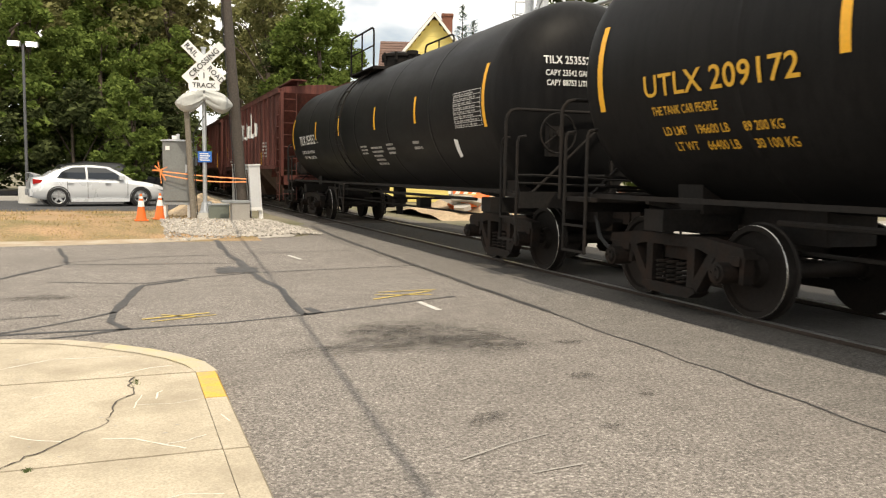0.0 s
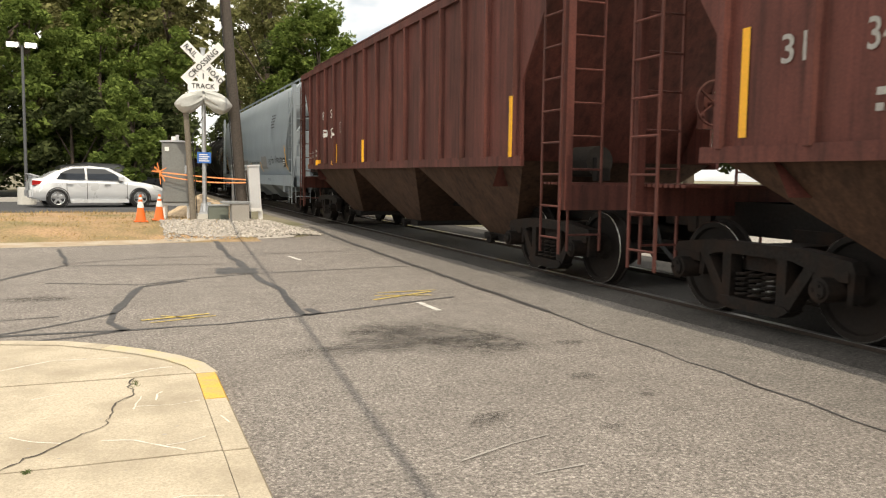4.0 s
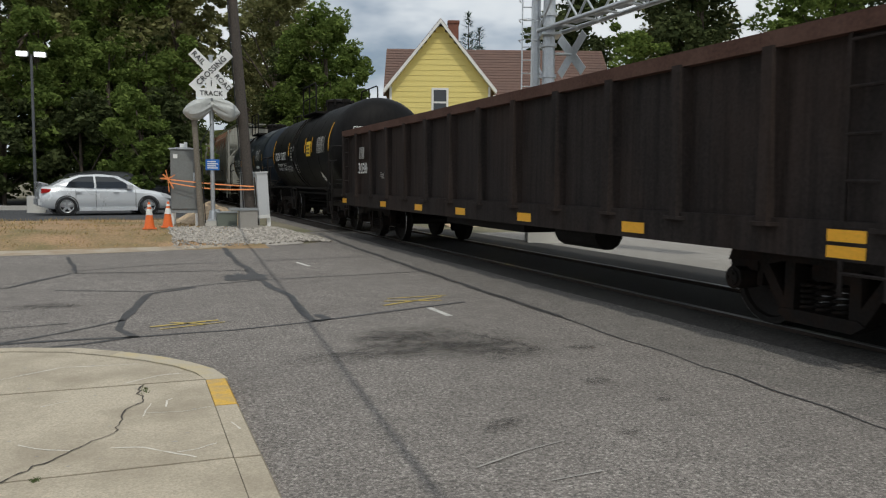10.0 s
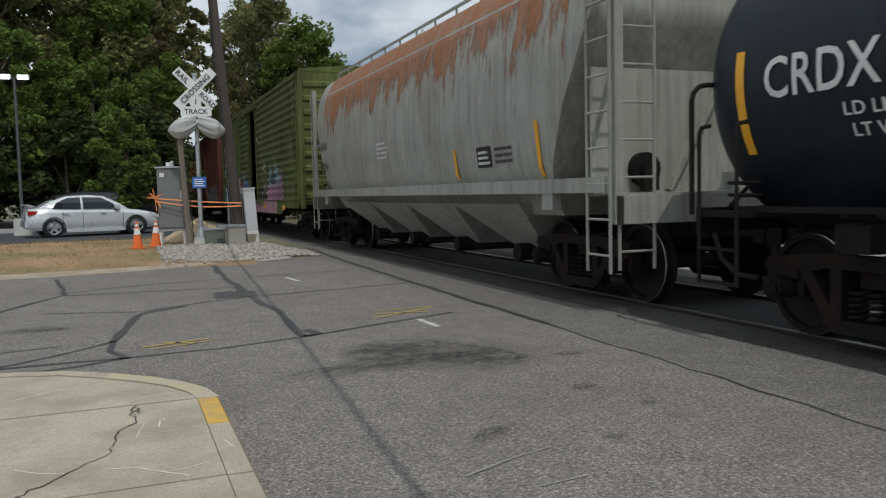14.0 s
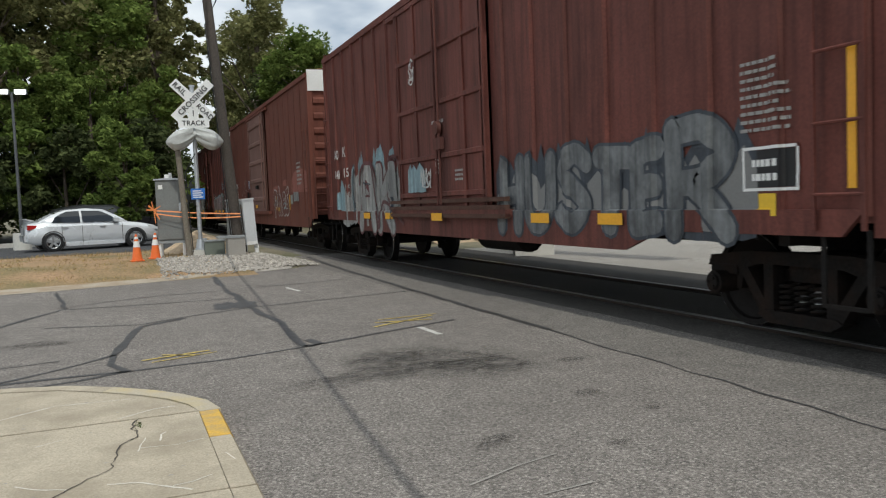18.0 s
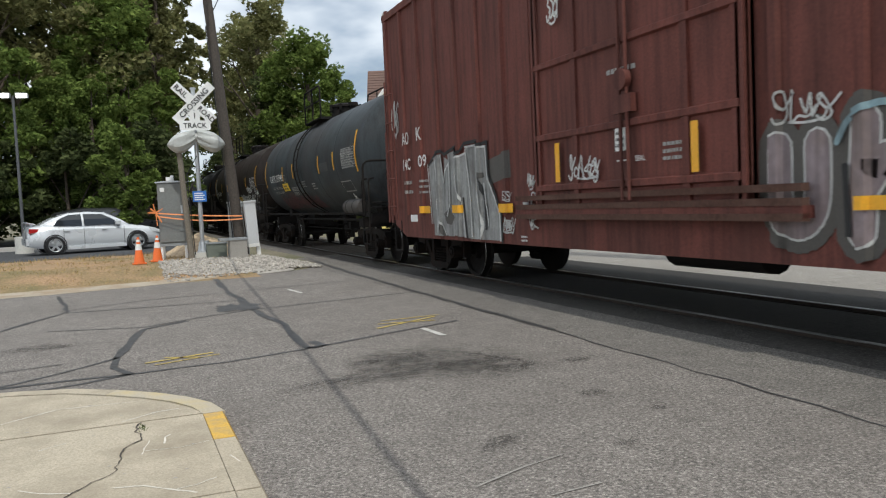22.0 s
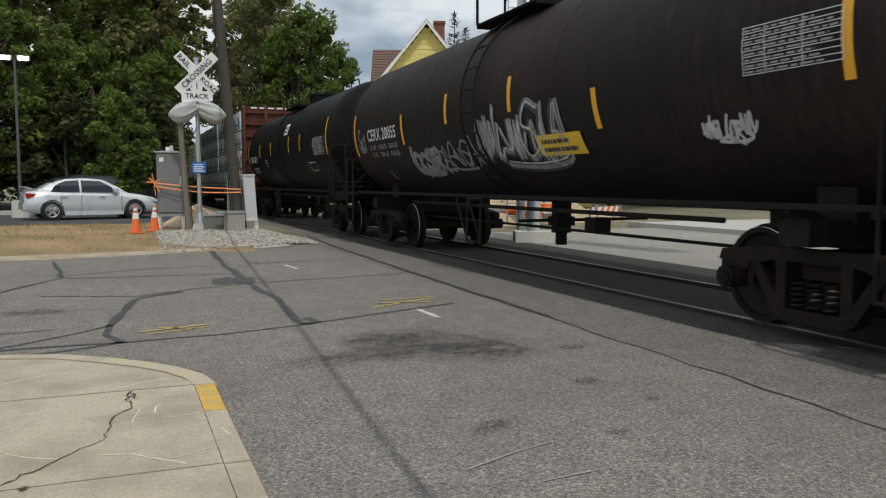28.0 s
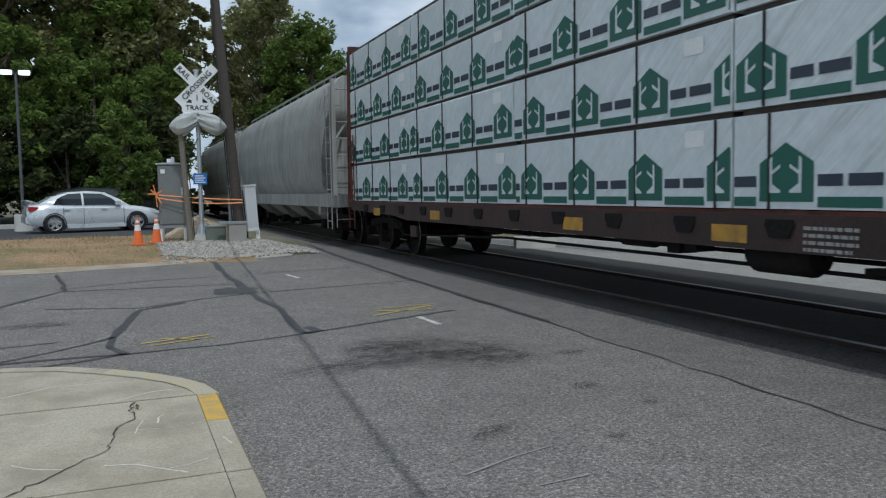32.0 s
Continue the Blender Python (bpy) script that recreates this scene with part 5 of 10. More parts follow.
for ms, x, y, turn, sc in ((DARK_A, 30, 38, 0, 1.0), (GREEN_A, 35, 34, 60, 1.0), (DARK_A, 27, 47, 90, 1.0), (GREEN_A, 40, 28, 200, 0.95), (OLIVE_A, 33, 44, 20, 0.9), (GREEN_A, 44, 21, 100, 1.0), (DARK_A, 47, 12, 0, 1.0), (DARK_A, 41, 38, 10, 1.0), (GREEN_B, 24.5, 37, 10, 0.9)):
    plant(ms, x, y, 0, turn, sc, "dense dark-leaved tree beyond the far street")
for ms, x, y, turn, sc in ((BUSH, 0.3, 36.5, 0, 1.0), (BUSH_DARK, -2.2, 41, 60, 1.0), (BUSH_DARK, -5.5, 41.5, 10, 1.0), (BUSH_DARK, -8.5, 42, 100, 1.0), (BUSH, -6.6, 40.5, 200, 1.1), (BUSH_DARK, 1.2, 41, 40, 1.05), (BUSH_DARK, -11.5, 42, 150, 1.1), (BUSH_DARK, 2.0, 50, 150, 1.1), (BUSH, -9.6, 40.5, 80, 1.0), (BUSH_DARK, 2.2, 58, 150, 1.1), (BUSH_DARK, 10.8, 50, 20, 1.0), (BUSH_DARK, 12.5, 47, 70, 0.9)):
    b = plant(ms, x, y, on(x, y), turn, sc, "dark leafy bush under the trees", "bushes behind the street")
    b.name = "bush"
    b["category"] = "bush"


def conifer(seed, h):
    rnd = random.Random(seed)
    g = G()
    for k in range(2600):
        f = rnd.random() ** 0.7
        z, rr = h * (1 - f), 0.30 * h * f * rnd.uniform(0.3, 1.05)
        lay_ = 0.5 + 0.5 * math.sin(f * 46)
        rr *= 0.6 + 0.4 * lay_
        a = rnd.uniform(0, 6.28)
        p = Vector((rr * math.cos(a), rr * math.sin(a), z))
        o = Vector((math.cos(a), math.sin(a), rnd.uniform(-0.1, 0.5))).normalized() * rnd.uniform(0.3, 0.6)
        s = Vector((-math.sin(a), math.cos(a), 0)) * 0.09
        g.quad(p - s, p + s, p + o)
    cr = g.mesh("crown", smooth=False)
    cr.materials.append(LEAF_PINE)
    tr = recalc(G().cyl((0, 0, -0.2), (0, 0, h), 0.2, 8, 0.02).mesh("trunk"))
    tr.materials.append(BARK)
    return tr, cr


PINE = conifer(31, 15.5)
for x, y, sc in ((25.0, 60.0, 0.95), (26.6, 61.5, 0.90), (23.4, 62.5, 0.86)):
    plant(PINE, x, y, 0, x * 40, sc, "dark blue-green conifer behind the house", "conifers")

# ---- yellow house ----
HT = math.degrees(math.atan2(15.0, 39.8)) * -1 + 1.0
house = thing("house", "yellow clapboard house with a steep gable and brown shingle roof", "house", at=pose(15.0, 39.8, 0, 0, 0, HT))
W2, EZ, PZ = 2.56, 6.35, 9.55
part("wing_wall", G().prism([(-W2, 0), (W2, 0), (W2, EZ + 0.1), (0, PZ - 0.1), (-W2, EZ + 0.1)], "y", 0.03, 4.2), SIDING, house)
k, z = 0, 0.3
while z < PZ - 0.3:
    half_w = W2 if z < EZ else W2 * (PZ - 0.1 - z) / (PZ - EZ - 0.1) - 0.05
    if half_w > 0.15:
        part("clapboard", G().prism([(0.03, z), (-0.022, z), (-0.006, z + 0.272), (0.03, z + 0.272)], "x", -half_w, half_w), SIDING, house)
    z += 0.275
wn_ = part("window", G().box(-0.44, 0.44, -0.06, -0.02, 4.80, 6.28), TRIM, house, "white sash window in the gable")
part("upper_pane", G().box(-0.33, 0.33, -0.07, -0.061, 5.58, 6.17), DARK_GLASS, wn_)
part("lower_pane", G().box(-0.33, 0.33, -0.07, -0.061, 4.90, 5.48), DARK_GLASS, wn_)
part("sill", G().box(-0.50, 0.50, -0.10, -0.02, 4.72, 4.80), TRIM, wn_)
for s in (-1, 1):
    nx, nz = -(PZ - EZ), W2 * s * -1
    a, b = (s * (W2 + 0.30), EZ - 0.32), (0.0, PZ + 0.06)
    part("wing_roof", G().prism([a, b, (0.0, PZ + 0.22), (s * (W2 + 0.38), EZ - 0.22)], "y", -0.38, 5.0), SHINGLE, house)
    part("barge_board", G().prism([(s * (W2 + 0.33), EZ - 0.40), (0.0, PZ - 0.04), (0.0, PZ + 0.17), (s * (W2 + 0.38), EZ - 0.22)], "y", -0.43, -0.382), TRIM, house, "white barge board")
    part("soffit", G().prism([(s * (W2 + 0.30), EZ - 0.36), (s * 0.02, PZ + 0.0), (s * 0.02, PZ + 0.05), (s * (W2 + 0.30), EZ - 0.31)], "y", -0.36, 0.0), TRIM, house)
    part("corner_board", G().box(s * W2 - 0.06, s * W2 + 0.06, -0.035, 0.05, 0, EZ), TRIM, house)
part("main_wall", G().box(-2.75, 9.5, 3.6, 10.4, 0, 6.35), SIDING, house)
z = 0.3
while z < 6.2:
    part("clapboard", G().prism([(3.6, z), (3.552, z), (3.568, z + 0.272), (3.6, z + 0.272)], "x", W2 + 0.02, 9.5), SIDING, house)
    z += 0.275
part("main_roof", G().prism([(3.1, 6.15), (7.0, 9.15), (10.9, 6.15), (10.9, 6.3), (7.0, 9.33), (3.0, 6.28)], "x", -3.1, 9.9), SHINGLE, house)
for j in range(16):
    f = (j + 0.5) / 16
    part("shingle_course", G().prism([(3.04 + 3.92 * f, 6.325 + 3.0 * f), (3.24 + 3.92 * f, 6.475 + 3.0 * f), (3.24 + 3.92 * f, 6.49 + 3.0 * f), (3.04 + 3.92 * f, 6.35 + 3.0 * f)], "x", -3.1, 9.9), SHINGLE, house)
part("gutter", G().box(W2 + 0.3, 9.9, 2.95, 3.08, 6.12, 6.25), TRIM, house)
part("chimney", G().box(0.55, 1.15, 5.2, 5.9, 8.6, 10.75).box(0.50, 1.20, 5.15, 5.95, 10.6, 10.75), BRICK, house)

# ---- cantilever signal beyond the track ----
MX, MY = 9.05, 16.95
can = thing("cantilever_signal", "galvanised cantilever signal mast with ladder and truss arm", "signal mast", at=pose(MX, MY, 0.0, 0, 0, -22))
part("base", G().box(-0.45, 0.45, -0.4, 0.4, -0.05, 0.25), PALE_BLOCK, can)
part("mast", G().cyl((0, 0, 0.2), (0, 0, 8.2), 0.155, 20, 0.13), ALU, can)
part("rear_mast", G().cyl((-0.27, 0.25, 0.2), (-0.27, 0.25, 8.2), 0.10, 14), ALU, can)
for z in (3.2, 3.8, 4.5, 5.2, 6.0, 7.0):
    part("collar", G().cyl((0, 0, z), (0, 0, z + 0.08), 0.185, 18).beam((0, 0, z + 0.04), (-0.27, 0.25, z + 0.04), 0.06), ALU, can)
for x in (-0.62, -0.40):
    part("ladder_stile", G().beam((x, -0.05, 0.4), (x, -0.05, 8.0), 0.045, 0.03), ALU, can)
for j in range(25):
    part("ladder_rung", G().tube([(-0.62, -0.05, 0.6 + 0.3 * j), (-0.40, -0.05, 0.6 + 0.3 * j)], 0.013, 6), ALU, can)
for j in range(8):
    z = 4.6 + 0.45 * j
    part("cage_hoop", G().tube([(-0.66, -0.05, z), (-0.72, -0.35, z), (-0.51, -0.5, z), (-0.30, -0.35, z), (-0.36, -0.05, z)], 0.012, 5), ALU, can)
for j in range(7):
    z0, z1 = 3.6 + 0.6 * j, 4.2 + 0.6 * j
    part("mast_brace", G().beam((0, 0, z0), (-0.27, 0.25, z1), 0.035), ALU, can)
# the arm reaches out along the track side, over the street
AX, AY = math.cos(math.radians(-59)), math.sin(math.radians(-59))


def arm_pt(u, side, z):
    return (AX * u - AY * side, AY * u + AX * side, z + 0.045 * u)


for z in (4.85, 5.75):
    for dy in (-0.3, 0.3):
        part("arm_chord", G().tube([arm_pt(0, dy, z), arm_pt(7.0, dy, z)], 0.05, 10), ALU, can)
for j in range(10):
    ua, ub = 0.7 * j, 0.7 * (j + 1)
    za, zb = (4.85, 5.75) if j % 2 == 0 else (5.75, 4.85)
    for dy in (-0.3, 0.3):
        part("arm_brace", G().tube([arm_pt(ua, dy, za), arm_pt(ub, dy, zb)], 0.026, 6), ALU, can)
    for z in (4.85, 5.75):
        part("arm_tie", G().tube([arm_pt(ua, -0.3, z), arm_pt(ua, 0.3, z)], 0.024, 6), ALU, can)
    part("walk_grating", G().quad(*[arm_pt(u, d, 4.91) for u, d in ((ua + 0.03, -0.22), (ub - 0.03, -0.22), (ub - 0.03, 0.22), (ua + 0.03, 0.22))]), ALU_DULL, can)
part("arm_seat", G().box(-0.2, 0.25, -0.34, 0.34, 4.74, 4.80).box(-0.2, 0.25, -0.34, 0.34, 5.80, 5.86), ALU, can)
cb = pose(0.55, 0.1, 4.36, 0, 0, -58)
for ang in (45, -45):
    part("crossbuck_blade", G().box(-0.61, 0.61, -0.010, 0.002, -0.115, 0.115), ALU, can, "back of a crossbuck blade", cb @ pose(0, -0.014 * (ang > 0), 0, 0, ang, 0))
part("crossbuck_bracket", G().tube([(0.1, 0.0, 4.36), (0.55, 0.1, 4.36)], 0.03, 6), ALU, can)
lt = part("light_arm", G().tube([(0.1, 0, 3.45), (1.1, -0.1, 3.75)], 0.03, 6), ALU, can)
for x, z in ((0.75, 3.62), (1.15, 3.74)):
    part("light_hood", G().cyl((x, -0.2, z), (x, 0.12, z), 0.16, 16), BLACK, lt)
    part("light_cap", G().cyl((x, 0.12, z + 0.1), (x, 0.2, z + 0.1), 0.10, 12), WHITE, lt)

# ---- works beyond the track: soil bank, broken concrete, striped barriers ----
bank = G()
nx_, ny_ = 44, 16
for j in range(ny_ + 1):
    for i in range(nx_ + 1):
        u, v = i / nx_, j / ny_
        x, y = 9.3 + 9.5 * u, 23.5 + 6.5 * v + 2.0 * u
        h = 1.25 * math.sin(math.pi * min(1, max(0, v))) * (0.6 + 0.6 * abs(noise.noise((u * 5, v * 3, 2)))) * math.sin(math.pi * min(1, 0.08 + u * 0.9))
        bank.v.append((x, y, -0.05 + h))
bank.f = [(j * (nx_ + 1) + i, j * (nx_ + 1) + i + 1, (j + 1) * (nx_ + 1) + i + 1, (j + 1) * (nx_ + 1) + i) for j in range(ny_) for i in range(nx_)]
tagged(part("soil_bank", bank, RUBBLE), "bank of dug tan soil beside the track", "soil bank")
r3 = random.Random(8)
for i in range(16):
    x, y = r3.uniform(9.6, 13.5), r3.uniform(22.2, 25.5)
    s = r3.uniform(0.25, 0.7)
    pts = [(s * (1 + 0.3 * r3.uniform(-1, 1)) * math.cos(a), s * 0.7 * (1 + 0.3 * r3.uniform(-1, 1)) * math.sin(a)) for a in [2 * math.pi * q / 6 for q in range(6)]]
    o = part("concrete_slab_piece", G().prism(pts, "z", 0, 0.14), CONCRETE_FAR if i % 3 else CONE, at=pose(x, y, 0.25 + 0.35 * r3.random(), r3.uniform(-25, 25), r3.uniform(-25, 25), r3.uniform(0, 360)))
    tagged(o, "broken pale concrete slab piece on soil" if i % 3 else "crushed orange plastic barrier piece on soil", "rubble", "rubble beyond the track")


def barricade(x, y, turn):
    b = thing("barricade", "folding barricade with orange and white stripes", "barricade", "barricades beyond the track", pose(x, y, 0.0, 0, 0, turn))
    for s in (-1, 1):
        part("leg", G().beam((s * 0.8, -0.2, 0), (s * 0.8, 0, 1.0), 0.05).beam((s * 0.8, 0.2, 0), (s * 0.8, 0, 1.0), 0.05), ALU_DULL, b)
    for z in (0.45, 0.85):
        bd = part("board", G().box(-0.95, 0.95, -0.05, -0.02, z - 0.1, z + 0.1), WHITE, b)
        for q in range(5):
            u = -0.85 + 0.38 * q
            part("stripe", G().prism([(u, z - 0.1), (u + 0.17, z - 0.1), (u + 0.30, z + 0.1), (u + 0.13, z + 0.1)], "y", -0.058, -0.051), CONE, bd)


barricade(11.6, 27.0, 15)
barricade(13.8, 26.6, -10)
barricade(16.0, 24.5, 25)


# ---- the train ----



def run(t):
    """Metres that the train has gone at t seconds."""
    q = t / 32
    return 294.409 * q - 15.388 * q ** 2 + 85.223 * q ** 3 - 55.172 * q ** 4


CARS = []


def rail_car(name, label, category, front, rear):
    """A car between its two coupling planes; the near side is -x, the leading end -y."""
    ob = thing(name, label, category, "cars of the freight train", pose(TRACK_X, (front + rear) / 2, RAIL_Z))
    half = (rear - front) / 2
    CARS.append([ob, (front + rear) / 2, []])
    return ob, half


def flat_side(w):
    return lambda y, z: -w


class Side:
    """The outer face of a boxcar side: flat sheet with upright posts and lengthwise ribs standing proud."""

    def __init__(self, w, posts=(), ribs=(), ribbed=(9, -9), sill=1.16, inset=0.02, proud=0.047, foot=0.072, top=0.042):
        self.w, self.posts, self.ribs, self.ribbed = w, posts, ribs, ribbed
        self.sill, self.inset, self.proud, self.foot, self.top = sill, inset, proud, foot, top
        self.cuts = [p + d for p in posts for d in (-foot, -top, top, foot)]
        self.zcuts = [z + d for z in ribs for d in (-0.07, -0.025, 0.03, 0.08)] + [sill, sill - 0.012]

    def __call__(self, y, z):
        h = 0.0
        for p in self.posts:
            h = max(h, self.proud * min(1, max(0, (self.foot - abs(y - p)) / (self.foot - self.top))))
        if self.ribbed[0] < y < self.ribbed[1]:
            for p in self.ribs:
                h = max(h, 0.052 * min(1, max(0, (0.0725 - abs(z - p)) / 0.045)))
        if z < self.sill:
            h = max(h, 0.034 * min(1.0, (self.sill - z) / 0.012))
        return -self.w + self.inset - h


def drape(bm, surf):
    """Cuts a flat shape in the (y, z) plane where the side bends."""
    if isinstance(surf, Side) and bm.verts:
        ya, yb = min(v.co.y for v in bm.verts), max(v.co.y for v in bm.verts)
        za, zb = min(v.co.z for v in bm.verts), max(v.co.z for v in bm.verts)
        for no, cuts, a, b in (((0, 1, 0), surf.cuts, ya, yb), ((0, 0, 1), surf.zcuts, za, zb)):
            for c in cuts:
                if a < c < b:
                    bmesh.ops.bisect_plane(bm, geom=bm.verts[:] + bm.edges[:] + bm.faces[:], plane_co=(c * no[0], c * no[1], c * no[2]), plane_no=no)


def round_side(r, zc):
    return lambda y, z: -math.sqrt(max(0.0004, r * r - (z - zc) ** 2))


def lay(me_or_polys, y0, z0, surf, off, name, material, parent, label=""):
    """Lays flat shapes, given as (u, v) from a corner, on a car's near side; u runs towards the leading end."""
    g = G()
    draped = isinstance(surf, Side)
    for k, poly in enumerate(me_or_polys):
        lift = 0.0011 * (k % 6)
        if draped:
            g.quad(*[(-lift, y0 - u, z0 + v) for u, v in poly])
        else:
            g.quad(*[(surf(y0 - u, z0 + v) - off - lift, y0 - u, z0 + v) for u, v in poly])
    me = g.mesh(name, smooth=False)
    if draped:
        bm = bmesh.new()
        bm.from_mesh(me)
        drape(bm, surf)
        for v in bm.verts:
            v.co.x += surf(v.co.y, v.co.z) - off
        bm.to_mesh(me)
        bm.free()
    return part(name, me, material, parent, label)


def patch(y0, y1, z0, z1, surf, name, material, parent, label="", off=0.008, n=5):
    zs = [z0 + (z1 - z0) * i / n for i in range(n + 1)]
    polys = [[(0, a - z0), (y1 - y0, a - z0), (y1 - y0, b - z0), (0, b - z0)] for a, b in zip(zs, zs[1:])]
    g = G()
    if isinstance(surf, Side):
        return lay([[(0, 0), (y1 - y0, 0), (y1 - y0, z1 - z0), (0, z1 - z0)]], y1, z0, surf, off, name, material, parent, label)
    for poly in polys:
        g.quad(*[(surf(y1 - u, z0 + v) - off, y1 - u, z0 + v) for u, v in poly])
    return part(name, g.mesh(name, smooth=False), material, parent, label)


def skew_patch(corners, surf, name, material, parent, label="", off=0.008, n=6):
    """A four-cornered sheet (y, z) laid on a curved side."""
    (a, b, c, d), g = corners, G()
    for i in range(n):
        f0, f1 = i / n, (i + 1) / n
        row = []
        for f in (f0, f1):
            row.append([(a[0] + (d[0] - a[0]) * f, a[1] + (d[1] - a[1]) * f), (b[0] + (c[0] - b[0]) * f, b[1] + (c[1] - b[1]) * f)])
        g.quad(*[(surf(y, z) - off, y, z) for y, z in (row[0][0], row[0][1], row[1][1], row[1][0])])
    return part(name, g.mesh(name, smooth=False), material, parent, label)


def bars(y0, z0, width, rows, row_h, surf, material, parent, seed=1, off=0.010, name="small_lettering", fat=0.5):
    rnd, polys = random.Random(seed), []
    for k in range(rows):
        u, top = 0.0, -k * row_h
        end = width * rnd.uniform(0.7, 1.0)
        while u < end:
            w = min(rnd.uniform(0.04, 0.15) * width, end - u)
            polys.append([(u, top), (u + w, top), (u + w, top + row_h * fat), (u, top + row_h * fat)])
            u += w + width * 0.028
    return lay(polys, y0, z0, surf, off, name, material, parent)


def strokes(lines, width, y0, z0, surf, material, parent, off=0.012, name="spray_line"):
    """Hand-drawn lines of (u, v) points."""
    polys = []
    for line in lines:
        for (a, b), (c, d) in zip(line, line[1:]):
            n = max(1, int(abs(d - b) / 0.15))
            for i in range(n):
                p0, p1 = (a + (c - a) * i / n, b + (d - b) * i / n), (a + (c - a) * (i + 1) / n, b + (d - b) * (i + 1) / n)
                dx, dy = p1[0] - p0[0], p1[1] - p0[1]
                l = math.hypot(dx, dy) or 1
                ex, ey = dx / l * width * 0.3, dy / l * width * 0.3
                sx, sy = -dy / l * width / 2, dx / l * width / 2
                polys.append([(p0[0] - ex + sx, p0[1] - ey + sy), (p0[0] - ex - sx, p0[1] - ey - sy), (p1[0] + ex - sx, p1[1] + ey - sy), (p1[0] + ex + sx, p1[1] + ey + sy)])
    return tagged(lay(polys, y0, z0, surf, off, name, material, parent), kind="stuff")


def curve(pts, n=5):
    """A smooth line through the points."""
    ps, out = [pts[0]] + list(pts) + [pts[-1]], []
    for a, b, c, d in zip(ps, ps[1:], ps[2:], ps[3:]):
        for i in range(n):
            f = i / n
            out.append(tuple(0.5 * (2 * b[k] + (c[k] - a[k]) * f + (2 * a[k] - 5 * b[k] + 4 * c[k] - d[k]) * f * f + (3 * b[k] - a[k] - 3 * c[k] + d[k]) * f ** 3) for k in (0, 1)))
    return out + [pts[-1]]


PEN = [  # loops, hooks, arches and slashes of a quick pen, each in a unit box
    [(0.0, 0.2), (0.15, 0.95), (0.45, 0.3), (0.6, 0.0), (0.8, 0.9), (1.0, 0.3)],
    [(0.9, 0.85), (0.4, 1.0), (0.1, 0.6), (0.6, 0.45), (0.8, 0.15), (0.3, -0.05), (0.0, 0.2)],
    [(0.1, 1.0), (0.15, 0.0), (0.5, 0.15), (0.9, 0.1), (1.15, 0.4)],
    [(0.8, 0.5), (0.4, 0.75), (0.1, 0.4), (0.4, 0.0), (0.85, 0.3), (0.8, 0.9), (0.9, -0.1)],
    [(0.0, 0.0), (0.35, 1.0), (0.6, 0.55), (0.9, 0.0), (0.5, 0.35), (0.1, 0.4)],
    [(0.1, 0.0), (0.1, 0.9), (0.6, 1.0), (0.7, 0.6), (0.2, 0.5), (0.9, -0.15)],
    [(0.9, 0.9), (0.5, 0.3), (0.1, 0.8), (0.3, 1.0), (0.7, 0.1), (0.4, -0.25), (0.1, 0.0)],
    [(0.0, 0.3), (0.12, 1.0), (0.25, 0.1), (0.42, 0.95), (0.5, 0.0), (0.72, 1.05), (0.8, 0.15), (1.1, 0.6)],
    [(0.0, 0.9), (0.4, 0.1), (0.5, 1.1), (0.75, -0.1), (1.1, 1.0)],
    [(0.2, 1.1), (0.0, 0.3), (0.5, 0.0), (0.9, 0.6), (0.5, 0.8), (0.35, 0.2), (1.2, -0.15)],
]


def scrawl(seed, width, height, count):
    """A tag that cannot be read: joined loops and hooks leaning forward, with one long tail."""
    rnd, lines = random.Random(seed), []
    count = int(count * 1.6)
    for k in range(count):
        u, w = width * k / count, width / count * rnd.uniform(1.2, 2.2)
        h, b = height * rnd.uniform(0.5, 1.0), height * rnd.uniform(0.0, 0.22)
        shape = PEN[(rnd.randrange(len(PEN)) + (7 if k % 3 else 0)) % len(PEN)]
        lines.append(curve([(u + w * x + 0.16 * h * y + rnd.uniform(-0.05, 0.05) * w, b + h * y) for x, y in shape], 4))
    tail = [(width * 0.30, height * 0.04), (width * 0.62, -height * 0.02), (width * 0.95, height * 0.05), (width * 1.02, height * 0.28)]
    return lines + [curve(tail, 4)]


def ring(cx, cy, rx, ry, a0=0.0, a1=360.0, n=14):
    return [(cx + rx * math.cos(math.radians(a0 + (a1 - a0) * i / n)), cy + ry * math.sin(math.radians(a0 + (a1 - a0) * i / n))) for i in range(n + 1)]


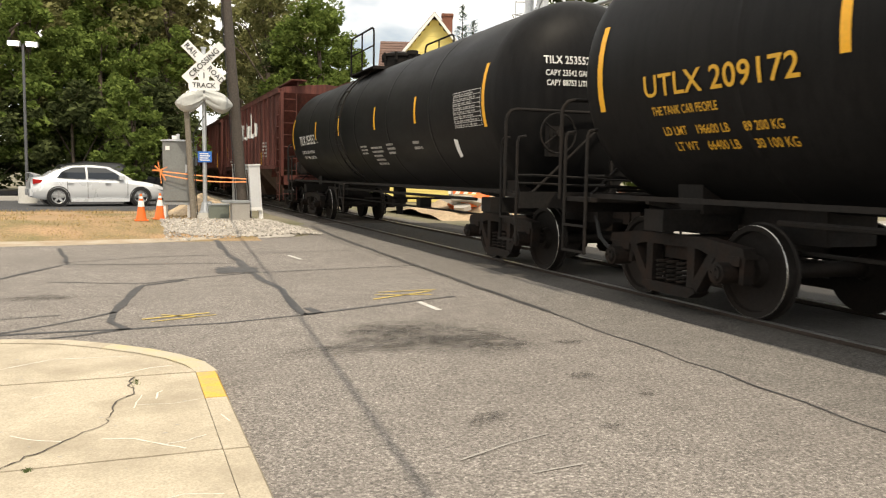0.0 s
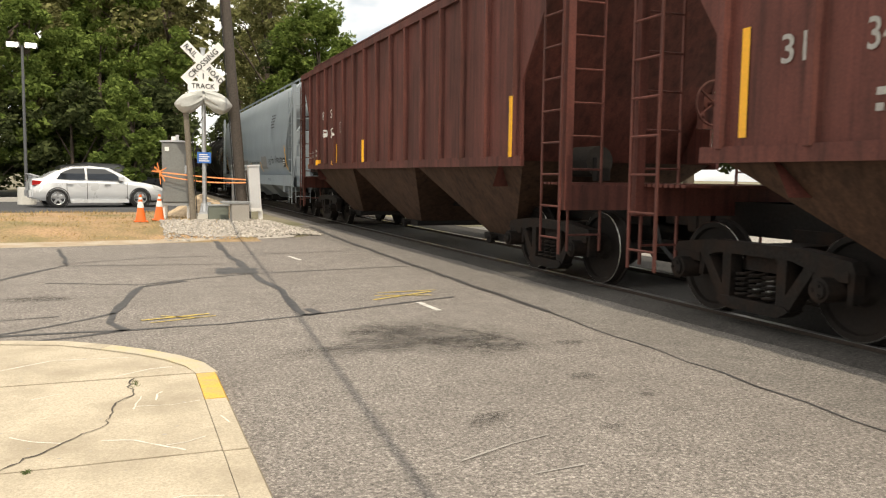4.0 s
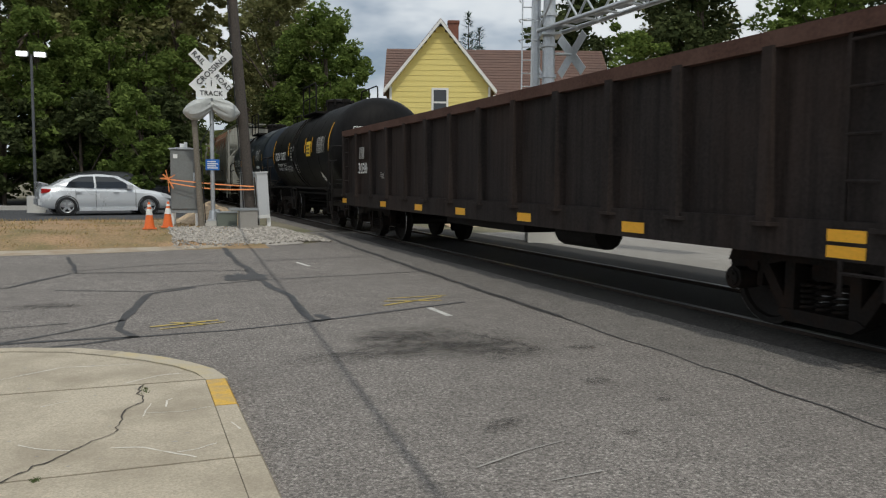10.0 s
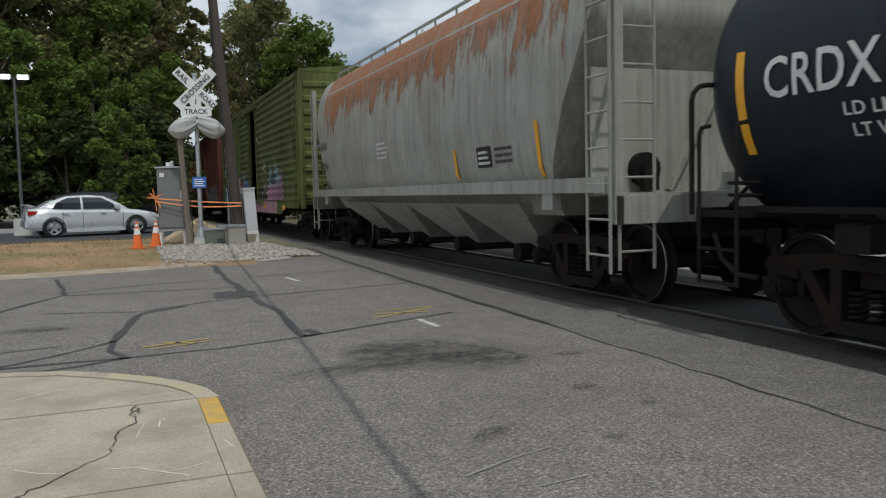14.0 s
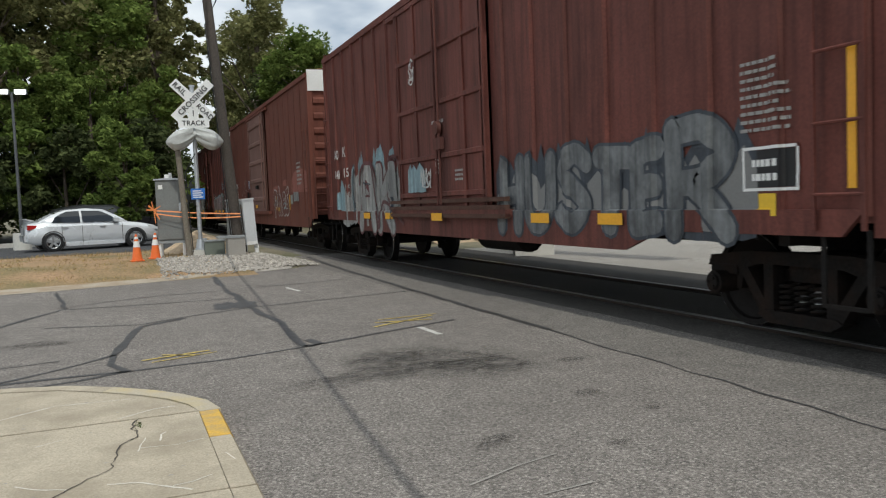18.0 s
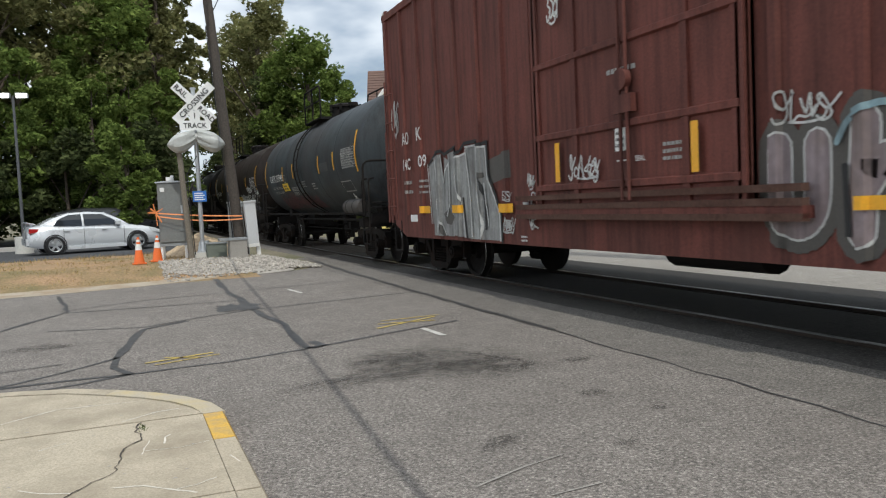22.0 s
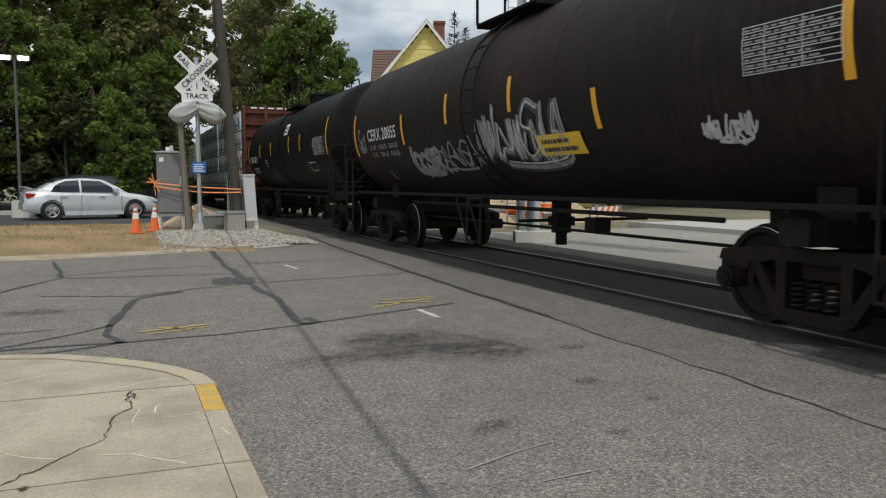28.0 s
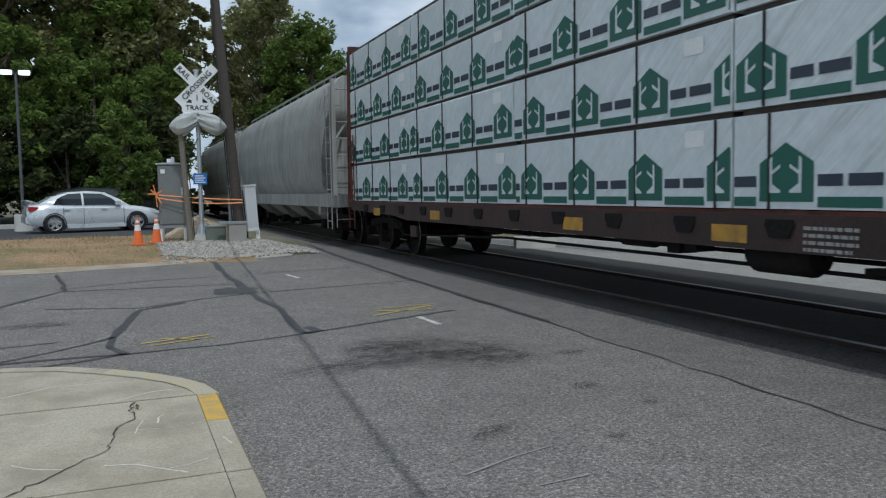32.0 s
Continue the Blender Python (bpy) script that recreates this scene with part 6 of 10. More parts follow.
GLYPHS = {
    "V": [[(0.0, 1.0), (0.42, 0.0), (0.62, 0.1), (1.0, 1.0)]],
    "R": [[(0.05, 0.0), (0.0, 1.0)], curve([(0.0, 0.98), (0.6, 1.0), (0.95, 0.75), (0.6, 0.5), (0.1, 0.46)]), curve([(0.35, 0.46), (0.7, 0.25), (1.0, 0.0)])],
    "H": [[(0.0, 0.0), (0.05, 1.0)], [(0.95, 0.0), (1.0, 1.0)], [(0.0, 0.48), (1.0, 0.52)]],
    "O": [ring(0.5, 0.5, 0.5, 0.5)],
    "E": [[(1.0, 1.0), (0.0, 0.95), (0.05, 0.0), (1.0, 0.05)], [(0.0, 0.5), (0.85, 0.52)]],
    "U": [curve([(0.0, 1.0), (0.05, 0.2), (0.5, 0.0), (0.95, 0.25), (1.0, 1.0)])],
    "S": [curve([(1.0, 0.85), (0.5, 1.0), (0.05, 0.75), (0.5, 0.5), (0.95, 0.25), (0.5, 0.0), (0.0, 0.15)])],
    "T": [[(0.0, 1.0), (1.0, 0.95)], [(0.5, 0.97), (0.45, 0.0)]],
    "C": [curve([(1.0, 0.9), (0.4, 1.0), (0.0, 0.5), (0.4, 0.0), (1.0, 0.1)])],
    "A": [[(0.0, 0.0), (0.35, 1.0), (0.65, 1.0), (1.0, 0.0)], [(0.15, 0.4), (0.85, 0.4)]],
    "K": [[(0.0, 0.0), (0.0, 1.0)], curve([(1.0, 1.0), (0.5, 0.75), (0.1, 0.5)]), curve([(0.25, 0.55), (0.6, 0.25), (1.0, 0.0)])],
    "p": [[(0.15, -0.1), (0.2, 0.95)], curve([(0.0, 0.55), (0.3, 0.9), (0.85, 0.85), (0.8, 0.45), (0.25, 0.4)])],
    "h": [[(0.1, 0.0), (0.2, 1.0)], curve([(0.15, 0.4), (0.5, 0.65), (0.8, 0.5), (0.9, 0.0)])],
    "e": [curve([(0.15, 0.4), (0.8, 0.5), (0.7, 0.85), (0.25, 0.8), (0.05, 0.35), (0.35, 0.0), (0.95, 0.1)])],
    "s": [curve([(0.95, 1.0), (0.3, 0.85), (0.25, 0.6), (0.75, 0.45), (0.8, 0.1), (0.1, 0.0)])],
}


def brush(lines, width, y0, z0, surf, material, parent, off, name):
    """Broad sprayed lines with round ends and joints."""
    polys = []
    for line in lines:
        for k, (a, b) in enumerate(line):
            polys.append([(a + width / 2 * math.cos(math.pi * (i + 0.5) / 5), b + width / 2 * math.sin(math.pi * (i + 0.5) / 5)) for i in range(10)])
            if k:
                c, d = line[k - 1]
                l = math.hypot(a - c, b - d) or 1
                sx, sy = -(b - d) / l * width / 2, (a - c) / l * width / 2
                n = max(1, int(abs(b - d) / 0.2))
                for i in range(n):
                    p, q = (c + (a - c) * i / n, d + (b - d) * i / n), (c + (a - c) * (i + 1) / n, d + (b - d) * (i + 1) / n)
                    polys.append([(p[0] + sx, p[1] + sy), (p[0] - sx, p[1] - sy), (q[0] - sx, q[1] - sy), (q[0] + sx, q[1] + sy)])
    g = G()
    for k, poly in enumerate(polys):
        g.quad(*[(-0.0003 * (k % 9), y0 - u, z0 + v) for u, v in poly])
    me = g.mesh(name, smooth=False)
    bm = bmesh.new()
    bm.from_mesh(me)
    drape(bm, surf)
    for v in bm.verts:
        v.co.x += surf(v.co.y, v.co.z) - off
    bm.to_mesh(me)
    bm.free()
    return part(name, me, material, parent, kind="stuff")


def sprayed(letters, surf, car, layers, off=0.008):
    """Large sprayed letters: (character, y of its left and right edge, low and high z); layers from the back: (width, material)."""
    lines = []
    y0 = letters[0][1]
    for ch, a, b, lo, hi in letters:
        lines += [[(y0 - a + (a - b) * u, lo + (hi - lo) * v) for u, v in line] for line in GLYPHS[ch]]
    for k, (w, m) in enumerate(layers):
        brush(lines, w, y0, 0.0, surf, m, car, off + 0.004 * k, "spray_letters")


def flames(seed, y0, y1, z0, z1, surf, fill, car, off=0.008, low=0.55):
    """Sprayed strips with pointed, uneven tops."""
    rnd, polys, u, w = random.Random(seed), [], 0.0, y0 - y1
    while u < w:
        d = rnd.uniform(0.12, 0.34)
        h, b = (z1 - z0) * rnd.uniform(low, 1.0), rnd.uniform(0, 0.12) * (z1 - z0)
        polys.append([(u - 0.05, b), (u + d * 0.5, b * 0.5), (u + d + 0.05, b), (u + d + 0.03, h * 0.72), (u + d * rnd.uniform(0.3, 0.7), h), (u - 0.03, h * 0.78)])
        u += d
    tagged(lay(polys, y0, z0, surf, off, "spray_fill", fill, car), kind="stuff")


# trucks: made once, shared by all cars
def wheelset_mesh():
    g = G()
    for s in (-1, 1):
        prof = [(s * 0.60, 0.0), (s * 0.60, 0.11), (s * 0.66, 0.14), (s * 0.69, 0.30), (s * 0.67, 0.39), (s * 0.665, 0.475), (s * 0.695, 0.482), (s * 0.705, 0.458),
                (s * 0.80, 0.452), (s * 0.805, 0.445), (s * 0.80, 0.395), (s * 0.765, 0.38), (s * 0.735, 0.28), (s * 0.745, 0.16), (s * 0.82, 0.13), (s * 0.83, 0.0)]
        g.revolve(prof, 36, axis="x")
    g.revolve([(-0.62, 0.085), (0.62, 0.085)], 14, axis="x")
    for s in (-1, 1):
        g.revolve([(s * 0.80, 0.08), (s * 1.10, 0.075)], 12, axis="x")
    me = recalc(g.mesh("wheelset"))
    me.materials.append(WHEEL)
    me.materials.append(TREAD)
    for p in me.polygons:
        r = max(math.hypot(me.vertices[i].co.y, me.vertices[i].co.z) for i in p.vertices)
        low = min(math.hypot(me.vertices[i].co.y, me.vertices[i].co.z) for i in p.vertices)
        p.material_index = 1 if r < 0.4535 and low > 0.44 else 0
    return me


def sideframe_mesh():
    """A cast three-piece side frame seen from the side, with its two windows; local x is thickness."""
    g = G()
    top = [(-1.12, 0.60), (-1.08, 0.70), (-0.55, 0.76), (0.55, 0.76), (1.08, 0.70), (1.12, 0.60), (0.62, 0.60), (0.45, 0.645), (-0.45, 0.645), (-0.62, 0.60)]
    g.prism(top, "x", -0.075, 0.075)
    for s in (-1, 1):
        g.prism([(s * 0.72, 0.61), (s * 0.60, 0.61), (s * 0.30, 0.20), (s * 0.44, 0.20)], "x", -0.07, 0.07)
        g.prism([(s * 0.40, 0.66), (s * 0.29, 0.66), (s * 0.29, 0.20), (s * 0.40, 0.20)], "x", -0.07, 0.07)
        g.prism([(s * 1.10, 0.62), (s * 1.04, 0.62), (s * 1.03, 0.36), (s * 1.09, 0.36)], "x", -0.06, 0.06)
        g.prism([(s * 0.74, 0.62), (s * 0.66, 0.62), (s * 0.69, 0.40), (s * 0.75, 0.40)], "x", -0.06, 0.06)
        g.box(-0.085, 0.085, s * 0.89 - 0.17, s * 0.89 + 0.17, 0.53, 0.62)
    g.prism([(-0.46, 0.20), (-0.34, 0.13), (0.34, 0.13), (0.46, 0.20), (0.40, 0.24), (-0.40, 0.24)], "x", -0.09, 0.09)
    return recalc(g.mesh("side_frame"))


def spring_mesh():
    pts = [(0.075 * math.cos(a), 0.075 * math.sin(a), 0.25 + 0.24 * a / (10 * math.pi)) for a in [math.pi / 4 * i for i in range(41)]]
    return G().tube(pts, 0.016, 4).mesh("spring")


def cap_mesh():
    g = G().cyl((-0.14, 0, 0), (0.1, 0, 0), 0.105, 16).cyl((-0.165, 0, 0), (-0.14, 0, 0), 0.075, 12)
    for k in range(3):
        a = 2 * math.pi * k / 3
        g.cyl((-0.18, 0.045 * math.cos(a), 0.045 * math.sin(a)), (-0.16, 0.045 * math.cos(a), 0.045 * math.sin(a)), 0.016, 6)
    return recalc(g.mesh("bearing_cap"))


WHEELSET, SIDEFRAME, SPRINGS, CAP = wheelset_mesh(), sideframe_mesh(), spring_mesh(), cap_mesh()
for shared in (SIDEFRAME, SPRINGS, CAP):
    shared.materials.append(TRUCK)


def truck(car, y, record):
    base = G().box(-1.0, 1.0, -0.20, 0.20, 0.50, 0.74).box(-0.35, 0.35, -0.3, 0.3, 0.70, 0.86)
    t = part("truck", base, TRUCK, car, "cast steel three-piece truck", pose(0, y, 0))
    for s in (-1, 1):
        part("side_frame", SIDEFRAME, TRUCK, t, at=pose(s * 1.03, 0, 0))
        for dy in (-0.17, 0.0, 0.17):
            part("spring", SPRINGS, TRUCK, t, at=pose(s * 1.03, dy, 0))
        brake = G().beam((-0.9, s * 0.36, 0.42), (0.9, s * 0.36, 0.42), 0.07, 0.12).box(-0.83, -0.70, s * 0.40 - 0.03, s * 0.40 + 0.03, 0.30, 0.58)
        part("brake_beam", brake, TRUCK, t)
        for x in (-1, 1):
            part("bearing_cap", CAP, TRUCK, t, at=pose(x * 1.10, s * 0.89, 0.457, 0, 0, 0 if x < 0 else 180))
        w = part("wheelset", WHEELSET, WHEEL, t, at=pose(0, s * 0.89, 0.457))
        record.append((w, s * 0.89, y + s * 0.89))
    return t


def couplers(car, half, h=0.86):
    for s in (-1, 1):
        g = G().beam((0, s * (half - 0.75), h), (0, s * (half - 0.16), h), 0.14, 0.16)
        g.prism([(-0.14, s * (half - 0.2)), (0.13, s * (half - 0.2)), (0.16, s * (half + 0.02)), (0.04, s * (half + 0.06)), (-0.16, s * (half - 0.02))], "z", h - 0.14, h + 0.14)
        part("coupler", g, TRUCK, car, "knuckle coupler")
        hose = [(-0.3, s * (half - 0.62), h - 0.05), (-0.34, s * (half - 0.45), h - 0.32), (-0.3, s * (half - 0.25), h - 0.48), (-0.22, s * (half - 0.05), h - 0.50)]
        part("brake_hose", G().tube(hose, 0.028, 6), RUBBER, car, "black rubber brake hose")


def ladder(car, x, y0, y1, z0, z1, n, material, along="y", r=0.014, name="ladder", wide=0.038):
    """Two stiles and n rungs; along y for one on the side, along x for one on an end."""
    ends = [(x, y0), (x, y1)] if along == "y" else [(y0, x), (y1, x)]
    for a, b in ends:
        part(name + "_stile", G().beam((a, b, z0), (a, b, z1), wide, 0.018), material, car)
    for k in range(n):
        z = z0 + (z1 - z0) * (k + 0.5) / n
        part(name + "_rung", G().cyl((*ends[0], z), (*ends[1], z), r, 6), material, car)


def handwheel(car, y, x, z, material, r=0.28):
    n = 18
    ring = [(x + r * math.cos(2 * math.pi * i / n), y, z + r * math.sin(2 * math.pi * i / n)) for i in range(n + 1)]
    hub = part("hand_brake", G().cyl((x, y - 0.05, z), (x, y + 0.12, z), 0.045, 10).box(x - 0.10, x + 0.10, y + 0.08, y + 0.2, z - 0.32, z + 0.12), material, car, "spoked hand brake wheel")
    part("rim", G().tube(ring, 0.016, 6), material, hub)
    for k in range(5):
        a = 2 * math.pi * k / 5
        part("spoke", G().beam((x, y, z), (x + r * math.cos(a), y, z + r * math.sin(a)), 0.03, 0.014), material, hub)


def sill_steps(car, x, ya, yb, z0, z1, material, treads=1):
    for y in (ya, yb):
        part("step_hanger", G().beam((x, y, z0), (x, y, z1), 0.045, 0.015), material, car)
    for k in range(treads):
        part("step_tread", G().beam((x, ya, z0 + 0.01 + 0.3 * k), (x, yb, z0 + 0.01 + 0.3 * k), 0.035, 0.03), material, car)


def fit_text(body, y0, y1, z0, cap, surf, material, parent, off=0.012, name="reporting_mark", curved=True, bold=0.012):
    """Lettering from y0 to y1 (towards the leading end), its capitals cap metres high."""
    me = text_mesh(body, 1.0, bold)
    xs_, ys_ = [v.co.x for v in me.vertices], [v.co.y for v in me.vertices]
    x0, x1, b, t = min(xs_), max(xs_), min(ys_), max(ys_)
    bm = bmesh.new()
    bm.from_mesh(me)
    for v in bm.verts:
        v.co.x, v.co.y = (v.co.x - x0) / (x1 - x0) * (y0 - y1), (v.co.y - b) / (t - b) * cap
    if curved:
        for k in range(1, 6):
            bmesh.ops.bisect_plane(bm, geom=bm.verts[:] + bm.edges[:] + bm.faces[:], plane_co=(0, cap * k / 6, 0), plane_no=(0, 1, 0))
    for v in bm.verts:
        u, w = v.co.x, v.co.y
        v.co = (0, y0 - u, z0 + w)
    drape(bm, surf)
    for v in bm.verts:
        v.co.x = surf(v.co.y, v.co.z) - off
    bm.to_mesh(me)
    bm.free()
    me.name = name
    me.materials.clear()
    return part(name, me, material, parent)


def rows(y0, y1, ztop, zlow, n, surf, material, parent, seed=1, off=0.010, name="small_lettering", fat=0.5):
    h = (ztop - zlow) / n
    return bars(y0, ztop - h * 0.8, y0 - y1, n, h, surf, material, parent, seed, off, name, fat)


def stripe(y, z0, z1, surf, car, wide=0.1, off=0.007):
    patch(y - wide / 2, y + wide / 2, z0, z1, surf, "reflector", REFLECT, car, off=off, n=6)


def placard(y0, y1, z0, z1, surf, material, ink, car, seed=1, off=0.008, label="", n=2):
    p = patch(y1, y0, z0, z1, surf, "placard", material, car, label, off=off, n=4)
    w, h = y0 - y1, z1 - z0
    rows(y0 - w * 0.12, y1 + w * 0.1, z1 - h * 0.14, z0 + h * 0.1, n, surf, ink, p, seed, off + 0.005, "placard_lettering")


def outline_box(y0, y1, z0, z1, surf, material, car, t=0.022, off=0.010):
    w, h = y0 - y1, z1 - z0
    hs = [[(0, a), (w, a), (w, a + t), (0, a + t)] for a in (0, h - t)]
    vs = [[(a, h * k / 3), (a + t, h * k / 3), (a + t, h * (k + 1) / 3), (a, h * (k + 1) / 3)] for a in (0, w - t) for k in range(3)]
    lay(hs + vs, y0, z0, surf, off, "outline_box", material, car)


def tag(seed, y0, y1, z0, z1, surf, material, car, width=0.035, count=6, off=0.012):
    strokes(scrawl(seed, y0 - y1, z1 - z0, count), width, y0, z0, surf, material, car, off)


def smear(seed, y0, y1, z0, z1, surf, material, car, count, off=0.006):
    """Overspray and wear: many small ragged flecks, dense in the middle and thin at the edges."""
    rnd, polys, w, h = random.Random(seed), [], y0 - y1, z1 - z0
    for k in range(count):
        u = w * rnd.random()
        top = 0.62 + 0.30 * math.sin(u * 2.3 + seed) * math.sin(u * 0.9)
        v = h * min(1.0, max(0.0, rnd.gauss(top * 0.5, 0.20)))
        a, b = rnd.uniform(0.012, 0.06), rnd.uniform(0.010, 0.045)
        polys.append([(u - a * rnd.uniform(0.5, 1), v - b * rnd.random()), (u + a * rnd.uniform(-0.3, 0.6), v - b), (u + a, v + b * rnd.uniform(-0.4, 0.5)), (u + a * rnd.uniform(-0.5, 0.5), v + b)])
    tagged(lay(polys, y0, z0, surf, off, "spray_fill", material, car, "worn dull red spray paint"), kind="stuff")


def panel_grid(y0, y1, z0, z1, surf, car, seed):
    w, h = y0 - y1, z1 - z0
    bits = []
    for k in range(9):
        a = (h - 0.010) * k / 8
        bits.append([(0, a), (w, a), (w, a + 0.007), (0, a + 0.007)])
    for u in (0, w * 0.24, w * 0.62, w - 0.014):
        for k in range(4):
            bits.append([(u, h * k / 4), (u + 0.009, h * k / 4), (u + 0.009, h * (k + 1) / 4), (u, h * (k + 1) / 4)])
    p = lay(bits, y0, z0, surf, 0.010, "data_panel", STENCIL, car, "white ruled data panel")
    rows(y0 - 0.03, y1 + 0.02, z1 - 0.005, z0 + 0.005, 8, surf, STENCIL_DIM, p, seed, 0.014, "panel_lettering", 0.34)


def tank_car(label, front, rear, body, text, span, stripes, panel=None, r=1.48, zc=2.50, paint=STENCIL, seed=1, mid=None, small=(), head_mark=True, reservoir=None):
    """span: (y0, y1, base, cap) of the lettering; stripes from the rear to the front one: (y, z0, z1)."""
    car, half = rail_car("tank_car", label, "tank car", front, rear)
    yr, yf = stripes[0][0], stripes[-1][0]
    sh, y1 = (yr + yf) / 2, (yr - yf) / 2 + 0.16
    ym = sh if mid is None else mid
    g = G()
    dish = [(y1 + 0.70 * math.sin(a), r * math.cos(a) ** 0.75) for a in [math.pi / 2 * i / 10 for i in range(10)]] + [(y1 + 0.70, 0.02)]
    seams = []
    for k in range(7):
        y = -y1 + 2 * y1 * k / 6
        seams += [(y - 0.08, r), (y - 0.015, r), (y - 0.006, r + 0.004), (y + 0.006, r + 0.004), (y + 0.015, r), (y + 0.08, r)] if 0 < k < 6 else [(y, r)]
    prof = [(-a, b) for a, b in reversed(dish)] + [(-y1 + 0.06, r)] + seams[1:-1] + [(y1 - 0.06, r)] + dish
    g.revolve(prof, 72, (0, sh, zc))
    part("tank", g, body, car)
    surf = round_side(r, zc)
    top, under = zc + r, zc - r
    for s in (-1, 1):
        sill = G().box(-0.32, 0.32, min(s * (half - 3.4), s * (half - 0.55)), max(s * (half - 3.4), s * (half - 0.55)), 0.72, 1.08)
        sill.box(-1.32, 1.32, s * (half - 2.1) - 0.16, s * (half - 2.1) + 0.16, 0.80, 1.02)
        part("stub_sill", sill, UNDER, car)
        arc = [(math.sin(a) * (r + 0.015), zc - math.cos(a) * (r + 0.015)) for a in [-0.62 + 1.24 * i / 10 for i in range(11)]]
        part("saddle", G().prism(arc + [(0.85, 0.98), (-0.85, 0.98)], "y", s * (half - 2.1) - 0.2, s * (half - 2.1) + 0.2), UNDER, car)
        part("end_platform", G().box(-1.52, 1.52, min(s * (half - 0.62), s * (half - 1.20)), max(s * (half - 0.62), s * (half - 1.20)), 1.06, 1.11), UNDER, car)
        part("end_beam", G().box(-1.52, 1.52, s * (half - 0.60) - 0.025, s * (half - 0.60) + 0.025, 0.92, 1.14), UNDER, car)
        # a bent pipe rail stands across each end, with a slanting brace; handholds and steps at the corners
        yh = s * (half - (0.98 if s < 0 else 0.55))
        rail = [(-1.55, yh, 1.08), (-1.55, yh, 2.10), (-1.53, yh, 2.18), (-1.47, yh, 2.24), (-1.38, yh, 2.26), (1.38, yh, 2.26), (1.47, yh, 2.24), (1.53, yh, 2.18), (1.55, yh, 2.10), (1.55, yh, 1.08)]
        part("end_rail", G().tube(rail, 0.024, 8), UNDER, car, "bent pipe rail across the end")
        part("rail_brace", G().tube([(-1.15, yh, 1.10), (0.15, yh, 2.24)], 0.02, 6), UNDER, car)
        part("end_stanchion", G().beam((0.15, yh, 1.1), (0.15, yh, 2.26), 0.05, 0.04), UNDER, car)
        for x in (-1.54, 1.54):
            ya, yb = s * (half - 0.64), s * (half - 1.12)
            for y in (ya, yb):
                part("handhold", G().tube([(x, y, 0.46), (x, y, 1.80), (x * 0.985, y, 1.86), (x * 0.92, y, 1.88)], 0.02, 6), UNDER, car)
            for z in (0.48, 0.78):
                part("step_tread", G().beam((x, ya, z), (x, yb, z), 0.05, 0.025), UNDER, car)
        for z in (1.25, 1.36):
            part("brake_conduit", G().tube([(-1.3, s * (half - 1.15), z), (-1.25, s * (half - 0.7), z), (0.4, s * (half - 0.68), z - 0.06)], 0.018, 5), UNDER, car)
    for x in (-1.40, 1.40):
        part("running_rail", G().beam((x, -half + 1.0, 1.13), (x, half - 1.0, 1.13), 0.035, 0.05), UNDER, car, "thin steel running rail along the tank")
        for y in (-half + 2.1, half - 2.1):
            part("rail_bracket", G().beam((x, y, 1.10), (x * 0.72, y, 1.02), 0.06, 0.05), UNDER, car)
    # middle: dome, platform, railing, ladder, outlet
    d = G().revolve([(top - 0.15, 0.42), (top + 0.22, 0.42), (top + 0.24, 0.46), (top + 0.30, 0.46), (top + 0.36, 0.30), (top + 0.38, 0.0)], 24, (0, ym, 0), axis="z")
    dm = part("manway_dome", d, UNDER, car)
    for k in range(8):
        a = 2 * math.pi * k / 8 + 0.2
        part("eye_bolt", G().box(0.46 * math.cos(a) - 0.03, 0.46 * math.cos(a) + 0.03, ym + 0.46 * math.sin(a) - 0.03, ym + 0.46 * math.sin(a) + 0.03, top + 0.14, top + 0.33), UNDER, dm)
    for dy in (-0.85, 0.8):
        part("top_valve", G().cyl((0, ym + dy, top - 0.05), (0, ym + dy, top + 0.22), 0.10, 12).cyl((0, ym + dy, top + 0.2), (0, ym + dy, top + 0.30), 0.14, 12), UNDER, car)
    for s in (-1, 1):
        part("top_platform", G().box(min(s * 0.50, s * 1.0), max(s * 0.50, s * 1.0), ym - 1.0, ym + 1.0, top - 0.15, top - 0.12), UNDER, car)
        hoop = [(s * 1.0, ym - 1.0, top - 0.14), (s * 1.0, ym - 1.0, top + 0.62), (s * 1.0, ym - 0.96, top + 0.72), (s * 1.0, ym - 0.86, top + 0.76), (s * 1.0, ym + 0.86, top + 0.76), (s * 1.0, ym + 0.96, top + 0.72), (s * 1.0, ym + 1.0, top + 0.62), (s * 1.0, ym + 1.0, top - 0.14)]
        part("railing_hoop", G().tube(hoop, 0.024, 8), UNDER, car, "bent pipe railing on top of the tank")
        part("railing_bar", G().tube([(s * 1.0, ym - 1.0, top + 0.34), (s * 1.0, ym + 1.0, top + 0.34)], 0.018, 6), UNDER, car)
        part("railing_post", G().tube([(s * 1.0, ym, top - 0.14), (s * 1.0, ym, top + 0.76)], 0.020, 6), UNDER, car)
    for yy in (-1.0, 1.0):
        part("platform_bearer", G().box(-1.0, 1.0, ym + yy - 0.03, ym + yy + 0.03, top - 0.19, top - 0.12), UNDER, car)
        for x in (-0.7, 0.7):
            part("platform_strut", G().beam((x, ym + yy, top - 0.15), (x, ym + yy, zc + math.sqrt(r * r - x * x) - 0.02), 0.04), UNDER, car)
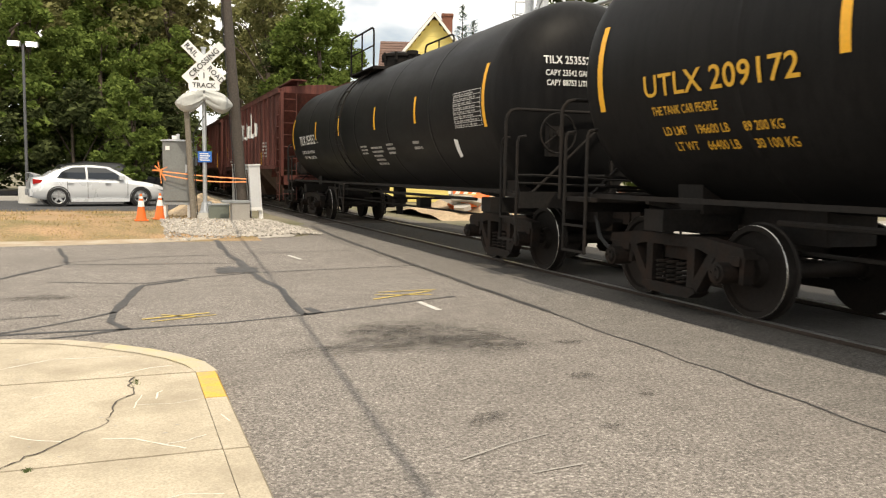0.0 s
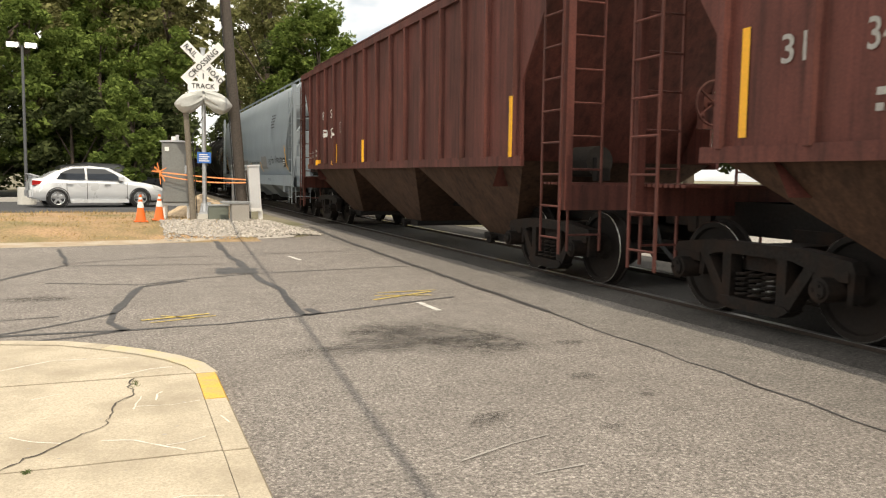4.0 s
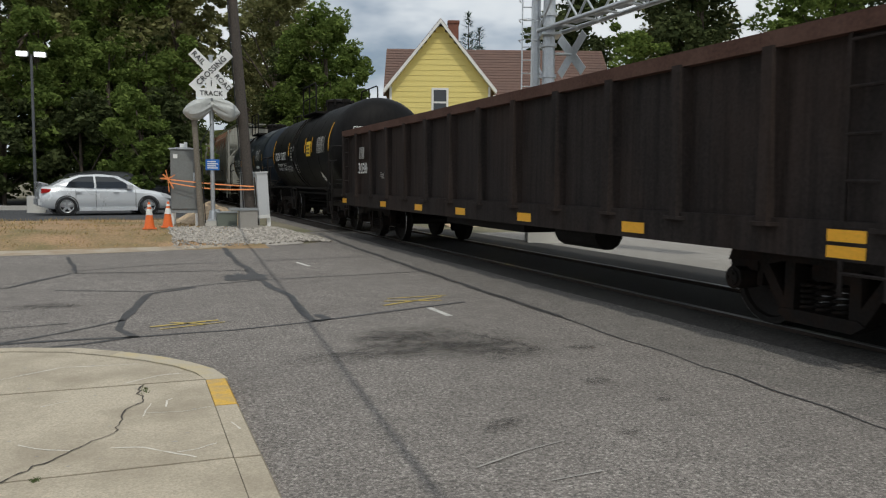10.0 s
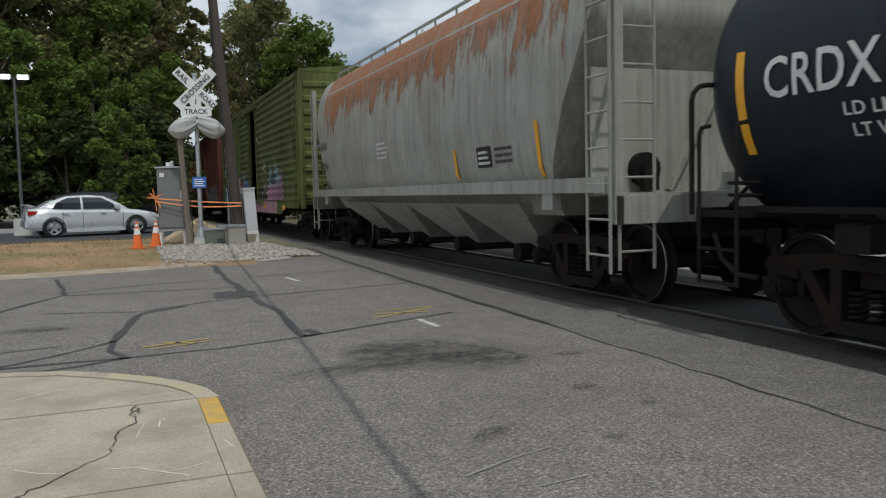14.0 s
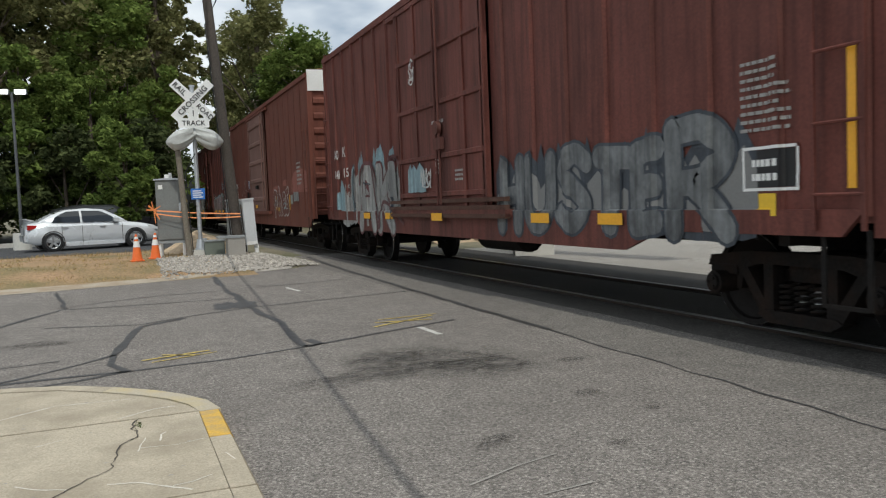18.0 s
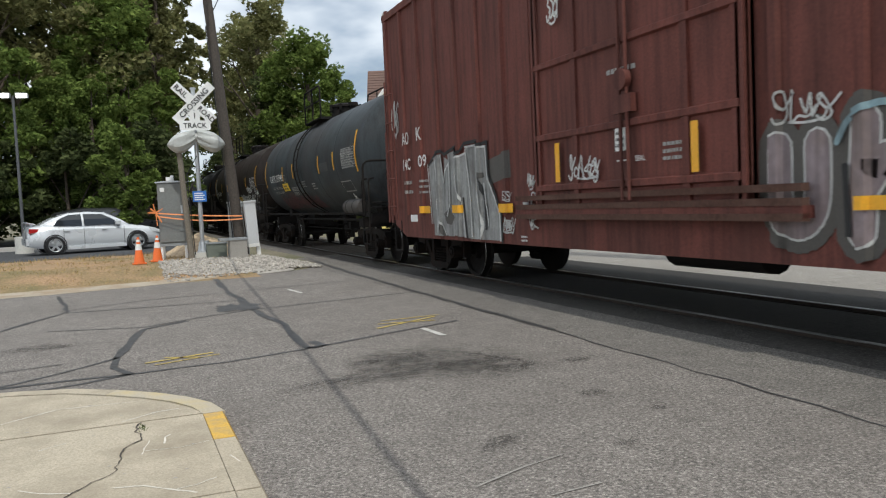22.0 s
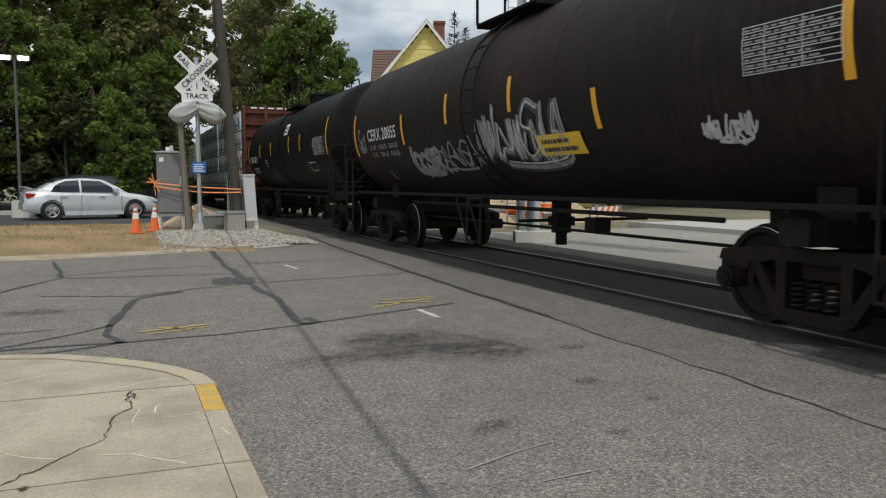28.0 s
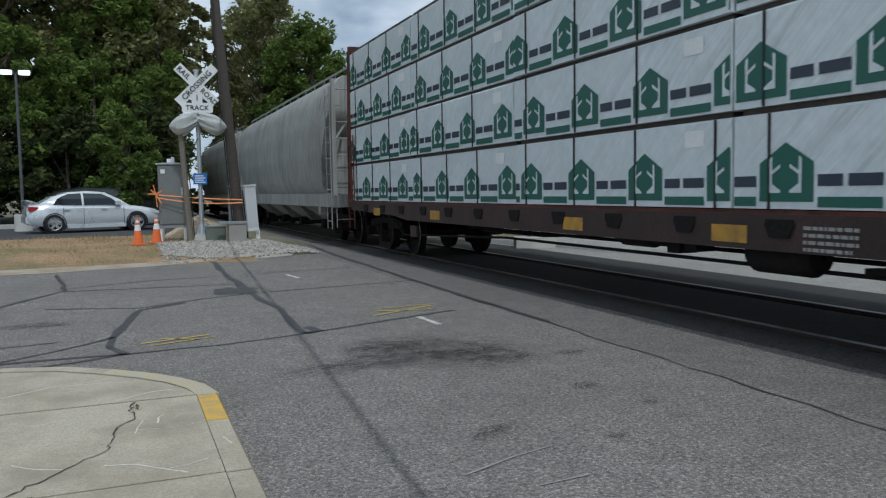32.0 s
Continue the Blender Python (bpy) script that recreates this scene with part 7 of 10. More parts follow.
    for dy in (-0.24, 0.24):
        arc = [(-1.52, ym + dy, 0.42), (-1.50, ym + dy, 1.1)] + [(surf(0, z) - 0.14, ym + dy, z) for z in [1.15 + (zc + 0.9 * r - 1.15) * i / 12 for i in range(13)]]
        part("ladder_stile", G().tube(arc, 0.02, 5), UNDER, car)
        part("ladder_brace", G().tube([(-1.5, ym + dy, 0.44), (-1.5, ym + dy + 0.45, 1.08)], 0.018, 5), UNDER, car)
    for k in range(10):
        z = 0.45 + 0.32 * k
        x = -1.5 if z < 1.2 else surf(0, z) - 0.14
        part("ladder_rung", G().tube([(x, ym - 0.24, z), (x, ym + 0.24, z)], 0.016, 5), UNDER, car)
    part("bottom_outlet", G().cyl((0, ym, under + 0.05), (0, ym, 0.55), 0.16, 12).box(-0.16, 0.16, ym - 0.14, ym + 0.14, 0.66, 0.80).cyl((0, ym, 0.36), (0, ym, 0.6), 0.09, 10), UNDER, car)
    part("valve_rod", G().tube([(-1.1, ym - 0.7, 0.78), (1.1, ym - 0.7, 0.78)], 0.025, 6), UNDER, car)
    part("brake_rod", G().tube([(-0.5, -half + 3.2, 0.66), (-0.5, half - 3.2, 0.66)], 0.022, 6), UNDER, car)
    part("brake_pipe", G().tube([(-0.9, -half + 3.4, 0.95), (-0.9, half - 3.4, 0.95)], 0.03, 6), UNDER, car)
    part("brake_lever_box", G().box(-0.6, -0.35, -1.7, -1.45, 0.66, 0.86), UNDER, car)
    if reservoir:
        res = G().revolve([(-half + 1.90, 0.02), (-half + 1.92, 0.14), (-half + 1.98, 0.18), (-half + 3.07, 0.18), (-half + 3.13, 0.14), (-half + 3.15, 0.02)], 20, (-1.30, 0, 1.28))
        rv = part("air_reservoir", res, reservoir, car)
        for y in (-half + 2.25, -half + 2.8):
            part("strap", G().revolve([(y - 0.025, 0.186), (y + 0.025, 0.186)], 20, (-1.30, 0, 1.28)), UNDER, rv)
    handwheel(car, -half + 0.95, -0.75, 1.95, UNDER)
    # paint
    for y, z0, z1 in stripes:
        stripe(y, z0, z1, surf, car)
    fit_text(text, *span, surf, paint, car)
    dim = paint if paint is STENCIL_YELLOW else STENCIL_DIM
    for k, (ya, yb, zt, zl, n) in enumerate(small):
        rows(ya, yb, zt, zl, n, surf, dim, car, seed + k)
    if panel:
        panel_grid(*panel, surf, car, seed + 9)
    if head_mark:
        # number and capacity on the leading head
        def head(x, z):
            e = min(0.999, math.hypot(x, z - zc) / r)
            return sh - y1 - 0.70 * math.sin(math.acos(e ** (1 / 0.75))) - 0.014
        for words, z0, cap, x0, x1 in ((text, zc + 0.44, 0.115, -0.88, -0.20), ("CAPY 23542 GAL", zc + 0.27, 0.085, -0.86, -0.22), ("CAPY 88753 LITERS", zc + 0.13, 0.085, -0.85, -0.14)):
            me = text_mesh(words, 1.0, 0.02)
            xs_, ys_ = [v.co.x for v in me.vertices], [v.co.y for v in me.vertices]
            q0, q1, b0, t0 = min(xs_), max(xs_), min(ys_), max(ys_)
            for v in me.vertices:
                x, z = x0 + (v.co.x - q0) / (q1 - q0) * (x1 - x0), z0 + (v.co.y - b0) / (t0 - b0) * cap
                v.co = (x, head(x, z), z)
            me.name = "head_lettering"
            me.materials.clear()
            part("head_lettering", me, STENCIL, car)
    rec = []
    truck(car, -half + 2.1, rec)
    truck(car, half - 2.1, rec)
    CARS[-1][2] = rec
    couplers(car, half)
    return car, half, surf, zc, ye_of(y1)


def ye_of(y1):
    return y1 - 0.12


def hopper_frame(car, half, material, w, roof):
    """Ends that ribbed and smooth hoppers share: sills, corner posts, ladders, platform."""
    for s in (-1, 1):
        ye = s * (half - 0.72)
        g = G().box(-0.3, 0.3, min(ye, ye - s * 3), max(ye, ye - s * 3), 0.75, 1.1)
        part("center_sill", g, UNDER, car)
        part("end_sill", G().box(-w + 0.02, w - 0.02, ye - 0.05, ye + 0.05, 0.95, 1.25), material, car)
        for x in (-1, 1):
            part("corner_post", G().beam((x * (w - 0.06), ye, 0.95), (x * (w - 0.06), ye, roof - 0.1), 0.10, 0.10), material, car)
        for x in (-1, 1):
            ladder(car, ye - s * 0.02, x * (w - 0.1), x * (w - 0.55), 0.45, roof - 0.15, 9, material, along="x", name="end_ladder")
        ladder(car, -w - 0.03, ye, ye - s * 0.45, 0.42, roof - 0.3, 9, material, name="side_ladder")
        for k in range(8):
            part("platform_slat", G().box(-w + 0.1, w - 0.1, ye - s * (0.05 + 0.09 * k) - 0.03, ye - s * (0.05 + 0.09 * k) + 0.03, 1.25, 1.28), material, car)
    handwheel(car, -half + 0.65, 0.55, 2.3, material)
    part("brake_cylinder", G().cyl((-0.7, -half + 1.3, 1.55), (-0.7, -half + 1.9, 1.55), 0.2, 16).box(-0.8, -0.6, -half + 1.2, -half + 1.3, 1.3, 1.6), UNDER, car)


def red_hopper(label, front, rear, seed):
    car, half = rail_car("covered_hopper_car", label, "hopper car", front, rear)
    w, z0, z1 = 1.58, 1.55, 4.15
    ye = half - 0.72
    # body: side sheets with slanted lower ends
    top, low = ye - 0.15, ye - 1.15
    for s in (-1, 1):
        g = G()
        poly = [(-low, z0), (low, z0), (low, 2.6), (top, z1 - 0.12), (top, z1), (-top, z1), (-top, z1 - 0.12), (-low, 2.6)]
        g.prism(poly, "x", s * (w - 0.05) - 0.02, s * (w - 0.05) + 0.02)
        part("side_sheet", g, HOPPER_RED, car)
        part("side_sill", G().beam((s * w, -low - 0.1, z0), (s * w, low + 0.1, z0), 0.06, 0.14), HOPPER_RED, car)
        part("eave_rail", G().beam((s * w, -top, z1 - 0.06), (s * w, top, z1 - 0.06), 0.08, 0.14), HOPPER_RED, car)
        for k in range(15):
            y = -low + 0.15 + (2 * low - 0.3) * k / 14
            part("side_post", G().prism([(s * (w - 0.03), y - 0.06), (s * (w + 0.055), y - 0.035), (s * (w + 0.055), y + 0.035), (s * (w - 0.03), y + 0.06)], "z", z0 + 0.05, z1 - 0.12), HOPPER_RED, car)
        # slanting end sheets
        g = G()
        g.quad((-w + 0.05, s * top, z1 - 0.12), (w - 0.05, s * top, z1 - 0.12), (w - 0.05, s * (low - 0.05), 2.55), (-w + 0.05, s * (low - 0.05), 2.55))
        g.quad((-w + 0.05, s * (low - 0.05), 2.55), (w - 0.05, s * (low - 0.05), 2.55), (w - 0.05, s * (low - 0.9), 1.2), (-w + 0.05, s * (low - 0.9), 1.2))
        g.quad((-w + 0.05, s * top, z1), (w - 0.05, s * top, z1), (w - 0.05, s * top, z1 - 0.12), (-w + 0.05, s * top, z1 - 0.12))
        part("end_slope_sheet", g, HOPPER_RED, car)
    roof = G().prism([(-w, z1), (-w + 0.15, z1 + 0.07), (0, z1 + 0.22), (w - 0.15, z1 + 0.07), (w, z1)], "y", -top, top)
    part("roof", roof, HOPPER_RED, car)
    for k in range(3):
        y = -top * 0.66 + top * 0.66 * k
        part("roof_hatch", G().box(-0.4, 0.4, y - 1.6, y + 1.6, z1 + 0.2, z1 + 0.3), HOPPER_RED, car)
    for x in (-0.95, 0.95):
        rw = part("roof_walk", G().box(x - 0.25, x + 0.25, -half + 0.6, half - 0.6, z1 + 0.27, z1 + 0.31), HOPPER_RED, car)
        for k in range(10):
            y = -top + 2 * top * k / 9
            part("walk_bracket", G().beam((x, y, z1 + 0.05), (x, y, z1 + 0.28), 0.05), HOPPER_RED, rw)
    # three hopper bays
    bay = 2 * low / 3
    for k in range(3):
        y = -low + bay * (k + 0.5)
        g = G()
        t0 = [(-w + 0.06, y - bay / 2, z0), (w - 0.06, y - bay / 2, z0), (w - 0.06, y + bay / 2, z0), (-w + 0.06, y + bay / 2, z0)]
        b0 = [(-0.75, y - 0.45, 0.40), (0.75, y - 0.45, 0.40), (0.75, y + 0.45, 0.40), (-0.75, y + 0.45, 0.40)]
        for i in range(4):
            g.quad(t0[i], t0[(i + 1) % 4], b0[(i + 1) % 4], b0[i])
        g.quad(*b0)
        part("hopper_bay", g, HOPPER_BAY, car)
        gate = G().box(-0.85, 0.85, y - 0.5, y + 0.5, 0.32, 0.42).cyl((-1.0, y, 0.36), (1.0, y, 0.36), 0.045, 8).cyl((-1.0, y, 0.36), (-0.92, y, 0.36), 0.09, 8)
        part("discharge_gate", gate, UNDER, car)
    part("center_sill", G().box(-0.28, 0.28, -ye, ye, 0.75, 1.1), UNDER, car)
    hopper_frame(car, half, HOPPER_RED, w, z1)
    surf = Side(w, [-low + 0.15 + (2 * low - 0.3) * k / 14 for k in range(15)], sill=z0 + 0.08, inset=0.03, proud=0.085, foot=0.062, top=0.035)
    rec = []
    truck(car, -half + 1.95, rec)
    truck(car, half - 1.95, rec)
    CARS[-1][2] = rec
    couplers(car, half)
    return car, half, surf, low


def curved_hopper(label, front, rear, body, sill_mat, seed, top=4.25, sill=(0.96, 1.30)):
    """A smooth-sided centre-flow hopper with a deep side sill."""
    car, half = rail_car("covered_hopper_car", label, "hopper car", front, rear)
    w = 1.56
    ye = half - 0.80
    profile = [(0.55, 0.55), (1.18, 1.02), (1.50, 1.60), (1.585, 2.30), (1.56, 3.10), (1.44, 3.80), (1.22, top - 0.05), (1.12, top)]

    def surf(y, z):
        for (xa, za), (xb, zb) in zip(profile, profile[1:]):
            if za <= z <= zb:
                return -(xa + (xb - xa) * (z - za) / (zb - za))
        return -1.12

    fine = []
    for i in range(25):
        z = 1.0 + (top - 1.0) * i / 24
        fine.append((-surf(0, z), z))
    # body with slanting ends: lower rings end further in
    g = G()
    ring = fine + [(0.0, top + 0.12)] + [(-x, z) for x, z in reversed(fine)]
    n = len(ring)
    for s in (-1, 1):
        for x, z in ring:
            cut = 0.35 + 1.25 * max(0.0, min(1.0, (3.3 - z) / 2.2))
            g.v.append((x, s * (ye - cut), z))
    g.f += [(i, (i + 1) % n, n + (i + 1) % n, n + i) for i in range(n - 1)]
    for k in range(n // 2):
        for o in (0, n):
            q = (o + k, o + k + 1, o + n - 2 - k, o + n - 1 - k)
            g.f.append(q if k + 1 != n - 2 - k else q[:3])
    part("hopper_body", g, body, car)
    for x in (-0.35, 0.35):
        part("roof_walk", G().box(x - 0.2, x + 0.2, -half + 0.8, half - 0.8, top + 0.2, top + 0.24), sill_mat, car)
    for x in (-0.95, 0.95):
        part("roof_rail", G().beam((x, -ye + 0.4, top + 0.22), (x, ye - 0.4, top + 0.22), 0.03, 0.05), sill_mat, car)
        for k in range(14):
            y = -ye + 0.5 + (2 * ye - 1.0) * k / 13
            part("rail_post", G().beam((x, y, top - 0.02), (x, y, top + 0.22), 0.03, 0.03), sill_mat, car)
    for k in range(8):
        y = -ye + 1.6 + (2 * ye - 3.2) * k / 7
        part("roof_hatch", G().cyl((0, y, top + 0.08), (0, y, top + 0.22), 0.33, 18), sill_mat, car)
    for s in (-1, 1):
        za, zb = sill
        part("side_sill", G().box(min(s * 1.50, s * 1.60), max(s * 1.50, s * 1.60), -ye, ye, za, zb - 0.035).box(min(s * 1.36, s * 1.60), max(s * 1.36, s * 1.60), -ye, ye, zb - 0.035, zb), sill_mat, car)
        # end bulkhead plates
        part("end_plate", G().box(-1.38, 1.3 if body is HOPPER_TAN else -0.45, s * (ye - 0.62) - 0.02, s * (ye - 0.62) + 0.02, 1.28, 2.72), sill_mat, car)
        part("end_brace", G().beam((-0.4, s * (ye - 0.5), 1.3), (0.75, s * (ye - 0.5), 3.2), 0.09, 0.05), sill_mat, car)
        # near-black box added for the shaded void beside the end plate
        part("shaded_void_box", G().box(-0.42, 1.25, s * (ye - 1.0) - 0.05, s * (ye - 1.0) + 0.05, 1.28, 2.3), UNDER, car)
        for x in (-1, 1):
            part("jack_pad", G().box(x * 1.52 - 0.06, x * 1.52 + 0.06, s * (ye - 1.3) - 0.13, s * (ye - 1.3) + 0.13, sill[0] - 0.2, sill[0]), sill_mat, car)
    nb = 4
    span = 2 * (ye - 2.3)
    for k in range(nb):
        y = -span / 2 + span * (k + 0.5) / nb
        g = G()
        b = span / nb / 2
        t0 = [(-1.45, y - b, 1.15), (1.45, y - b, 1.15), (1.45, y + b, 1.15), (-1.45, y + b, 1.15)]
        b0 = [(-0.6, y - 0.42, 0.42), (0.6, y - 0.42, 0.42), (0.6, y + 0.42, 0.42), (-0.6, y + 0.42, 0.42)]
        for i in range(4):
            g.quad(t0[i], t0[(i + 1) % 4], b0[(i + 1) % 4], b0[i])
        g.quad(*b0)
        part("hopper_bay", g, sill_mat if seed % 2 else HOPPER_BAY, car)
        part("discharge_gate", G().box(-0.7, 0.7, y - 0.45, y + 0.45, 0.34, 0.44).cyl((-0.95, y - 0.1, 0.42), (0.95, y - 0.1, 0.42), 0.13, 14), UNDER, car)
    part("center_sill", G().box(-0.28, 0.28, -ye, ye, 0.75, 1.1), UNDER, car)
    hopper_frame(car, half, sill_mat, w, top - 0.05)
    for s in (-1, 1):
        # diagonal grab bars and the round stencil plate at the end
        part("end_brace", G().tube([(-w + 0.1, s * ye, 2.6), (-0.7, s * (ye - 1.0), 3.4)], 0.03, 6), sill_mat, car)
    rec = []
    truck(car, -half + 2.15, rec)
    truck(car, half - 2.15, rec)
    CARS[-1][2] = rec
    couplers(car, half)
    return car, half, surf, ye


def boxcar(label, front, rear, material, door_mat, door, top=4.85, posts=20, ribbed_below=None, open_door=False, white_cap=False, plug=False, smooth=False, skirt=False):
    """door: its y range on the near side."""
    car, half = rail_car("boxcar", label, "boxcar", front, rear)
    w, z0 = 1.58, 1.05
    ye = half - 1.0
    d0, d1 = door
    for s in (-1, 1):
        if s < 0:
            part("side_wall", G().box(-w + 0.02, -w + 0.06, -ye, d0, z0, top), material, car)
            part("side_wall", G().box(-w + 0.02, -w + 0.06, d1, ye, z0, top), material, car)
            part("door_header", G().box(-w + 0.02, -w + 0.06, d0, d1, top - 0.3, top), material, car)
            part("door_threshold", G().box(-w + 0.02, -w + 0.06, d0, d1, z0, z0 + 0.12), material, car)
        else:
            part("side_wall", G().box(w - 0.06, w - 0.02, -ye, ye, z0, top), material, car)
        if skirt:
            part("side_sill", G().prism([(-ye + 0.45, 0.70), (ye - 0.75, 0.70), (ye - 0.15, 0.92), (ye - 0.1, z0 + 0.1), (-ye + 0.1, z0 + 0.1), (-ye + 0.1, 0.92)], "x", s * (w - 0.037) - 0.02, s * (w - 0.037) + 0.02), material, car)
        else:
            part("side_sill", G().prism([(-ye + 0.3, 0.95), (-ye + 2.4, 0.95), (-ye + 3.0, 0.74), (ye - 3.0, 0.74), (ye - 2.4, 0.95), (ye - 0.3, 0.95), (ye - 0.1, z0 + 0.1), (-ye + 0.1, z0 + 0.1)], "x", s * w - 0.03, s * w + 0.01), material, car)
        part("eave_rail", G().box(min(s * (w - 0.1), s * (w + 0.03)), max(s * (w - 0.1), s * (w + 0.03)), -ye, ye, top - 0.12, top), material, car)
    part("floor", G().box(-w + 0.06, w - 0.06, -ye, ye, z0, z0 + 0.1), UNDER, car)
    rf = G().prism([(-w, top), (-w + 0.1, top + 0.06), (0, top + 0.2), (w - 0.1, top + 0.06), (w, top)], "y", -ye, ye)
    for k in range(17):
        y = -ye + 2 * ye * k / 16
        rf.prism([(-w, top + 0.01), (-w + 0.1, top + 0.09), (0, top + 0.235), (w - 0.1, top + 0.09), (w, top + 0.01)], "y", y - 0.04, y + 0.04)
    part("roof", rf, material, car)
    # side posts, or lengthwise corrugation where y lies below ribbed_below
    upright, ribs = [], [z0 + 0.15 + (top - z0 - 0.45) * k / 15 for k in range(16)]
    for k in range(posts):
        y = -ye + 0.12 + (2 * ye - 0.24) * k / (posts - 1)
        if d0 - 0.1 < y < d1 + 0.1 or (ribbed_below is not None and -ye + 0.3 < y < ribbed_below):
            continue
        if smooth:
            part("weld_seam", G().box(-w + 0.01, -w + 0.014, y - 0.015, y + 0.015, z0 + 0.1, top - 0.12), material, car)
            continue
        upright.append(y)
        part("side_post", G().prism([(-w + 0.03, y - 0.07), (-w - 0.025, y - 0.04), (-w - 0.025, y + 0.04), (-w + 0.03, y + 0.07)], "z", z0 + 0.05, top - 0.12), material, car)
    if ribbed_below is not None:
        for a, b in ((-ye + 0.35, d0 - 0.1), (d1 + 0.1, ribbed_below)):
            for z in ribs:
                part("side_rib", G().prism([(-w + 0.02, z - 0.07), (-w - 0.03, z - 0.02), (-w - 0.03, z + 0.03), (-w + 0.02, z + 0.08)], "y", a, b), material, car)
    # corrugated ends
    for s in (-1, 1):
        part("end_wall", G().box(-w + 0.03, w - 0.03, s * ye - 0.03, s * ye + 0.03, z0, top + 0.1), material, car)
        n = 9
        for k in range(n):
            z = z0 + 0.25 + (top - z0 - 0.6) * k / (n - 1)
            part("end_rib", G().prism([(s * ye, z - 0.14), (s * (ye + 0.075), z - 0.05), (s * (ye + 0.075), z + 0.05), (s * ye, z + 0.14)], "x", -w + 0.16, w - 0.16), material, car)
        for x in (-1, 1):
            part("corner_post", G().box(x * (w - 0.07) - 0.07, x * (w - 0.07) + 0.07, s * ye - 0.07, s * ye + 0.05, 0.95, top), material, car)
        ladder(car, s * (ye + 0.34), -w + 0.06, -w + 0.60, 0.95, 2.7, 4, material, along="x", r=0.028, name="end_ladder", wide=0.07)
        ladder(car, -w - 0.06, s * (ye - 0.08), s * (ye - 0.52), 1.0, 3.6, 5, material, name="side_ladder")
        sill_steps(car, -w + 0.02, s * (ye - 0.1), s * (ye - 0.5), 0.42, 1.0, UNDER)
        part("crossover_platform", G().box(-1.0, 1.0, min(s * (ye + 0.08), s * (ye + 0.42)), max(s * (ye + 0.08), s * (ye + 0.42)), 1.12, 1.16), UNDER, car)
        part("uncoupling_lever", G().tube([(-w + 0.05, s * (ye + 0.3), 0.82), (-0.4, s * (ye + 0.45), 0.80), (-0.1, s * (ye + 0.6), 0.95)], 0.018, 6), UNDER, car)
        if white_cap:
            part("end_cap", G().box(-w + 0.02, w - 0.02, min(s * (ye + 0.03), s * (ye + 0.09)), max(s * (ye + 0.03), s * (ye + 0.09)), top - 0.48, top + 0.08), TRIM, car, "white painted end panel")
    handwheel(car, -ye - 0.22, -0.35, 2.75, material, 0.30)
    # door
    if open_door:
        dm = G().box(-w - 0.08, -w - 0.03, d1 + 0.1, d1 + (d1 - d0), z0 + 0.1, top - 0.3)
        # near-black sheet inside the far wall stands in for the interior's shade
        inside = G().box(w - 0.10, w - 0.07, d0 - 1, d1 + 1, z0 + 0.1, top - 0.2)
        part("interior_shade_sheet", inside, UNDER, car)
        fr = G().box(-w - 0.04, -w + 0.05, d0 - 0.1, d0, z0, top - 0.2).box(-w - 0.04, -w + 0.05, d1, d1 + 0.1, z0, top - 0.2)
        part("door_frame", fr, material, car)
    else:
        dr = part("door", G().box(-w - 0.07, -w - 0.02, d0, d1, z0 + 0.12, top - 0.25), door_mat, car, "sliding steel door")
        if plug:
            ym = (d0 + d1) / 2 - 0.15
            for z in (1.42, 2.02, 2.86, 3.72):
                part("door_beam", G().prism([(-w - 0.06, z - 0.05), (-w - 0.11, z - 0.03), (-w - 0.11, z + 0.03), (-w - 0.06, z + 0.05)], "y", d0 + 0.06, d1 - 0.06), door_mat, dr)
            for yy in (d0 + 0.75, d0 + 0.10, d1 - 0.10, d1 - 0.95):
                part("door_stile", G().box(-w - 0.10, -w - 0.06, yy - 0.05, yy + 0.05, z0 + 0.12, top - 0.25), door_mat, dr)
            for dy in (-0.06, 0.06):
                part("lock_rod", G().tube([(-w - 0.13, ym + dy, z0 + 0.2), (-w - 0.13, ym + dy, top - 0.4)], 0.020, 6), door_mat, dr)
            part("lock_gear", G().box(-w - 0.15, -w - 0.08, ym - 0.16, ym + 0.16, 2.12, 2.30).cyl((-w - 0.17, ym, 2.45), (-w - 0.10, ym, 2.45), 0.11, 14), door_mat, dr)
            for z in (1.08, 1.20, 1.31):
                part("door_rail", G().box(-w - 0.13, -w - 0.05, d0 - 0.6, d1 + 0.5, z - 0.03, z + 0.03), GONDOLA_TOP, dr)
            rows(ym + 0.35, ym - 0.30, 2.62, 2.52, 1, flat_side(w + 0.07), STENCIL_DIM, dr, 3)
            rows(ym - 0.55, ym - 0.95, 1.80, 1.60, 3, flat_side(w + 0.07), STENCIL_DIM, dr, 5)
            placard(ym + 0.22, ym + 0.02, 1.75, 2.0, flat_side(w + 0.07), WHITE, STENCIL_DARK, dr, 4, off=0.02, n=3)
        else:
            for k in range(5):
                z = z0 + 0.55 + (top - z0 - 1.15) * k / 4
                part("door_rib", G().prism([(-w - 0.06, z - 0.10), (-w - 0.12, z - 0.05), (-w - 0.12, z + 0.05), (-w - 0.06, z + 0.10)], "y", d0 + 0.12, d1 - 0.12), door_mat, dr)
            part("lock_rod", G().tube([(-w - 0.12, d0 + 0.3, z0 + 0.2), (-w - 0.12, d0 + 0.3, top - 0.4)], 0.022, 6).box(-w - 0.14, -w - 0.08, d0 + 0.2, d0 + 0.42, 2.2, 2.4), door_mat, dr)
            part("door_handle", G().box(-w - 0.15, -w - 0.10, (d0 + d1) / 2 - 0.3, (d0 + d1) / 2 + 0.1, 1.98, 2.1), UNDER, dr)
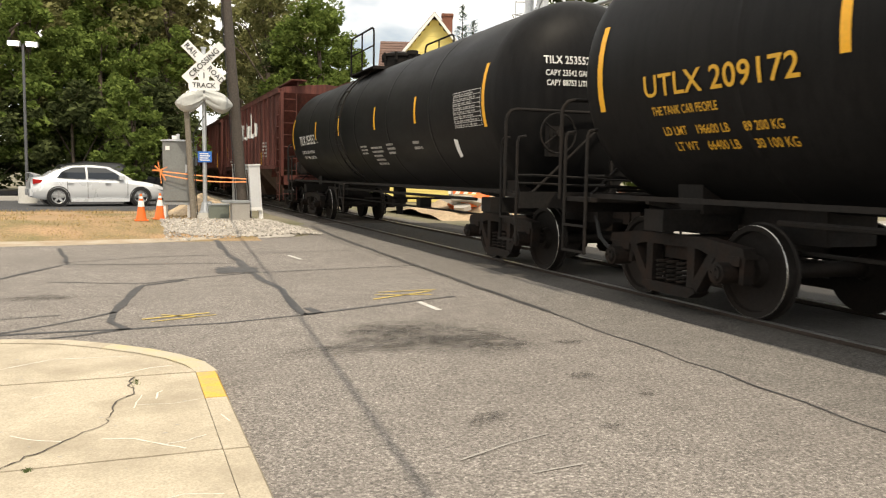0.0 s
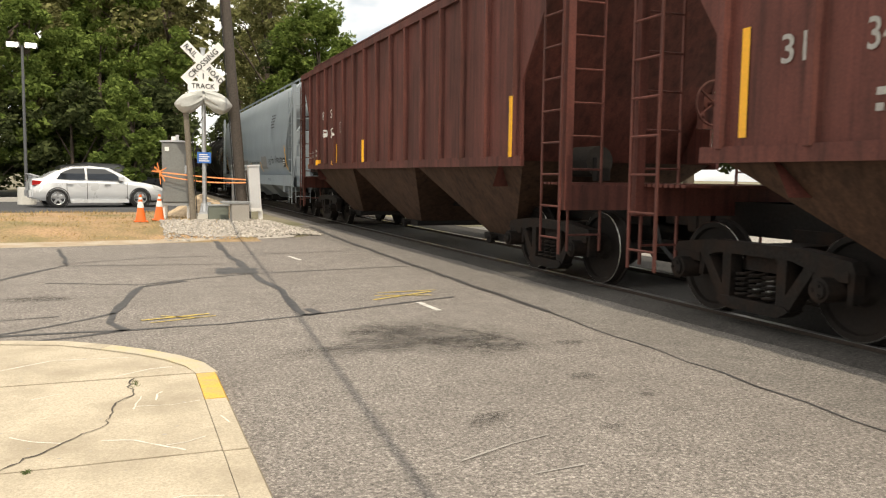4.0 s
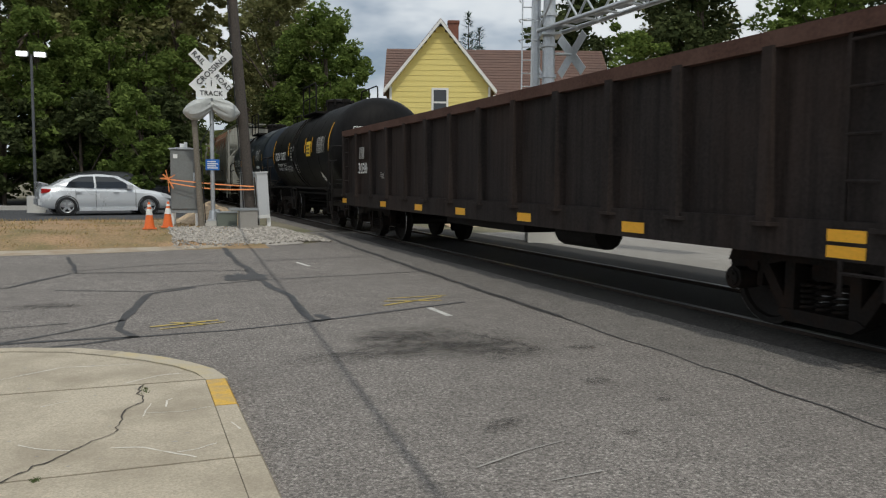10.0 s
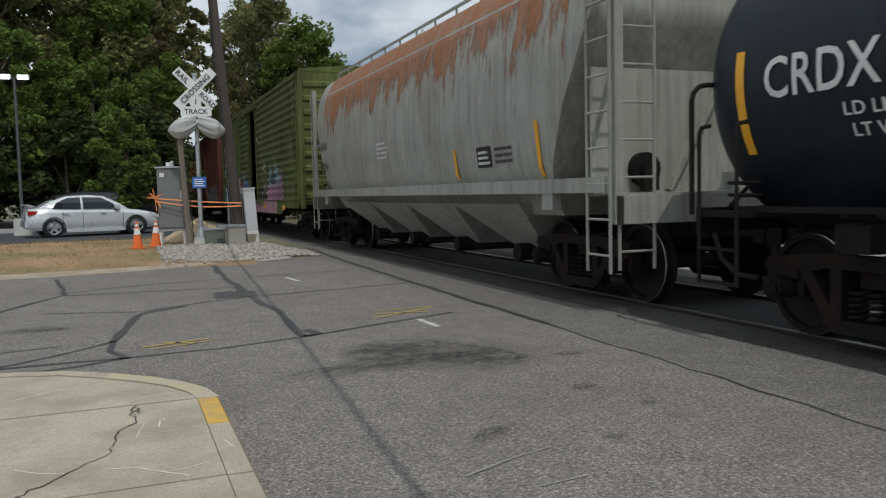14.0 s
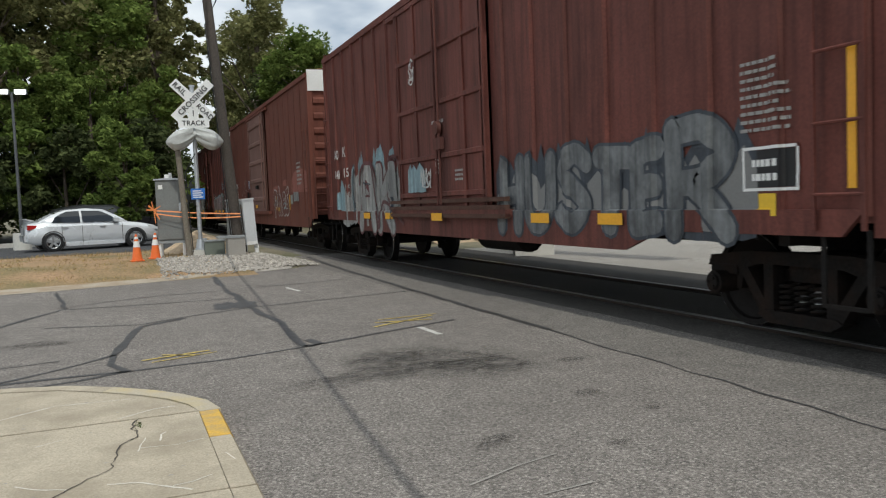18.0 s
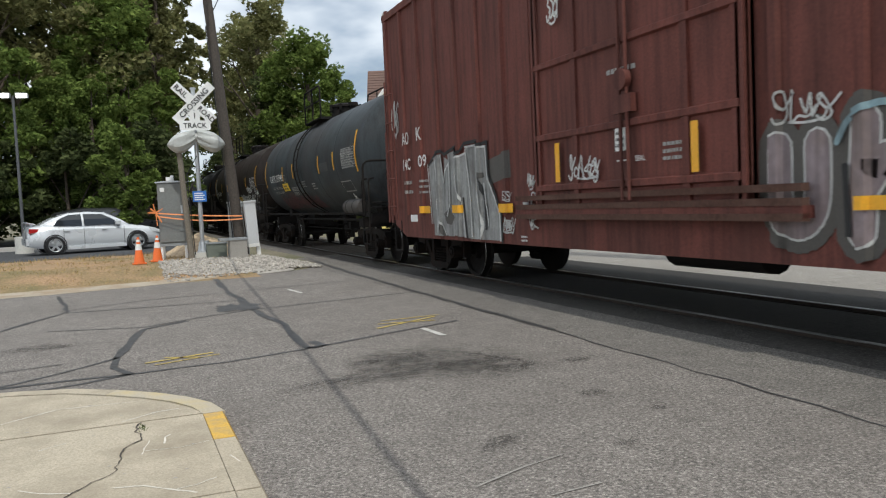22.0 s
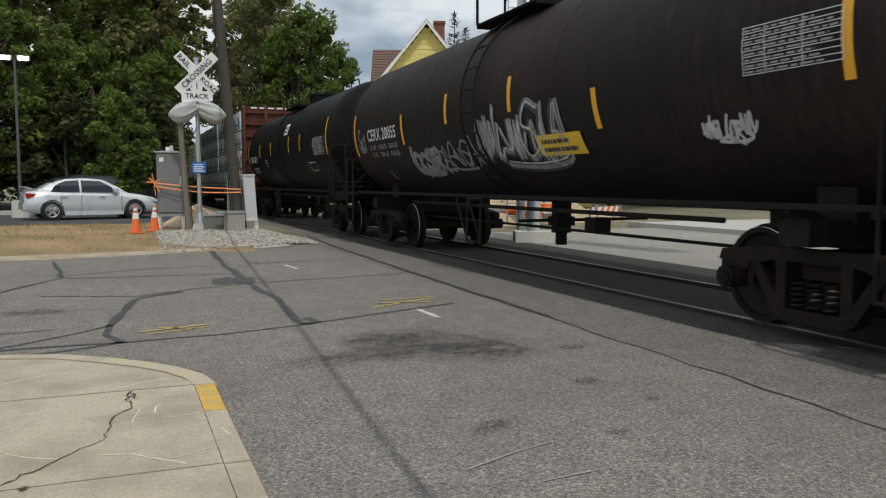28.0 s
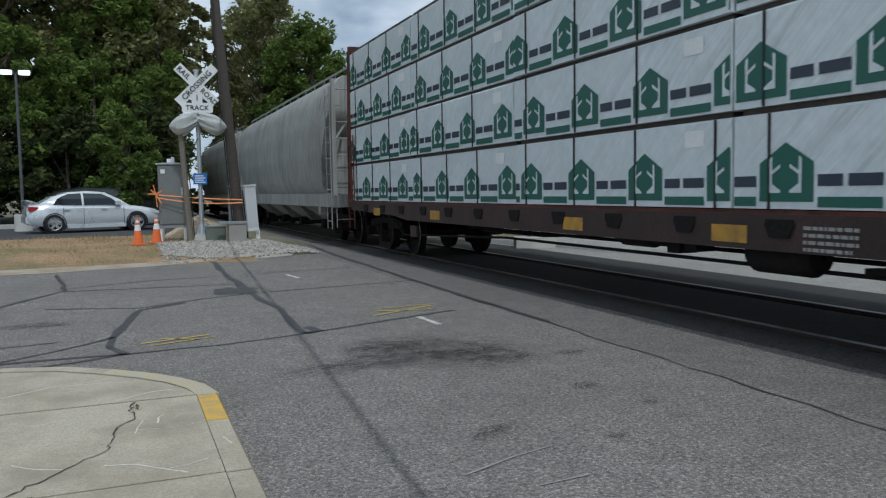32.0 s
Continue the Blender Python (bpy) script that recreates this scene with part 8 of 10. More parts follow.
        for yy in (d0 + 0.045, d1 - 0.045):
            part("door_edge", G().box(-w - 0.10, -w - 0.04, yy - 0.045, yy + 0.045, z0 + 0.12, top - 0.25), door_mat, dr)
    slide = (d1 - d0) if open_door else 0.45
    part("door_track", G().box(-w - 0.12, -w, d0 - (1.5 if open_door else 0.6), d1 + slide, z0 + 0.02, z0 + 0.12).box(-w - 0.10, -w, d0 - 0.6, d1 + slide, top - 0.27, top - 0.19), material, car)
    under = G().box(-0.3, 0.3, -ye, ye, 0.75, 1.05)
    for k in range(8):
        y = -ye + 1.0 + (2 * ye - 2) * k / 7
        under.box(-1.45, 1.45, y - 0.06, y + 0.06, 0.85, 1.05)
    under.cyl((-0.8, -1.2, 0.72), (-0.8, 0.2, 0.72), 0.22, 14)
    part("underframe", under, UNDER, car)
    surf = Side(w, upright, ribs if ribbed_below is not None else (), (-ye + 0.35, ribbed_below if ribbed_below is not None else -99))
    if skirt:
        surf.sill = -9.0
    rec = []
    truck(car, -half + 2.2, rec)
    truck(car, half - 2.2, rec)
    CARS[-1][2] = rec
    couplers(car, half)
    return car, half, surf, ye


def gondola(label, front, rear):
    car, half = rail_car("gondola_car", label, "gondola car", front, rear)
    w, z0, top = 1.55, 1.0, 2.52
    ye = half - 0.85
    for s in (-1, 1):
        part("side_wall", G().box(s * (w - 0.04) - 0.02, s * (w - 0.04) + 0.02, -ye, ye, z0, top), GONDOLA, car)
        part("top_chord", G().box(s * w - 0.08, s * w + 0.06, -ye - 0.05, ye + 0.05, top - 0.12, top + 0.02), GONDOLA_TOP, car)
        part("side_sill", G().box(s * w - 0.06, s * w + 0.02, -ye, ye, 0.76, z0 + 0.05), GONDOLA, car)
        for k in range(14):
            y = -ye + 0.1 + (2 * ye - 0.2) * k / 13
            part("stake_foot", G().prism([(s * (w + 0.05), y - 0.17), (s * (w + 0.13), y - 0.10), (s * (w + 0.13), y + 0.10), (s * (w + 0.05), y + 0.17)], "z", z0 - 0.02, z0 + 0.012), GONDOLA, car)
            part("side_stake", G().prism([(s * (w - 0.03), y - 0.11), (s * (w + 0.10), y - 0.06), (s * (w + 0.10), y + 0.06), (s * (w - 0.03), y + 0.11)], "z", z0, top - 0.1), GONDOLA, car)
        part("end_wall", G().box(-w + 0.02, w - 0.02, s * ye - 0.03, s * ye + 0.03, z0, top), GONDOLA, car)
        for k in range(5):
            z = z0 + 0.2 + 0.3 * k
            part("end_rib", G().prism([(s * ye, z - 0.09), (s * (ye + 0.09), z - 0.04), (s * (ye + 0.09), z + 0.04), (s * ye, z + 0.09)], "x", -w + 0.1, w - 0.1), GONDOLA, car)
        ladder(car, s * (ye + 0.16), -w + 0.06, -w + 0.5, 0.6, top, 6, GONDOLA, along="x", name="end_ladder")
        ladder(car, -w - 0.05, s * (ye - 0.1), s * (ye - 0.5), 0.5, top, 6, GONDOLA, name="side_ladder")
        part("end_platform", G().box(-1.3, 1.3, min(s * ye, s * (ye + 0.4)), max(s * ye, s * (ye + 0.4)), 1.0, 1.08), UNDER, car)
    handwheel(car, -ye - 0.22, -0.7, 1.9, UNDER)
    part("floor", G().box(-w + 0.05, w - 0.05, -ye, ye, z0, z0 + 0.08), UNDER, car)
    part("underframe", G().box(-0.3, 0.3, -ye, ye, 0.72, 1.0).box(-1.3, 1.3, -1.5, 1.5, 0.62, 0.98).cyl((-1.0, -3.2, 0.7), (-1.0, -2.2, 0.7), 0.2, 12), UNDER, car)
    surf = flat_side(w)
    for y in (7.58, 4.33, 2.12, 0.12, -2.11, -4.6):
        patch(y - 0.20, y + 0.20, 0.81, 0.92, surf, "reflector", REFLECT, car, off=0.066, n=1)
    for z in (0.78, 0.90):
        patch(-7.45, -7.10, z, z + 0.09, surf, "reflector", REFLECT, car, off=0.066, n=1)
    rec = []
    truck(car, -half + 2.0, rec)
    truck(car, half - 2.0, rec)
    CARS[-1][2] = rec
    couplers(car, half)
    return car, half, surf, ye


def wrap_print(y0, u0, u1, z0, surf, off, parent, first):
    """House-shaped marks, a bar of lettering and a green bar, printed again and again along the wrap.

    y0 is where the wrap starts, u0 to u1 the stretch that this pack shows of the endless print."""
    def clip(poly, lo, hi):
        for edge, keep in ((lo, 1), (hi, -1)):
            out = []
            for (a, b), (c, d) in zip(poly, poly[1:] + poly[:1]):
                ia, ic = (a - edge) * keep >= 0, (c - edge) * keep >= 0
                if ia:
                    out.append((a, b))
                if ia != ic:
                    f = (edge - a) / (c - a)
                    out.append((edge, b + (d - b) * f))
            poly = out
            if not poly:
                break
        return poly

    def put(polys, name, material, o):
        shown = [q for q in (clip(p, u0, u1) for p in polys) if len(q) > 2]
        if shown:
            lay([[(u - u0, v) for u, v in q] for q in shown], y0, z0, surf, o, name, material, parent)

    u = first
    while u > u0 - 1.3:
        u -= 1.21
    while u < u1:
        put([[(u, 0.06), (u + 0.56, 0.06), (u + 0.56, 0.37), (u + 0.28, 0.53), (u, 0.37)]], "printed_mark", WRAP_GREEN, off)
        inlay = []
        for m in (1, -1):
            e = u + 0.28
            inlay.append([(e - m * 0.17, 0.13), (e - m * 0.14, 0.13), (e - m * 0.14, 0.42), (e - m * 0.17, 0.40)])
            inlay.append([(e - m * 0.17, 0.13), (e - m * 0.05, 0.13), (e - m * 0.05, 0.15), (e - m * 0.15, 0.21)])
            inlay.append([(e - m * 0.15, 0.27), (e - m * 0.05, 0.33), (e - m * 0.05, 0.36), (e - m * 0.15, 0.30)])
        put(inlay, "mark_inlay", WRAP, off + 0.003)
        t = u + 0.60
        put([[(t + a, 0.18), (t + b, 0.18), (t + b, 0.27), (t + a, 0.27)] for a, b in ((0.0, 0.23), (0.28, 0.57))], "printed_bar", WRAP_NAVY, off)
        put([[(t, 0.02), (t + 0.57, 0.02), (t + 0.57, 0.10), (t, 0.10)]], "printed_strip", WRAP_GREEN, off)
        u += 1.21


def centerbeam(label, front, rear):
    car, half = rail_car("centerbeam_flatcar", label, "flatcar", front, rear)
    ye = half - 0.75
    w = 1.5
    for s in (-1, 1):
        side = G().prism([(-ye + 0.2, 0.92), (-ye + 3.2, 0.86), (-ye + 4.0, 0.79), (ye - 4.0, 0.79), (ye - 3.2, 0.86), (ye - 0.2, 0.92), (ye, 1.09), (-ye, 1.09)], "x", s * w - 0.04, s * w + 0.04)
        part("side_sill", side, FLATCAR_DARK, car)
    part("deck", G().box(-w, w, -ye, ye, 1.06, 1.12), CENTERBEAM, car)
    part("center_beam", G().box(-0.06, 0.06, -ye, ye, 1.1, 4.45), CENTERBEAM, car)
    und = G().box(-0.3, 0.3, -ye, ye, 0.84, 1.06)
    for k in range(12):
        y = -ye + 2 * ye * (k + 0.5) / 12
        und.box(-1.45, 1.45, y - 0.06, y + 0.06, 0.8, 1.06)
    und.tube([(-0.6, -6, 0.66), (-0.6, 6, 0.66)], 0.025, 6)
    part("underframe", und, UNDER, car)
    for s in (-1, 1):
        b = G().box(-w, w, s * (ye - 0.06) - 0.05, s * (ye - 0.06) + 0.05, 1.1, 4.6)
        part("bulkhead", b, CENTERBEAM, car, "red steel end bulkhead")
        for x in (-w + 0.08, -0.5, 0.5, w - 0.08):
            part("bulkhead_post", G().prism([(s * ye, 1.0), (s * (ye + 0.36), 1.0), (s * (ye + 0.12), 4.5), (s * ye, 4.6)], "x", x - 0.06, x + 0.06), CENTERBEAM, car)
        for k in range(7):
            z = 1.35 + 0.5 * k
            part("bulkhead_rib", G().box(-w, w, min(s * ye, s * (ye + 0.1)), max(s * ye, s * (ye + 0.1)), z - 0.05, z + 0.05), CENTERBEAM, car)
        ladder(car, -w - 0.03, s * (ye + 0.02), s * (ye - 0.40), 0.5, 2.6, 5, CENTERBEAM, name="side_ladder")
    handwheel(car, -ye - 0.35, -0.6, 2.9, CENTERBEAM)
    # lumber: long wrapped packs in four tiers each side of the beam, black straps round each
    n, tiers = 5, 4
    l0, l1 = -ye + 0.55, ye - 0.12
    ln = (l1 - l0) / n
    th = 0.835
    rnd = random.Random(5)
    for side_s in (-1, 1):
        for k in range(n):
            for t in range(tiers):
                y0, y1 = l0 + ln * k + 0.012, l0 + ln * (k + 1) - 0.012
                z0 = 1.13 + t * th
                xo = 1.50 + rnd.uniform(-0.02, 0.025)
                a, b = min(side_s * 0.08, side_s * xo), max(side_s * 0.08, side_s * xo)
                pk = part("wrapped_pack", G().prism([(a, z0), (b, z0), (b, z0 + th - 0.075), (b - 0.02 * (side_s > 0), z0 + th - 0.055), (a + 0.02 * (side_s < 0), z0 + th - 0.055), (a, z0 + th - 0.075)], "y", y0, y1), WRAP, car, "lumber pack in white plastic wrap")
                part("dunnage", G().box(min(side_s * 0.1, side_s * 1.45), max(side_s * 0.1, side_s * 1.45), y0 + 0.05, y1 - 0.05, z0 + th - 0.055, z0 + th), WOOD, pk)
                if side_s < 0:
                    wrap_print(y1 - 0.01, 0.0, y1 - y0 - 0.02, z0, flat_side(xo), 0.006, pk, rnd.uniform(0, 1.2))
                    y = y1 - rnd.uniform(0.3, 0.5)
                    while y > y0 + 0.2:
                        part("strap", G().box(-xo - 0.014, -xo - 0.002, y - 0.011, y + 0.011, z0, z0 + th - 0.06), BLACK, pk)
                        y -= 1.2
                    label = patch(y0 + 0.35, y0 + 0.62, z0 + 0.55, z0 + 0.70, flat_side(xo), "pack_label", WHITE, pk, off=0.006, n=1)
    surf = flat_side(w + 0.04)
    for y in (8.5, 5.2, 0.75, -1.85, -4.5, -6.0, -9.2):
        patch(y - 0.22, y + 0.22, 0.84, 0.99, surf, "reflector", REFLECT_DULL, car, off=0.006, n=1)
    fit_text("L 73-0", -4.95, -5.28, 0.86, 0.10, surf, STENCIL_DIM, car, curved=False)
    fit_text("L 75-0", -5.5, -5.82, 0.86, 0.10, surf, STENCIL_DIM, car, curved=False)
    outline_box(-7.05, -7.43, 0.73, 1.02, surf, STENCIL_DIM, car)
    rows(-7.08, -7.3, 0.98, 0.86, 2, surf, STENCIL_DIM, car, 4)
    rows(-2.68, -3.22, 1.02, 0.80, 4, surf, STENCIL_DIM, car, 6)
    for k in range(17):
        y = -ye + 1.2 + 1.17 * k
        part("stake_pocket", G().prism([(y - 0.15, 1.00), (y - 0.10, 0.90), (y + 0.10, 0.90), (y + 0.15, 1.00), (y + 0.14, 1.05), (y - 0.14, 1.05)], "x", -w - 0.06, -w - 0.03), UNDER, car)
    part("brake_cylinder", G().revolve([(-0.85, 0.02), (-0.84, 0.07), (-0.45, 0.08), (-0.42, 0.11), (0.10, 0.11), (0.14, 0.09), (0.32, 0.04), (0.42, 0.03)], 16, (-1.25, 0, 0.80)), UNDER, car)
    part("brake_valve", G().box(-1.36, -1.14, -1.20, -1.02, 0.70, 0.92).box(-1.36, -1.14, -0.95, -0.76, 0.67, 0.88), UNDER, car)
    part("air_reservoir", G().revolve([(-2.60, 0.02), (-2.58, 0.13), (-2.52, 0.17), (-1.92, 0.17), (-1.86, 0.13), (-1.84, 0.02)], 18, (-1.25, 0, 0.74)), UNDER, car)
    part("brake_lever", G().beam((-1.25, -3.0, 0.66), (-1.25, -3.9, 0.74), 0.05, 0.06).beam((-1.25, -3.35, 0.55), (-1.25, -3.35, 0.72), 0.03, 0.05), UNDER, car)
    part("brake_rod", G().tube([(-1.25, 0.42, 0.78), (-1.25, 2.0, 0.70), (-1.25, 3.9, 0.70)], 0.016, 6).tube([(-1.3, 2.55, 0.92), (-1.3, 2.55, 0.70), (-1.3, 2.28, 0.70), (-1.3, 2.28, 0.92)], 0.014, 6), UNDER, car)
    for y in (-6.5, 6.3):
        part("jacking_plate", G().prism([(y - 0.16, 0.50), (y + 0.16, 0.50), (y + 0.16, 0.70), (y - 0.16, 0.70)], "x", -w - 0.04, -w), FLATCAR_DARK, car)
    for y in (-7.9, -7.75, -5.9, 7.6, 7.75):
        part("hanging_strap", G().beam((-w, y, 0.42), (-w, y, 0.82), 0.05, 0.02), UNDER, car)
    part("truss_rod", G().tube([(-1.2, -8.4, 0.72), (-1.2, -7.8, 0.46), (-1.2, -3.2, 0.62), (-1.2, 3.2, 0.62), (-1.2, 7.8, 0.46), (-1.2, 8.4, 0.72)], 0.02, 6), UNDER, car)
    patch(-ye - 0.02, -ye + 0.10, 1.2, 2.6, flat_side(w), "reflector", REFLECT, car, off=0.01, n=1)
    for s in (-1, 1):
        rows_on = G()
        for k in range(6):
            rows_on.box(-1.1 + 0.36 * k, -0.85 + 0.36 * k, s * (ye + 0.02) - 0.012, s * (ye + 0.02) + 0.012, 4.50, 4.56)
        part("caution_lettering", rows_on, WHITE, car)
    rec = []
    truck(car, -half + 2.1, rec)
    truck(car, half - 2.1, rec)
    CARS[-1][2] = rec
    couplers(car, half)
    return car, half


# ---- the consist, in the order in which it passes ----
def ends_and_mids(rear, mids, front, e=(2.07, 3.0), m=(2.28, 2.76)):
    return [(rear, *e)] + [(y, *m) for y in mids] + [(front, *e)]


def black_tanks():
    c, h, s, zc, ye = tank_car("black tank car with yellow lettering", -7.6, 9.1, TANK_BLACK, "UTLX 209172", (6.29, 4.24, 2.15, 0.22), ends_and_mids(7.1, (3.8, 1.6, -1.5, -3.8), -6.5),
                               (-5.3, -6.4, 2.1, 2.6), paint=STENCIL_YELLOW, seed=11, small=((1.3, 0.6, 2.3, 1.9, 4),))
    for words, a, b, z in (("THE TANK CAR PEOPLE", 6.22, 5.25, 1.97), ("LD LMT    196600 LB      89 200 KG", 6.12, 4.52, 1.77), ("LT WT    66400 LB      30 100 KG", 6.02, 4.43, 1.62)):
        fit_text(words, a, b, z, 0.085, s, STENCIL_YELLOW, c, name="load_lettering")
    c, h, s, zc, ye = tank_car("black tank car with white lettering", 9.1, 26.55, TANK_BLACK, "TILX 253552", (6.66, 4.63, 2.17, 0.26), ends_and_mids(7.7, (4.5, 1.92, -1.18, -3.76), -6.8),
                               (-5.65, -6.72, 2.10, 2.65), seed=12, mid=1.5, small=((0.2, -0.4, 2.0, 1.78, 3), (-1.75, -2.3, 2.0, 1.75, 3), (-3.4, -3.9, 2.0, 1.8, 2), (-0.6, -1.4, 1.96, 1.54, 5)))
    fit_text("LD LMT 211500LB  95 950 KG", 6.68, 5.02, 1.92, 0.085, s, STENCIL, c, name="load_lettering")
    fit_text("LT WT  74400 LB  33750 KG", 6.62, 5.06, 1.77, 0.08, s, STENCIL, c, name="load_lettering")
    fit_text("C", 4.42, 4.32, 2.18, 0.12, s, STENCIL, c, name="plate_letter")
    skew_patch([(-5.35, 1.64), (-5.50, 1.66), (-5.58, 1.92), (-5.42, 1.94)], s, "white_notice", WHITE, c)
    c, h, s, zc, ye = tank_car("black tank car with a yellow placard", 80.9, 95.6, TANK_BLACK, "NATX 73585", (5.58, 3.9, 2.13, 0.27), [(5.95, 1.63, 2.51), (3.2, 2.11, 2.59), (1.57, 2.11, 2.59), (-0.28, 2.11, 2.59), (-3.15, 2.11, 2.59), (-5.7, 1.63, 2.51)],
                               (-4.34, -5.66, 2.15, 2.75), r=1.42, zc=2.25, seed=13, reservoir=UNDER, mid=0.7, small=((5.5, 4.2, 1.95, 1.7, 2), (0.0, -0.6, 1.9, 1.7, 3), (-2.9, -3.4, 2.0, 1.9, 1)))
    placard(3.58, 3.11, 2.2, 2.45, s, WHITE, STENCIL_DARK, c, 3)
    placard(3.65, 2.69, 1.82, 2.09, s, PLACARD_YELLOW, STENCIL_DARK, c, 4, label="yellow notice placard")
    outline_box(-3.88, -4.41, 1.82, 2.13, s, STENCIL, c)
    outline_box(-3.98, -4.31, 1.88, 2.06, s, STENCIL, c)


def short_tanks():
    c, h, s, zc, ye = tank_car("short black tank car with a yellow placard", 112.9, 124.85, TANK_BLACK, "CRDX 130037", (4.38, 2.28, 2.07, 0.28), [(4.9, 1.98, 2.84), (1.78, 2.19, 2.64), (-1.05, 2.2, 2.65), (-2.03, 2.2, 2.65), (-4.3, 2.04, 2.94)],
                               (-2.8, -3.8, 2.15, 2.6), r=1.40, zc=2.25, seed=14, mid=0.1, small=((2.3, 1.2, 1.86, 1.66, 4), (1.4, 0.8, 2.5, 2.0, 5), (0.7, 0.2, 1.9, 1.6, 4)))
    placard(-1.25, -1.89, 2.09, 2.53, s, PLACARD_YELLOW, STENCIL_DARK, c, 4, label="yellow notice placard", n=3)
    fit_text("LD LMT 203200 LB   92150 KG", 4.12, 2.42, 1.86, 0.09, s, STENCIL, c, name="load_lettering")
    fit_text("LT WT  59800 LB   27150 KG", 4.08, 2.40, 1.71, 0.09, s, STENCIL, c, name="load_lettering")
    hazard(-2.8, 1.42, 0.2, s, c)
    c, h, s, zc, ye = tank_car("short blue-black tank car with bold white lettering", 124.85, 137.55, TANK_BLUE, "CRDX 130006", (5.06, 2.62, 2.04, 0.34), [(5.35, 1.6, 2.48), (2.5, 1.98, 2.45), (-0.03, 1.98, 2.45), (-2.03, 1.98, 2.45), (-4.28, 1.57, 2.43)],
                               (-2.63, -3.66, 2.19, 2.66), r=1.40, zc=2.25, seed=15, reservoir=UNDER, mid=0.3, small=((3.6, 2.75, 1.95, 1.66, 2), (2.3, 1.4, 2.4, 1.9, 5), (-0.85, -1.6, 2.32, 2.08, 3), (-0.9, -1.5, 1.95, 1.6, 4), (-1.1, -1.7, 2.75, 2.62, 2), (-1.2, -1.8, 1.5, 1.42, 1)))
    skew_patch([(2.22, 1.50), (1.12, 1.47), (1.45, 1.82), (2.54, 1.85)], s, "placard", PLACARD_YELLOW, c, "yellow notice placard")
    patch(-3.47, -2.62, 1.86, 1.97, s, "white_plate", WHITE, c)
    patch(-3.12, -2.85, 1.5, 1.56, s, "white_plate", WHITE, c)
    fit_text("LD LMT", 4.3, 3.75, 1.84, 0.10, s, STENCIL, c, name="load_lettering")
    fit_text("LT WT", 4.25, 3.78, 1.68, 0.10, s, STENCIL, c, name="load_lettering")
    hazard(-3.48, 1.58, 0.24, s, c, "1830")


def hazard(y, z, r, s, c, number=""):
    """A square notice hung on its corner, with a number bar."""
    d = lay([[(0, -r), (r, 0), (0, r), (-r, 0)]], y, z, s, 0.03, "hazard_placard", WHITE, c, "white diamond placard")
    lay([[(-r * 0.75, -r * 0.28), (r * 0.75, -r * 0.28), (r * 0.75, r * 0.28), (-r * 0.75, r * 0.28)]], y, z, s, 0.036, "number_field", WHITE, d)
    if number:
        fit_text(number, y + r * 0.66, y - r * 0.66, z - r * 0.2, r * 0.4, s, BLACK, d, off=0.042, name="number", curved=False)
    else:
        rows(y + r * 0.55, y - r * 0.5, z + r * 0.2, z - r * 0.2, 1, s, STENCIL_DARK, d, 3, off=0.042)


